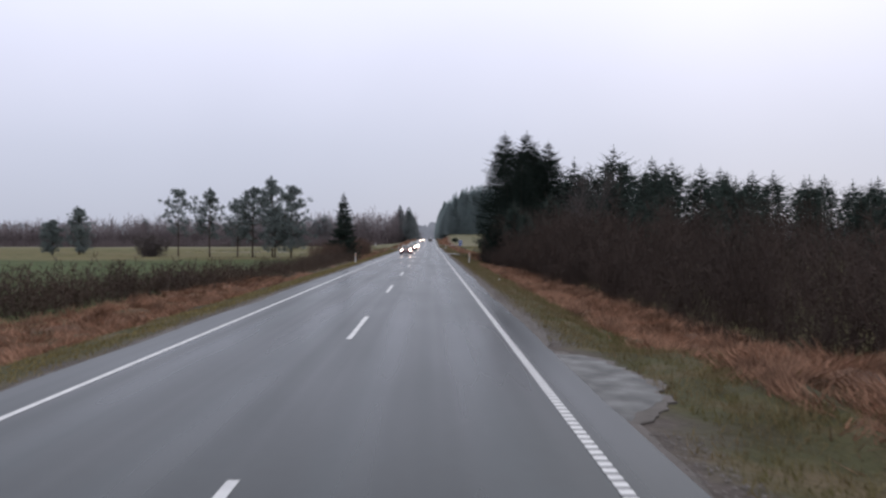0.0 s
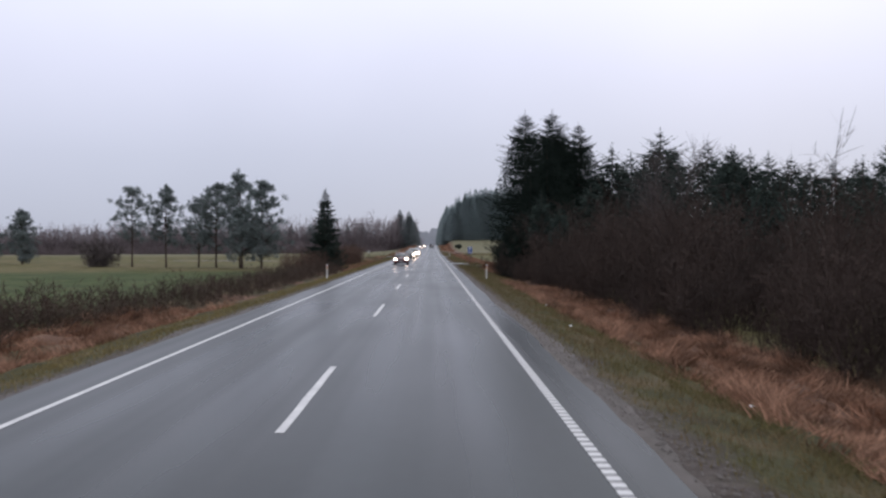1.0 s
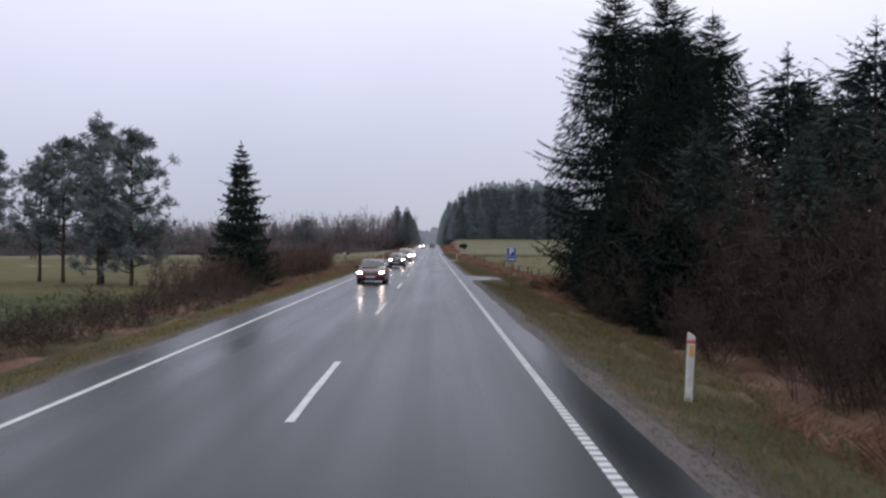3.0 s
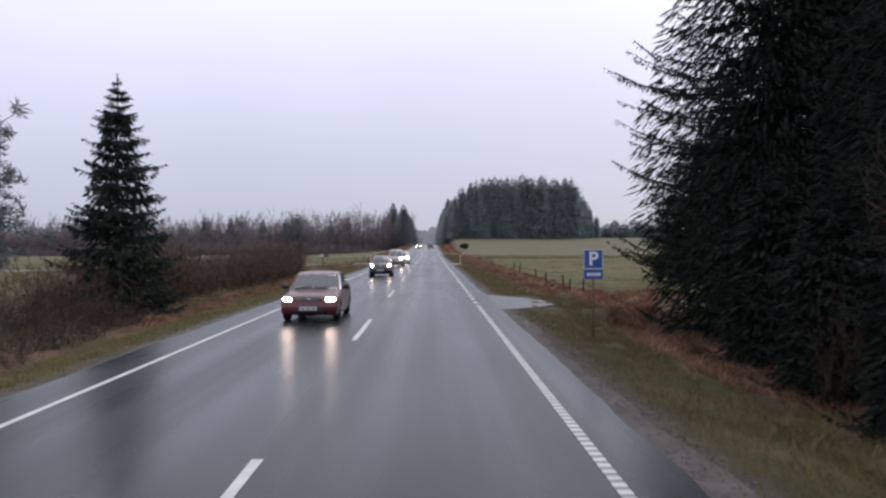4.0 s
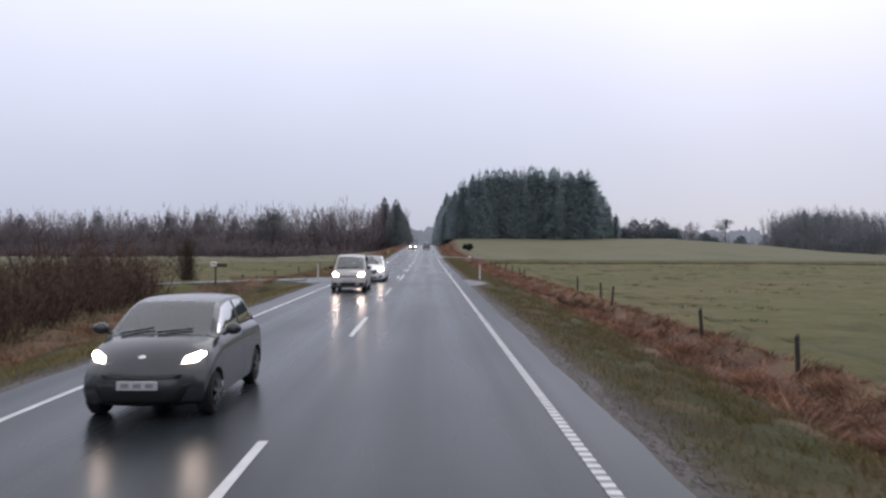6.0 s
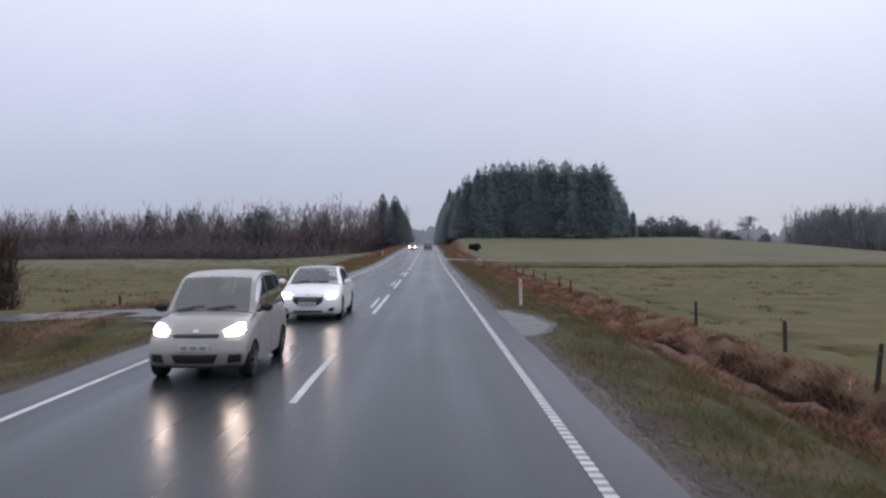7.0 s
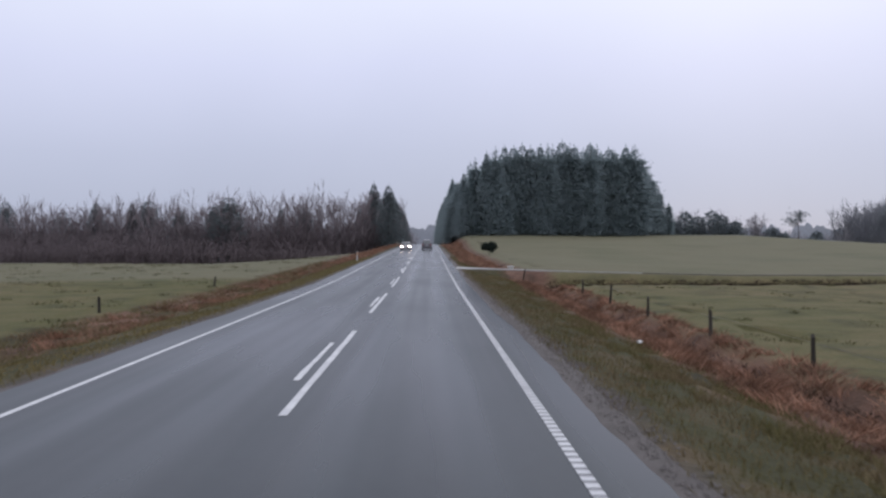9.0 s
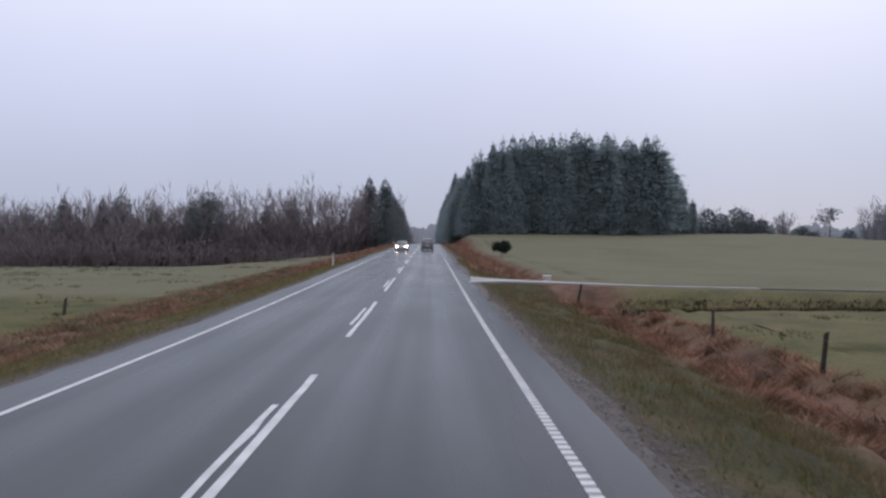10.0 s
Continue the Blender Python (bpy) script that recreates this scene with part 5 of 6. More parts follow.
marker_post(-5.95, 81.0, MP + " in dull grass")
marker_post(5.8, 80.3, MP + " in green verge grass")
marker_post(-5.9, 189.2, MP + " beside the side road")
marker_post(5.61, 188.95, MP + " past the field entrance")
marker_post(-5.85, 288.0, MP + " in dull grass")
marker_post(5.9, 405.0, MP + " far along the road")
marker_post(-5.9, 400.0, MP + " far along the road")


def parking_sign(x, y):
    z = float(ground_z(x, y))
    t = thing("parking_sign", "blue parking sign with a small plate on a rusty pole", "road sign", (x, y, z + 0.12), rz=-3)
    bm = bmesh.new()
    cyl(bm, (0, 0.03, -0.45), (0, 0.03, 2.22), 0.03, 0.03, 10)
    t_pole = part("pole", bm_mesh("pole", bm, RUSTY, True), t, "rusty brown steel pole")
    bm = bmesh.new()
    box(bm, (0, 0, 2.00), (0.50, 0.018, 0.50), 0.008)
    panel = part("sign_panel", bm_mesh("sign_panel", bm, SIGN_BLUE), t, "square blue panel with a white letter P")
    bm = bmesh.new()
    for c, s in (((0, -0.0105, 2.242), (0.484, 0.003, 0.010)), ((0, -0.0105, 1.758), (0.484, 0.003, 0.010)), ((-0.239, -0.0105, 2.0), (0.010, 0.003, 0.474)), ((0.239, -0.0105, 2.0), (0.010, 0.003, 0.474))):
        box(bm, c, s)
    part("border", bm_mesh("border", bm, SIGN_WHITE), panel, "thin white border")
    cu = bpy.data.curves.new("letter", "FONT")
    cu.body, cu.size, cu.extrude, cu.align_x, cu.align_y, cu.offset = "P", 0.50, 0.002, "CENTER", "CENTER", 0.012
    tmp = bpy.data.objects.new("letter_tmp", cu)
    me = bpy.data.meshes.new_from_object(tmp)
    bpy.data.objects.remove(tmp)
    me.materials.clear()
    me.materials.append(SIGN_WHITE)
    letter = part("letter", me, panel, "white letter P")
    letter.matrix_basis = pose(0, -0.013, 2.0, 90, 0, 0)
    bm = bmesh.new()
    box(bm, (0, 0, 1.60), (0.50, 0.018, 0.25), 0.008)
    plate = part("lower_plate", bm_mesh("lower_plate", bm, SIGN_BLUE), t, "blue plate with small white lettering bars")
    for i, (cx, w) in enumerate(((-0.13, 0.07), (-0.045, 0.05), (0.025, 0.05), (0.09, 0.045), (0.16, 0.06))):
        bm = bmesh.new()
        box(bm, (cx, -0.011, 1.60), (w, 0.004, 0.085))
        part("text_bar", bm_mesh("text_bar", bm, SIGN_WHITE), plate)
    for z0 in (2.12, 1.88, 1.60):
        bm = bmesh.new()
        box(bm, (0, 0.028, z0), (0.14, 0.05, 0.035), 0.004, 1)
        part("bracket", bm_mesh("bracket", bm, STEEL), t)


parking_sign(6.1, 110.3)


def fence_post(x, y, h=1.15, lean=0.0):
    bm = bmesh.new()
    cyl(bm, (0, 0, -0.3), (0.02, 0.0, h), 0.064, 0.056, 9)
    for v in bm.verts:
        v.co.x += r.normal(0, 0.006)
        v.co.y += r.normal(0, 0.006)
        if v.co.z > h - 0.1:
            v.co.z += 0.05 * v.co.x / 0.06
    ob = new("fence_post", bm_mesh("fence_post", bm, WOOD))
    ob.matrix_basis = pose(x, y, float(ground_z(x, y)), r.normal(0, 2.5), lean + r.normal(0, 2.5), r.uniform(0, 360))
    tagged(ob, "weathered dark wooden fence post beside the ditch", "fence post", "pasture fence posts")


POSTS = [((12.4 if 175 < y < 190 else 11.5) + r.normal(0, 0.10), y, r.uniform(0.82, 1.0)) for y in (139.4, 142.8, 146.2, 153.9, 161.4, 174.5, 180.4, 188.3, 209.1, 214.5, 222.0, 228.9, 236.0, 243.1, 250.3)]
for x, y, h in POSTS:
    fence_post(x, y, h)
for y in (194, 207, 221, 237, 256):
    fence_post(-12.4 + r.normal(0, 0.15), y, r.uniform(0.5, 0.7))
fence_post(9.3, 262.2, 0.95, 16)


def fence_wire(name, pts, drop):
    v, f = [], []
    rad = 0.004
    for i, p in enumerate(pts):
        for k in range(3):
            a = 2.094 * k
            v.append((p[0] + rad * math.cos(a), p[1], p[2] - drop + rad * math.sin(a)))
    for i in range(len(pts) - 1):
        f += [(3 * i + k, 3 * i + (k + 1) % 3, 3 * i + 3 + (k + 1) % 3, 3 * i + 3 + k) for k in range(3)]
    tagged(new(name, np_mesh(name, v, f, STEEL)), "thin slack wire strung along the pasture posts", "fence wire")


fence_wire("fence_wire", [(x, y, float(ground_z(x, y)) + h - 0.16) for x, y, h in POSTS], 0.0)


def box_on_post(x, y):
    """A pale letter box with a dark side board on a stake."""
    z = float(ground_z(x, y))
    t = thing("letter_box", "small pale letter box on a dark wooden stake", "letter box", (x, y, z), rz=20)
    bm = bmesh.new()
    box(bm, (0, 0, 0.45), (0.09, 0.09, 1.3), 0.008)
    part("stake", bm_mesh("stake", bm, WOOD), t, "dark wooden stake")
    bm = bmesh.new()
    box(bm, (-0.12, -0.02, 1.20), (0.34, 0.22, 0.26), 0.04, 3)
    b = part("box_body", bm_mesh("box_body", bm, SIGN_WHITE), t, "pale rounded box")
    bm = bmesh.new()
    box(bm, (-0.12, -0.135, 1.25), (0.24, 0.012, 0.05), 0.004)
    part("flap", bm_mesh("flap", bm, DARK), b, "dark letter flap")
    bm = bmesh.new()
    box(bm, (0.36, 0, 1.14), (0.62, 0.03, 0.20), 0.008)
    part("side_board", bm_mesh("side_board", bm, WOOD), t, "dark weathered board")


box_on_post(-10.9, 181.0)


def cabinet(x, y):
    z = float(ground_z(x, y))
    t = thing("cable_cabinet", "small pale cable cabinet beside the farm track", "cabinet", (x, y, z), rz=8)
    bm = bmesh.new()
    box(bm, (0, 0, 0.38), (0.46, 0.26, 0.86), 0.012)
    part("cabinet_body", bm_mesh("cabinet_body", bm, PALE), t)
    bm = bmesh.new()
    box(bm, (0, -0.01, 0.84), (0.54, 0.34, 0.07), 0.02)
    part("lid", bm_mesh("lid", bm, SIGN_WHITE), t, "overhanging pale lid")
    bm = bmesh.new()
    box(bm, (0, -0.135, 0.40), (0.40, 0.012, 0.68), 0.005, 1)
    part("door", bm_mesh("door", bm, PALE), t)


cabinet(9.6, 274.0)

# the round dark bush on a short stem beside the road, past the farm track
t = thing("round_bush", "round dark evergreen bush on a short stem", "bush", (12.6, 338, float(ground_z(12.6, 338)) - 0.35))
part("stem", trunk_mesh("stem", 1.4, 0.10, BARK, seed=33), t)
g = Growth(77)
p = g.r.normal(size=(1500, 3))
p = unit(p) * (g.r.uniform(0.10, 1, (1500, 1)) ** 0.5) * (1.3, 1.2, 0.78) * (1 + 0.25 * np.sin(3.1 * p[:, :1])) + (0.1, 0, 1.75)
g.sprays(p, g.r.normal(size=(1500, 3)) + (0, 0, 0.3), 0.36, 0.10)
part("crown", g.mesh("crown", LONE_NEEDLE), t)

# pale scraps lying in the verge
for i, (x, y) in enumerate(((5.9, 46.5), (6.6, 56.0), (7.4, 134.5), (8.45, 226.3), (6.9, 36.0))):
    bm = bmesh.new()
    bmesh.ops.create_icosphere(bm, subdivisions=2, radius=0.10 if y > 200 else 0.045)
    for v in bm.verts:
        v.co *= 1 + 0.35 * noise.noise(v.co * 14 + Vector((i, 0, 0)))
        v.co.z *= 0.55
    ob = new("litter_scrap", bm_mesh("litter_scrap", bm, SIGN_WHITE))
    ob.location = (x, y, float(ground_z(x, y)) + 0.09)
    tagged(ob, "crumpled white scrap lying in the grass", "litter", "scraps in the verge")
# flat iron cover in the mouth of the side road
bm = bmesh.new()
cyl(bm, (0, 0, -0.02), (0, 0, 0.012), 0.33, 0.33, 28)
ob = new("drain_cover", bm_mesh("drain_cover", bm, DARK))
ob.location = (-6.0, 182.4, float(ground_z(-6.0, 182.4)) + 0.045)
tagged(ob, "dark round iron drain cover set in the asphalt", "drain cover")

# ---- vehicles ----
def glide(xs, ys, x):
    """A smooth curve through the points that never overshoots them."""
    xs, ys = np.asarray(xs, float), np.asarray(ys, float)
    h = np.diff(xs)
    d = np.diff(ys, axis=0) / h[:, None]
    m = np.zeros_like(ys)
    same = d[:-1] * d[1:] > 0
    w1, w2 = (2 * h[1:] + h[:-1])[:, None], (h[1:] + 2 * h[:-1])[:, None]
    safe = lambda v: np.where(np.abs(v) < 1e-9, 1e-9, v)
    m[1:-1] = np.where(same, (w1 + w2) / (w1 / safe(d[:-1]) + w2 / safe(d[1:])), 0)
    m[0], m[-1] = d[0], d[-1]
    x = np.clip(np.asarray(x, float), xs[0], xs[-1])
    i = np.clip(np.searchsorted(xs, x, side="right") - 1, 0, len(xs) - 2)
    t = ((x - xs[i]) / h[i])[:, None]
    hi = h[i][:, None]
    return (2 * t ** 3 - 3 * t ** 2 + 1) * ys[i] + (t ** 3 - 2 * t ** 2 + t) * hi * m[i] + (3 * t ** 2 - 2 * t ** 3) * ys[i + 1] + (t ** 3 - t ** 2) * hi * m[i + 1]


class Shell:
    """The skin of a car: a sheet over nose, bonnet, windscreen, roof and tail, and the two flanks.
    rows: (along, height, half width as a share, bow, crown) down the middle of the car; rows 7 and 9 are the foot and head of the windscreen, 12 and 13 of the rear window."""

    def __init__(self, rows, W, axles, wheel_r, sill=0.20, belt=0.02):
        self.rows = np.array(rows, float)
        self.rows[:, 2] *= W / 2
        self.W2, self.L = W / 2, self.rows[:, 0].max()
        self.at = np.concatenate([[0], np.cumsum(np.hypot(*np.diff(self.rows[:, :2], axis=0).T))])
        self.axles, self.wheel_r, self.sill, self.lift = axles, wheel_r, sill, belt

    def top(self, s, q):
        """Points of the upper sheet: s counts the rows, q runs from -1 to 1 across."""
        s, q = np.broadcast_arrays(np.asarray(s, float), np.asarray(q, float))
        k = np.interp(s.ravel(), np.arange(len(self.rows)), self.at)
        c = glide(self.at, self.rows, k)
        qq = q.ravel()
        y = c[:, 0] + c[:, 3] * qq ** 2 - self.L / 2
        z = c[:, 1] - c[:, 4] * qq ** 2 - 0.010 * np.clip(np.abs(qq) - 0.93, 0, 1) / 0.07
        return np.stack([c[:, 2] * qq, y, z], 1)

    def patch(self, name, outline, mat, lift=0.006, dome=0.0, rings=4):
        """A pad on the upper sheet with the given outline of (s, q) points, standing a little proud."""
        o = np.array(outline, float)
        n = len(o)
        dense = np.concatenate([o[i] + (o[(i + 1) % n] - o[i]) * np.linspace(0, 1, 5)[:-1, None] for i in range(n)])
        mid = o.mean(0)
        m = len(dense)
        sq, up = [], []
        for k in range(rings + 1):
            u = 1 - k / (rings + 1)
            sq.append(mid + (dense - mid) * u)
            up.append(np.full(m, lift + dome * (1 - u * u)))
        sq.append(mid[None])
        up.append(np.array([lift + dome]))
        sq, up = np.concatenate(sq), np.concatenate(up)
        p = self.top(sq[:, 0], sq[:, 1])
        e = 0.02
        a = self.top(sq[:, 0] + e, sq[:, 1]) - self.top(sq[:, 0] - e, sq[:, 1])
        b = self.top(sq[:, 0], sq[:, 1] + e) - self.top(sq[:, 0], sq[:, 1] - e)
        nrm = unit(np.cross(b, a))
        nrm *= np.where((nrm * (p - (0, 0, 0.5))).sum(1, keepdims=True) < 0, -1, 1)
        base = p[:m] - nrm[:m] * 0.02
        v = np.concatenate([base, p + nrm * up[:, None]])
        bm = bmesh.new()
        bv = [bm.verts.new(c) for c in v]
        for k in range(rings + 1):
            for i in range(m):
                bm.faces.new((bv[k * m + i], bv[k * m + (i + 1) % m], bv[(k + 1) * m + (i + 1) % m], bv[(k + 1) * m + i]))
        last = (rings + 1) * m
        for i in range(m):
            bm.faces.new((bv[last + i], bv[last + (i + 1) % m], bv[-1]))
        return bm_mesh(name, bm, mat, True)

    def sheet(self, name, s, q, mat):
        """A piece of the upper sheet between the given rows and shares."""
        S, Q = np.meshgrid(s, q, indexing="ij")
        return self.skin(name, self.top(S.ravel(), Q.ravel()).reshape(len(s), len(q), 3), mat)

    @staticmethod
    def skin(name, grid, mat):
        n, m = grid.shape[:2]
        i = (np.arange(n - 1)[:, None] * m + np.arange(m - 1)).ravel()
        return np_mesh(name, grid.reshape(-1, 3), np.stack([i, i + 1, i + m + 1, i + m], 1), mat, True)

    def flank(self, sgn, ys):
        """The side below the windows, with arches over the wheels: a grid over (along, up)."""
        t = np.array([0, 0.04, 0.14, 0.28, 0.44, 0.60, 0.76, 0.87, 0.95, 1.0])
        front = self.top(np.interp(t, [0, 1], [0, 4]), 1.0)
        back = self.top(np.interp(t, [0, 1], [16, 13.6]), 1.0)
        s = np.concatenate([np.linspace(4, 7, 40), np.linspace(13, 13.6, 8)])
        e = self.top(s, 1.0)
        R = self.wheel_r * 1.17
        cols = []
        near = self.axles[0] - R - self.L / 2 - 0.015
        far = self.axles[1] + R - self.L / 2 + 0.015
        y0, y1 = front[-1, 1], back[-1, 1]
        cowl, tail = self.top(7, 1.0)[0], self.top(13, 1.0)[0]
        for y in ys:
            if y <= cowl[1]:
                tx, tz = np.interp(y, e[:40, 1], e[:40, 0]), np.interp(y, e[:40, 1], e[:40, 2])
            elif y >= tail[1]:
                tx, tz = np.interp(y, e[40:, 1], e[40:, 0]), np.interp(y, e[40:, 1], e[40:, 2])
            else:
                u = (y - cowl[1]) / (tail[1] - cowl[1])
                tx = cowl[0] * (1 - u) + tail[0] * u + 0.035 * math.sin(math.pi * u) ** 0.5
                tz = cowl[2] * (1 - u) + tail[2] * u + self.lift * math.sin(math.pi * u)
            zl = self.sill
            for c in self.axles:
                d = abs(y - (c - self.L / 2))
                if d < R:
                    zl = max(zl, self.wheel_r + math.sqrt(R * R - d * d))
            z = zl + (tz - zl) * t
            h = np.clip((z - 0.2) / max(tz - 0.2, 0.1), 0, 1)
            x = np.interp(h, [0, 0.10, 0.35, 0.62, 0.80, 0.93, 1], [0.955 * self.W2, 0.985 * self.W2, self.W2, 0.992 * self.W2, 0.978 * self.W2, tx * 0.35 + 0.965 * self.W2 * 0.65, tx])
            p = np.stack([x, np.full_like(x, y), z], 1)
            k = np.clip(1 - (y - y0) / max(near - y0, 0.05), 0, 1) ** 2
            g = np.clip(1 - (y1 - y) / max(y1 - far, 0.05), 0, 1) ** 2
            p = p * (1 - k - g) + front * k + back * g
            cols.append(p)
        return np.array(cols) * (sgn, 1, 1)

    def house(self, sgn, flank, ys):
        """The side above the waistline up to the roof's edge, over the columns between the two windows' feet."""
        s = np.linspace(7, 13, 90)
        e = self.top(s, 1.0)
        use = [i for i, y in enumerate(ys) if e[0, 1] - 1e-6 <= y <= e[-1, 1] + 1e-6]
        t = np.array([0, 0.10, 0.30, 0.52, 0.74, 0.90, 1.0])[:, None]
        cols = []
        for i in use:
            lo = flank[i, -1] * (sgn, 1, 1)
            hi = np.array([np.interp(ys[i], e[:, 1], e[:, 0]), ys[i], np.interp(ys[i], e[:, 1], e[:, 2])])
            p = lo * (1 - t) + hi * t
            p[:, 0] += 0.03 * np.sin(math.pi * t[:, 0])
            cols.append(p)
        return np.array(cols) * (sgn, 1, 1), [ys[i] for i in use]


def car(name, paint, rows, W, pos, label, axles, wheel_r=0.30, doors=(), pillars=(), lamp=None, grille=None, intake=None, strip_trim=None, plate_z=0.45, badge=3.9,
        roof=None, visors=False, mirror=None, away=False, lit=True, rails=False, belt=0.02, bars=3):
    sh = Shell(rows, W, axles, wheel_r, belt=belt)
    L, w = sh.L, W / 2
    t = thing(name, label, "car", (pos[0], pos[1] + L / 2, float(road_z(pos[1]))), rz=180 if away else 0)
    Q = np.concatenate([[-1, -0.985, -0.95], np.linspace(-0.86, 0.86, 17), [0.95, 0.985, 1]])
    H = sh.rows[:, 1].max()
    # skin of the upper sheet, panel by panel
    part("front_bumper", sh.sheet("front_bumper", np.linspace(0, 3.0, 19), Q, paint), t)
    part("bonnet", sh.sheet("bonnet", np.linspace(3.0, 6.93, 25), Q, paint), t)
    part("cowl", sh.sheet("cowl", np.linspace(6.93, 7.06, 3), Q, DARK), t, "black windscreen scuttle")
    edge = 0.90
    Qg = np.linspace(-edge, edge, 17)
    part("windscreen", sh.sheet("windscreen", np.linspace(7.06, 9.0, 14), Qg, GLASS), t, "raked tinted windscreen")
    for sgn in (-1, 1):
        part("screen_pillar", sh.sheet("screen_pillar", np.linspace(7.06, 9.0, 14), np.sort(sgn * np.array([edge, 0.94, 0.985, 1.0])), paint), t)
        part("rear_pillar", sh.sheet("rear_pillar", np.linspace(12, 13, 8), np.sort(sgn * np.array([0.82, 0.92, 0.985, 1.0])), paint), t)
    if roof:
        Qr = Q[np.abs(Q) <= 0.9]
        part("roof", sh.sheet("roof", np.linspace(9.0, 12.0, 17), Qr, roof), t, "dark glass roof panel")
        for sgn in (-1, 1):
            part("roof_edge", sh.sheet("roof_edge", np.linspace(9.0, 12.0, 17), np.sort(sgn * np.array([0.86, 0.93, 0.985, 1.0])), paint), t)
    else:
        part("roof", sh.sheet("roof", np.linspace(9.0, 12.0, 17), Q, paint), t)
    part("rear_window", sh.sheet("rear_window", np.linspace(12.0, 13.0, 8), np.linspace(-0.82, 0.82, 13), GLASS), t)
    part("tailgate", sh.sheet("tailgate", np.linspace(13.0, 14.6, 9), Q, paint), t)
    part("rear_bumper", sh.sheet("rear_bumper", np.linspace(14.6, 16.0, 9), Q, paint), t)
    # flanks: columns close together at the arches, the door gaps and the pillars
    f0, f1 = sh.top(4, 1.0)[0, 1], sh.top(13.6, 1.0)[0, 1]
    c0, c1 = sh.top(7, 1.0)[0, 1], sh.top(13, 1.0)[0, 1]
    R = wheel_r * 1.17
    ys = set(np.linspace(f0, f1, 34)) | {c0, c1}
    for c in axles:
        ys |= {c - L / 2 + R * k for k in (-1.004, -0.999, -0.97, -0.9, -0.78, -0.6, -0.4, -0.2, 0, 0.2, 0.4, 0.6, 0.78, 0.9, 0.97, 0.999, 1.004)}
    gaps = [g - L / 2 for g in doors]
    posts = [(a - L / 2, b - L / 2) for a, b in pillars]
    for g in gaps:
        ys |= {g - 0.007, g + 0.007}
    for a, b in posts:
        ys |= {a, b}
    ys = np.array(sorted(y for y in ys if f0 <= y <= f1))
    ys = ys[np.concatenate([[True], np.diff(ys) > 0.0015])]
    for sgn in (-1, 1):
        fl = sh.flank(sgn, ys)
        cut = [0] + [int(np.argmin(np.abs(ys - (g - 0.007)))) for g in gaps] + [len(ys) - 1]
        for k in range(len(cut) - 1):
            a = cut[k] + (1 if k else 0)
            nm = "wing" if k == 0 else "rear_quarter" if k == len(cut) - 2 else "door"
            part(nm, sh.skin(nm, fl[a:cut[k + 1] + 1], paint), t)
            if k:
                part("door_gap", sh.skin("door_gap", fl[cut[k]:a + 1] * (0.998, 1, 1), DARK), t)
        hs, hy = sh.house(sgn, fl, ys)
        hy = np.array(hy)
        # glass between the pillars, body colour at the pillars and along the roof
        glassy = np.array([not any(a - 1e-6 <= (hy[i] + hy[i + 1]) / 2 <= b + 1e-6 for a, b in posts) for i in range(len(hy) - 1)])
        start = 0
        for i in range(1, len(glassy) + 1):
            if i == len(glassy) or glassy[i] != glassy[start]:
                if glassy[start]:
                    part("side_window", sh.skin("side_window", hs[start:i + 1, 1:6], GLASS), t)
                else:
                    part("pillar", sh.skin("pillar", hs[start:i + 1, 1:6], DARK if (start and i < len(glassy)) else paint), t)
                start = i
        part("roof_rail" if rails else "window_frame", sh.skin("window_frame", hs[:, 5:], paint), t)
        part("waist_trim", sh.skin("waist_trim", hs[:, :2], DARK), t, "black waistline seal")
        # mirror
        mp = sh.top(7, 1.0)[0]
        m = part("side_mirror", bm_mesh("side_mirror", oval((sgn * (w + 0.085), mp[1] + 0.22, mp[2] + 0.10), (0.115, 0.065, 0.08)), mirror or paint, True), t)
        bm = bmesh.new()
        cyl(bm, (sgn * w * 0.93, mp[1] + 0.24, mp[2] + 0.02), (sgn * (w + 0.05), mp[1] + 0.22, mp[2] + 0.07), 0.022, 0.02, 6)
        part("mirror_arm", bm_mesh("mirror_arm", bm, DARK), m)
        # lamps
        o = [(s, sgn * q) for s, q in lamp]
        lens = part("headlight", sh.patch("headlight", o, LENS, 0.006, 0.012), t, "clear lamp, switched on" if lit else "clear lamp glass")
        if lit:
            mid = np.mean(lamp, 0)
            b = [(mid[0] + (s - mid[0]) * 0.90, sgn * (mid[1] + (q - mid[1]) * 0.90)) for s, q in lamp]
            part("bulb", sh.patch("bulb", b, LAMP, 0.022, 0.006), lens, "glowing low beam")
        part("tail_light", sh.patch("tail_light", [(13.1, sgn * 0.72), (13.1, sgn * 0.95), (14.2, sgn * 0.96), (14.2, sgn * 0.80)], TAIL, 0.006, 0.01), t, "red lamp lens")
        if strip_trim:
            part("fog_recess", sh.patch("fog_recess", [(s, sgn * q) for s, q in strip_trim], DARK, 0.004), t, "dark bumper recess")
    # front details
    if grille:
        gr = part("grille", sh.patch("grille", [(s, q) for s, q in grille] + [(s, -q) for s, q in grille[::-1]], DARK, 0.006), t, "dark grille")
        s0, s1 = min(s for s, _ in grille), max(s for s, _ in grille)
        q0 = min(q for _, q in grille) * 0.9
        for i in range(bars):
            s = s0 + (s1 - s0) * (i + 1) / (bars + 1)
            d = 0.03 * (s1 - s0)
            part("grille_bar", sh.patch("grille_bar", [(s - d, -q0), (s - d, q0), (s + d, q0), (s + d, -q0)], STEEL, 0.016, rings=1), gr)
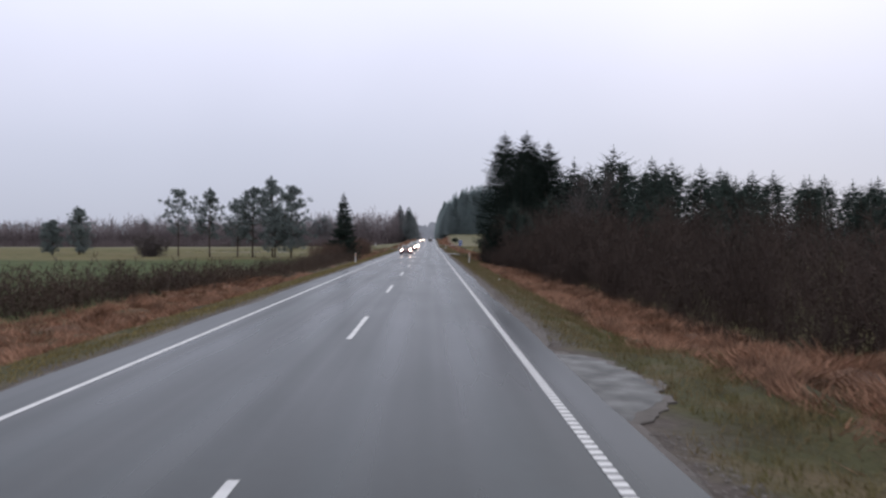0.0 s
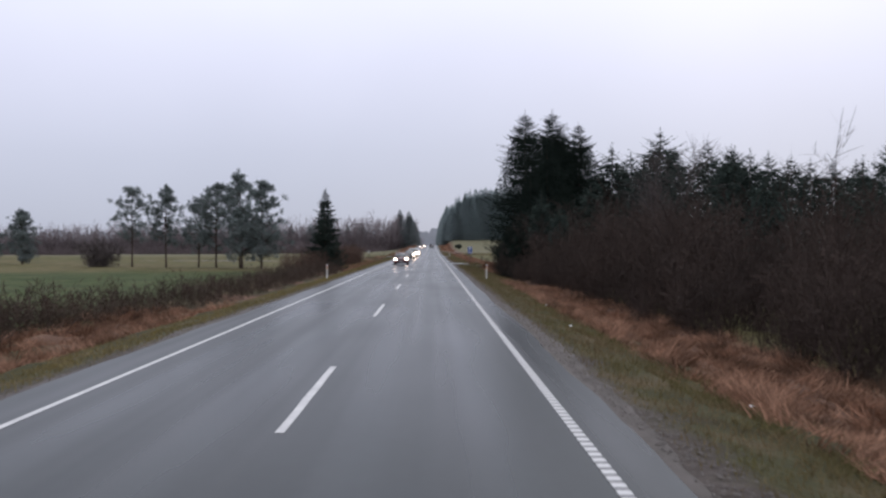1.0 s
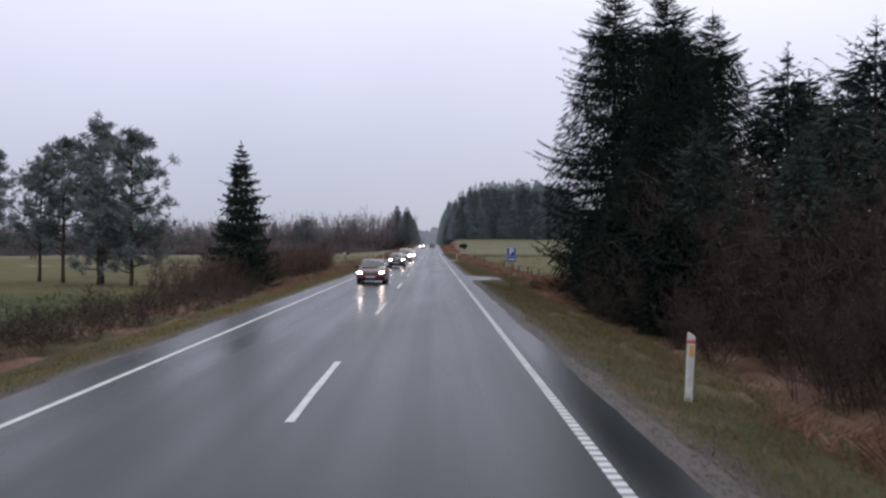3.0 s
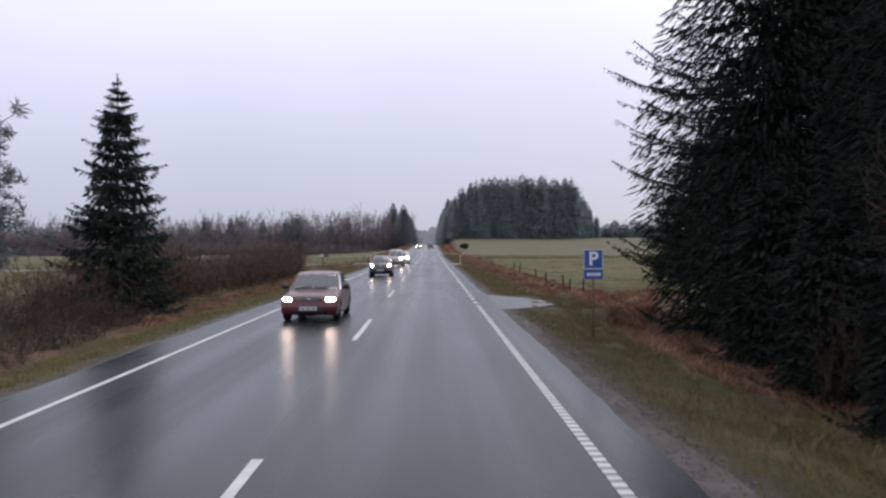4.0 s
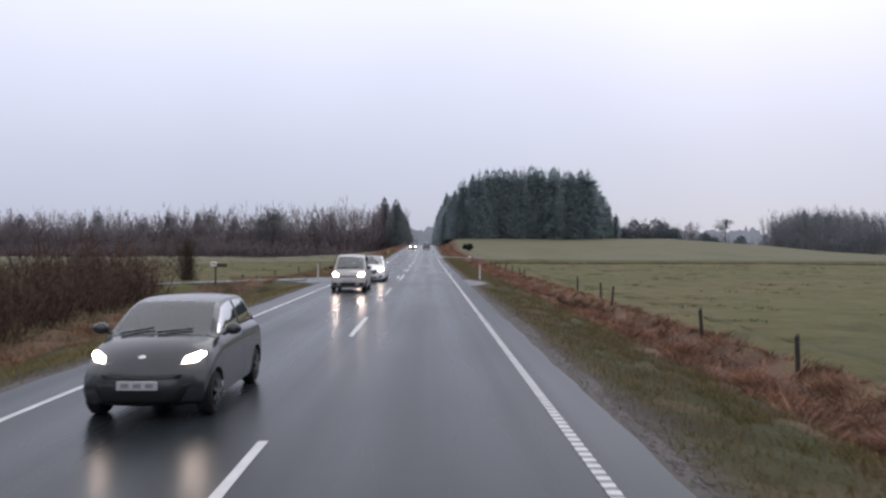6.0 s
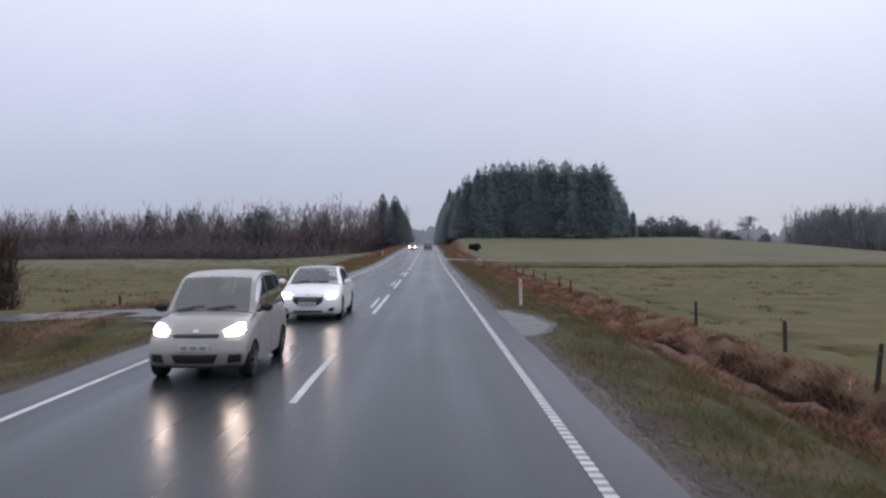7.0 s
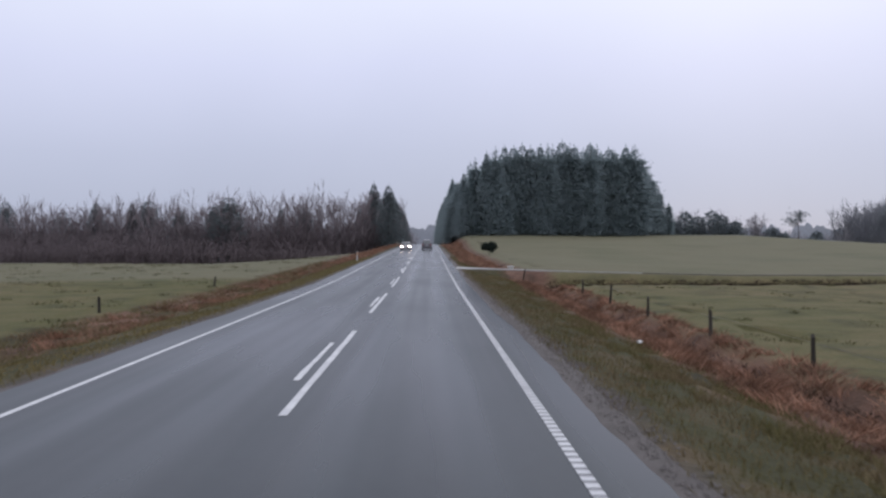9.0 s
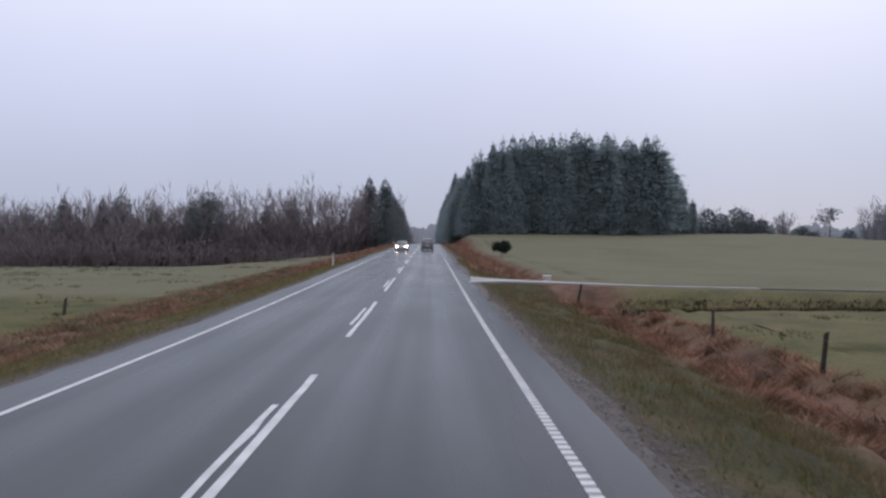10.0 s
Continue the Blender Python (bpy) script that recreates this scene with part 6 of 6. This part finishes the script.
    if intake:
        part("bumper_intake", sh.patch("bumper_intake", [(s, q) for s, q in intake] + [(s, -q) for s, q in intake[::-1]], DARK, 0.005), t, "black lower intake")
    nose = sh.top(np.linspace(0, 4, 60), 0.0)
    ny_ = lambda z: float(np.interp(z, nose[:, 2], nose[:, 1]))
    py = ny_(plate_z) - 0.030
    bm = bmesh.new()
    box(bm, (0, py, plate_z), (0.50, 0.014, 0.11), 0.004, 1)
    pl = part("number_plate", bm_mesh("number_plate", bm, PLATE), t, "white plate with pale bars")
    for i in range(3):
        bm = bmesh.new()
        box(bm, (-0.15 + 0.15 * i, py - 0.008, plate_z), (0.10, 0.004, 0.055))
        part("plate_bar", bm_mesh("plate_bar", bm, INK), pl)
    part("badge", sh.patch("badge", [(badge - 0.14, 0), (badge - 0.1, 0.05), (badge, 0.07), (badge + 0.1, 0.05), (badge + 0.14, 0), (badge + 0.1, -0.05), (badge, -0.07), (badge - 0.1, -0.05)], CHROME, 0.008, 0.008), t)
    for sx in (-0.75, -0.02):
        a, b = sh.top(7.05, sx)[0], sh.top(7.32, sx + 0.62)[0]
        bm = bmesh.new()
        cyl(bm, a + (0, -0.02, 0.02), b + (0, -0.02, 0.02), 0.014, 0.010, 6)
        part("wiper", bm_mesh("wiper", bm, DARK), t)
    # cabin: dash, seats and headrests behind the glass
    c7, c9, c13 = sh.rows[7], sh.rows[9], sh.rows[13]
    bm = bmesh.new()
    zb = min(c7[1], c13[1])
    box(bm, (0, (c7[0] + c13[0]) / 2 - L / 2 + 0.10, zb - 0.10), (W * 0.80, c13[0] - c7[0] - 0.15, 0.05), 0.01)
    box(bm, (0, c7[0] + 0.38 - L / 2, zb - 0.05), (W * 0.74, 0.40, 0.10), 0.04, 3)
    for sx in (-1, 1):
        ysx = c9[0] + 0.18 - L / 2
        box(bm, (sx * w * 0.42, ysx, zb + 0.06), (w * 0.52, 0.15, 0.40), 0.06, 3)
        box(bm, (sx * w * 0.42, ysx + 0.02, zb + 0.30), (w * 0.28, 0.10, 0.14), 0.04, 3)
        box(bm, (sx * w * 0.42, ysx + 0.85, zb + 0.05), (w * 0.6, 0.14, 0.26), 0.06, 3)
    part("cabin", bm_mesh("cabin", bm, CABIN), t, "dark seats behind the glass")
    if visors:
        for sx in (-1, 1):
            p = sh.top(8.72, sx * 0.40)[0]
            bm = bmesh.new()
            box(bm, (0, 0, 0), (w * 0.40, 0.03, 0.12), 0.012)
            ob = part("sun_visor", bm_mesh("sun_visor", bm, SIGN_WHITE), t, "pale folded sun visor")
            ob.matrix_basis = pose(p[0], p[1] + 0.09, p[2] - 0.05, 40)
    p = sh.top(8.75, 0.0)[0]
    bm = bmesh.new()
    box(bm, (0, p[1] + 0.12, p[2] - 0.06), (0.24, 0.03, 0.07), 0.015)
    part("inside_mirror", bm_mesh("inside_mirror", bm, DARK), t)
    bm = bmesh.new()
    box(bm, (0, 0, 0.42), (W - 0.52, L - 0.7, 0.46), 0.05, 2)
    box(bm, (0, sh.rows[1, 0] + 0.32 - L / 2, 0.30), (W * 0.80, 0.10, 0.20), 0.02, 1)
    part("underbody", bm_mesh("underbody", bm, DARK), t, "dark underside")
    bm = bmesh.new()
    box(bm, (0, sh.top(14.2, 0.0)[0][1] + 0.012, 0.70), (0.50, 0.02, 0.11), 0.004, 1)
    part("rear_plate", bm_mesh("rear_plate", bm, PLATE), t)
    for c in axles:
        for sgn in (1, -1):
            wh = thing("wheel", "", "")
            for key in ("label", "category"):
                if key in wh:
                    del wh[key]
            wh.parent = t
            wh.location = (sgn * (w - 0.115), c - L / 2, wheel_r)
            bm = bmesh.new()
            cyl(bm, (-0.10, 0, 0), (0.10, 0, 0), wheel_r, wheel_r, 30)
            es = [e for e in bm.edges if abs(e.verts[0].co.x - e.verts[1].co.x) < 1e-5]
            bmesh.ops.bevel(bm, geom=es, offset=0.025, segments=2, affect="EDGES")
            part("tyre", bm_mesh("tyre", bm, RUBBER), wh)
            bm = bmesh.new()
            cyl(bm, (sgn * 0.080, 0, 0), (sgn * 0.100, 0, 0), wheel_r * 0.68, wheel_r * 0.66, 28)
            cyl(bm, (sgn * 0.098, 0, 0), (sgn * 0.116, 0, 0), wheel_r * 0.16, wheel_r * 0.13, 14)
            part("rim", bm_mesh("rim", bm, DARK), wh, "dark wheel well of the rim")
            bm = bmesh.new()
            star = []
            for i in range(7):
                a = 2 * math.pi * i / 7
                star += [(wheel_r * k, a + o) for k, o in ((0.20, -0.26), (0.64, -0.15), (0.64, 0.15), (0.20, 0.26))]
            vs = [bm.verts.new((sgn * 0.106, k * math.cos(a), k * math.sin(a))) for k, a in star]
            ex = bmesh.ops.extrude_face_region(bm, geom=[bm.faces.new(vs)])
            for e in ex["geom"]:
                if isinstance(e, bmesh.types.BMVert):
                    e.co.x += sgn * 0.012
            part("spokes", bm_mesh("spokes", bm, RIM), wh)
    return t


def oval(c, s, seg=14, rings=8):
    bm = bmesh.new()
    bmesh.ops.create_uvsphere(bm, u_segments=seg, v_segments=rings, radius=1.0, matrix=Matrix.Translation(c) @ Matrix.Diagonal((*s, 1)))
    return bm


# down the middle of each car: along, height, half width, bow, crown
HATCH = [(0.10, 0.20, 0.86, 0.11, 0), (0.02, 0.27, 0.92, 0.13, 0), (0.00, 0.42, 0.95, 0.14, 0), (0.03, 0.56, 0.95, 0.15, 0), (0.08, 0.70, 0.94, 0.16, 0.01), (0.25, 0.77, 0.93, 0.14, 0.03),
         (0.70, 0.85, 0.91, 0.12, 0.04), (1.10, 0.91, 0.89, 0.13, 0.04), (1.46, 1.13, 0.82, 0.12, 0.03), (1.80, 1.33, 0.745, 0.10, 0.02), (2.40, 1.40, 0.73, 0.02, 0.03), (3.10, 1.385, 0.71, 0, 0.03),
         (3.60, 1.30, 0.69, -0.03, 0.03), (3.92, 0.95, 0.84, -0.05, 0.02), (4.06, 0.82, 0.90, -0.06, 0), (4.08, 0.45, 0.92, -0.08, 0), (4.02, 0.24, 0.88, -0.08, 0)]
CITY = [(0.12, 0.19, 0.80, 0.18, 0), (0.03, 0.26, 0.90, 0.20, 0), (0.00, 0.42, 0.93, 0.22, 0), (0.03, 0.58, 0.93, 0.24, 0), (0.10, 0.74, 0.92, 0.28, 0.02), (0.26, 0.88, 0.90, 0.24, 0.05),
        (0.48, 0.97, 0.88, 0.18, 0.06), (0.72, 1.02, 0.87, 0.14, 0.05), (1.08, 1.24, 0.80, 0.13, 0.03), (1.45, 1.41, 0.72, 0.10, 0.03), (2.00, 1.47, 0.70, 0.01, 0.04), (2.70, 1.45, 0.68, 0, 0.04),
        (3.15, 1.37, 0.66, -0.04, 0.03), (3.36, 1.02, 0.80, -0.08, 0.02), (3.43, 0.85, 0.88, -0.10, 0), (3.44, 0.45, 0.90, -0.12, 0), (3.38, 0.22, 0.86, -0.12, 0)]
VAN = [(0.12, 0.21, 0.80, 0.16, 0), (0.03, 0.27, 0.90, 0.18, 0), (0.00, 0.42, 0.93, 0.20, 0), (0.03, 0.60, 0.93, 0.22, 0), (0.10, 0.78, 0.92, 0.26, 0.02), (0.30, 0.94, 0.90, 0.22, 0.04),
       (0.55, 1.03, 0.89, 0.16, 0.05), (0.82, 1.09, 0.88, 0.14, 0.05), (1.15, 1.40, 0.83, 0.13, 0.03), (1.48, 1.65, 0.78, 0.11, 0.03), (2.20, 1.75, 0.765, 0.02, 0.04), (3.10, 1.74, 0.75, 0, 0.04),
       (3.65, 1.66, 0.73, -0.05, 0.03), (3.80, 1.08, 0.86, -0.08, 0.02), (3.85, 0.90, 0.90, -0.10, 0), (3.86, 0.50, 0.90, -0.12, 0), (3.80, 0.25, 0.86, -0.12, 0)]
ESTATE = [(0.15, 0.18, 0.80, 0.22, 0), (0.04, 0.25, 0.86, 0.26, 0), (0.00, 0.41, 0.90, 0.29, 0), (0.02, 0.60, 0.91, 0.32, 0), (0.09, 0.76, 0.91, 0.36, 0.02), (0.32, 0.87, 0.90, 0.29, 0.05),
          (0.75, 0.98, 0.90, 0.18, 0.06), (1.18, 1.06, 0.88, 0.14, 0.05), (1.64, 1.31, 0.80, 0.13, 0.03), (2.08, 1.51, 0.70, 0.10, 0.03), (2.80, 1.56, 0.69, 0.01, 0.04), (3.70, 1.53, 0.67, 0, 0.04),
          (4.42, 1.44, 0.64, -0.05, 0.03), (4.68, 1.08, 0.80, -0.10, 0.02), (4.80, 0.86, 0.88, -0.15, 0), (4.81, 0.46, 0.88, -0.20, 0), (4.74, 0.22, 0.84, -0.20, 0)]

car("red_car", CAR_RED, HATCH, 1.69, (-1.72, 112.1), "dark red compact hatchback with headlights on, on wet asphalt", (0.78, 3.28), 0.29, doors=(1.18, 2.25, 3.05), pillars=((-1, 1.28), (2.20, 2.32), (3.35, 5)),
    lamp=((3.25, 0.60), (3.25, 0.86), (3.40, 0.95), (3.80, 0.96), (4.02, 0.88), (4.02, 0.62)), grille=((3.35, 0.50), (3.95, 0.50)), intake=((0.7, 0.62), (1.6, 0.66)), plate_z=0.40, badge=3.75, mirror=DARK)
car("black_car", CAR_BLACK, CITY, 1.63, (-1.72, 143.8), "small charcoal city car with round headlights on", (0.62, 2.95), 0.28, doors=(0.85, 2.10), pillars=((-1, 0.98), (2.05, 2.17), (2.95, 5)),
    lamp=((3.80, 0.62), (3.90, 0.84), (4.50, 0.97), (4.90, 0.96), (4.85, 0.86), (4.30, 0.66)), grille=((2.70, 0.62), (3.05, 0.66)), intake=((0.7, 0.62), (2.35, 0.80)), plate_z=0.47, badge=4.35, bars=1)
car("silver_minivan", CAR_SILVER, VAN, 1.69, (-1.88, 170.6), "tall silver-beige minivan with headlights on", (0.66, 3.16), 0.29, doors=(1.02, 2.05, 2.95), pillars=((-1, 1.20), (2.00, 2.13), (2.93, 3.03), (3.55, 5)),
    lamp=((3.65, 0.60), (3.70, 0.88), (4.25, 0.98), (5.00, 0.95), (4.90, 0.80), (4.15, 0.55)), grille=((3.55, 0.46), (3.90, 0.50)), intake=((1.25, 0.40), (2.15, 0.48)), strip_trim=((1.2, 0.66), (1.3, 0.93), (2.1, 0.93), (2.1, 0.68)),
    plate_z=0.55, badge=4.15, mirror=DARK, rails=True, bars=1)
car("white_car", CAR_WHITE, ESTATE, 1.87, (-1.62, 180.6), "white estate car with a dark glass roof and headlights on", (0.98, 3.80), 0.33, doors=(1.42, 2.45, 3.45), pillars=((-1, 1.55), (2.40, 2.50), (3.42, 3.52), (4.30, 6)),
    lamp=((3.30, 0.62), (3.38, 0.84), (3.95, 0.97), (4.65, 0.97), (4.55, 0.80), (3.95, 0.58)), grille=((2.30, 0.34), (2.75, 0.50), (3.62, 0.53)), intake=((1.05, 0.52), (1.45, 0.50)), strip_trim=((1.2, 0.70), (1.3, 0.88), (1.9, 0.92), (1.8, 0.74)),
    plate_z=0.50, badge=4.10, roof=ROOF_GLASS, visors=True)
car("pale_car", CAR_SILVER, HATCH, 1.74, (-1.75, 330.0), "pale car far off with its headlights on", (0.78, 3.28), 0.30, doors=(1.18, 2.25, 3.05), pillars=((-1, 1.28), (2.20, 2.32), (3.35, 5)),
    lamp=((3.25, 0.60), (3.25, 0.86), (3.40, 0.95), (3.80, 0.96), (4.02, 0.88), (4.02, 0.62)), grille=((3.35, 0.50), (3.95, 0.50)), intake=((0.7, 0.62), (1.6, 0.66)), plate_z=0.40, badge=3.75)
car("grey_car", CAR_GREY, VAN, 1.75, (1.75, 334.0), "dark grey tall hatchback seen from behind", (0.66, 3.16), 0.30, doors=(1.02, 2.05, 2.95), pillars=((-1, 1.20), (2.00, 2.13), (2.93, 3.03), (3.55, 5)),
    lamp=((3.75, 0.62), (3.80, 0.88), (4.30, 0.97), (4.95, 0.93), (4.80, 0.80), (4.15, 0.58)), grille=((3.55, 0.46), (3.90, 0.50)), intake=((1.25, 0.40), (2.15, 0.48)), plate_z=0.55, badge=4.15, away=True, lit=False)

# ---- grass, bracken and tussocks ----
def tufts(name, count, xs, ys, height, width, mat, label, seed, lean=0.35, keep=None, spread=0.0, per=1, comb=False):
    """Uncountable blades on the ground: three-cornered, bent at random."""
    g = np.random.default_rng(seed)
    x = g.uniform(*xs, count)
    y = g.uniform(*ys, count)
    if keep is not None:
        k = keep(x, y, g)
        x, y = x[k], y[k]
    if per > 1:
        x, y = np.repeat(x, per) + g.normal(0, spread, len(x) * per), np.repeat(y, per) + g.normal(0, spread, len(y) * per)
    m = len(x)
    z = ground_z(x, y) - 0.03
    h = height * g.uniform(0.45, 1.25, m)
    a = g.uniform(0, 2 * np.pi, m)
    w = width * g.uniform(0.6, 1.4, m)
    bx, by = g.normal(0, lean, m) * h, g.normal(0, lean, m) * h
    if comb:
        # matted growth: neighbours lie the same way, in heaps
        lay = 2.2 * np.sin(x * 1.9 + 0.7 * np.sin(y * 1.1)) + 1.8 * np.sin(y * 1.5 + x * 0.6)
        heap = 0.75 + 0.45 * np.sin(x * 2.7 + y * 1.2) * np.sin(y * 2.3 - x)
        h = h * heap
        bx, by = bx * 0.5 + np.cos(lay) * h * lean, by * 0.5 + np.sin(lay) * h * lean
    p = np.stack([x, y, z], 1)
    s = np.stack([np.cos(a) * w, np.sin(a) * w, 0 * w], 1)
    tip = p + np.stack([bx, by, h], 1)
    v = np.stack([p - s, p + s, tip], 1).reshape(-1, 3)
    return tagged(new(name, np_mesh(name, v, np.arange(3 * m).reshape(m, 3), mat)), label, "grass", kind="stuff")


def off_paving(x, y, g):
    ok = np.ones(len(x), bool)
    for side, y0, y1 in PADS:
        reach = {10.4: 5.2, 117.2: 6.4, 177.4: 5.6, 179.5: 7.4}[y0]
        ok &= ~((x * side > 0) & (y > y0 - 0.6) & (y < y1 + 0.6) & (np.abs(x) < reach))
    ok &= ~((x > 0) & (np.abs(y - track_y(x)) < 1.7 + 3.4 * np.exp(-(np.abs(x) - 4.1) / 1.3)))
    ok &= ~((x < -5) & (y > 181.6) & (y < 185.9))
    return ok


def clumpy(freq, cut):
    def keep(x, y, g):
        n = np.sin(x * freq * 1.7 + 1.1) * np.sin(y * freq + 0.4 * np.sin(x * freq * 2.3)) + 0.6 * np.sin(y * freq * 2.7 + x * freq * 1.3)
        return off_paving(x, y, g) & (n + g.normal(0, 0.5, len(x)) > cut)
    return keep


def thin_edge(x, y, g):
    """Grass that thins out towards the grit."""
    return off_paving(x, y, g) & (g.uniform(0, 1, len(x)) < np.clip((np.abs(x) - 4.40) / 0.75, 0.03, 1) ** 1.2)


def past_pit(keep):
    return lambda x, y, g: keep(x, y, g) & ~((np.abs(y - 177.5) < 5.6) & (x > 8.5) & (x < 10.9))


VG = "short damp winter grass on the road verge"
tufts("verge_grass_right", 225000, (4.42, 8.3), (2, 300), 0.135, 0.011, GRASS, VG, 1, keep=thin_edge)
tufts("verge_grass_left", 135000, (-7.9, -4.5), (4, 300), 0.13, 0.011, DRY_GRASS, "yellowed damp winter grass on the road verge", 2, keep=thin_edge)
tufts("verge_rough_right", 45000, (6.6, 8.7), (110, 262), 0.19, 0.013, GRASS, "rough dull grass on the slope of the verge", 23, lean=0.6, keep=off_paving)
tufts("verge_rough_near", 12000, (6.0, 7.0), (3, 80), 0.17, 0.012, GRASS, "rough dull grass on the slope of the verge", 24, lean=0.6, keep=off_paving)
BR = "matted reddish dead bracken and grass in the ditch"
tufts("ditch_bottom", 16000, (9.8, 10.9), (124, 258), 0.22, 0.020, DITCH, "wet growth in the bottom of the ditch, darkened for its shade", 20, lean=0.7, keep=clumpy(0.5, -0.9))
tufts("bracken_sign", 1500, (7.8, 10.4), (104, 122), 0.40, 0.020, STRAW, BR, 21, lean=1.0, keep=clumpy(1.3, -0.4), per=9, spread=0.14, comb=True)
tufts("bracken_back", 5000, (10.8, 12.0), (124, 258), 0.30, 0.020, STRAW, BR, 22, lean=1.0, keep=past_pit(clumpy(0.9, -0.3)), per=8, spread=0.14, comb=True)
tufts("bracken_far", 10000, (8.3, 9.9), (124, 262), 0.36, 0.020, STRAW, BR, 13, lean=1.0, keep=past_pit(clumpy(1.3, -0.8)), per=9, spread=0.14, comb=True)
tufts("bracken_right", 15000, (6.8, 11.4), (2, 80), 0.38, 0.020, STRAW, BR, 3, lean=1.0, keep=clumpy(1.3, -0.5), per=9, spread=0.14, comb=True)
tufts("bracken_edge", 16000, (6.8, 9.4), (76, 116), 0.20, 0.012, GRASS, "long dull grass under the spruce boughs", 14, lean=0.7, keep=clumpy(1.3, -0.6))
tufts("bracken_strip", 9000, (-12.6, -7.2), (4, 60), 0.40, 0.020, STRAW, BR, 15, lean=1.0, keep=clumpy(1.2, -0.2), per=9, spread=0.14, comb=True)
tufts("bracken_left", 9000, (-10.6, -7.6), (118, 300), 0.34, 0.020, STRAW, BR, 4, lean=1.0, keep=clumpy(0.42, 0.25), per=9, spread=0.14, comb=True)
tufts("bracken_heap", 3500, (11.0, 17.0), (126, 141), 0.36, 0.020, STRAW, BR, 19, lean=1.0, keep=clumpy(0.8, 0.0), per=9, spread=0.14, comb=True)
# in DITCH colour, so the shade of the track's ditch is painted on
tufts("bracken_track", 9000, (9, 110), (258.4, 262.2), 0.20, 0.02, DITCH, BR, 6, lean=0.7, per=6, spread=0.10)
tufts("rough_grass_left", 60000, (-11.5, -7.2), (126, 300), 0.22, 0.014, GRASS, "rough dull grass along the ditch", 17, lean=0.6, keep=off_paving)
tufts("bracken_bank_right", 4500, (5.6, 10.5), (276, 430), 0.50, 0.035, STRAW, BR, 25, lean=0.8, keep=clumpy(0.5, -0.4), per=6, spread=0.2, comb=True)
tufts("bracken_bank_left", 4500, (-10.0, -5.8), (296, 430), 0.60, 0.035, STRAW, BR, 26, lean=0.8, keep=clumpy(0.5, -0.5), per=6, spread=0.2, comb=True)
PT = "dull grass tussocks on the pasture"
tufts("pasture_right", 5000, (11.2, 60), (124, 262), 0.15, 0.026, TUSSOCK, PT, 7, lean=0.8, keep=clumpy(0.31, 0.85), per=14, spread=0.20)
tufts("pasture_left", 6500, (-60, -11), (188, 330), 0.17, 0.028, TUSSOCK, PT, 8, lean=0.8, keep=clumpy(0.33, 0.7), per=12, spread=0.20)
tufts("pit_growth", 26000, (9.3, 11.3), (172.6, 183.0), 0.16, 0.009, DITCH, "wet growth in the pit before the field entrance, darkened for its shade", 27, lean=0.7)
tufts("ditch_growth", 16000, (9.2, 60), (259.6, 261.7), 0.11, 0.04, DITCH, "wet growth in the ditch beside the farm track, darkened for its shade", 16, lean=0.6)


def grit(name, count, xs, ys, seed):
    """Loose small stones spilled from the asphalt edge into the grass."""
    g = np.random.default_rng(seed)
    x = xs[0] + (xs[1] - xs[0]) * g.beta(1.3, 2.4, count)
    y = g.uniform(*ys, count)
    k = off_paving(x, y, g)
    x, y = x[k], y[k]
    count = len(x)
    size = g.uniform(0.010, 0.028, count)[:, None, None]
    corner = np.array([[1, 0, 0], [0, 1, 0], [-1, 0, 0], [0, -1, 0], [0, 0, 0.7]], float)
    v = corner * size * g.uniform(0.6, 1.4, (count, 5, 1)) + np.stack([x, y, ground_z(x, y) + 0.022], 1)[:, None, :]
    face = np.array([[0, 1, 4], [1, 2, 4], [2, 3, 4], [3, 0, 4]])
    f = (np.arange(count) * 5)[:, None, None] + face
    tagged(new(name, np_mesh(name, v.reshape(-1, 3), f.reshape(-1, 3), PEBBLE)), "mauve-grey grit stones strewn along the asphalt edge", "grit", kind="stuff")


grit("edge_grit_right", 18000, (4.25, 5.0), (4, 250), 41)
grit("edge_grit_left", 9000, (-4.5, -5.1), (8, 250), 42)
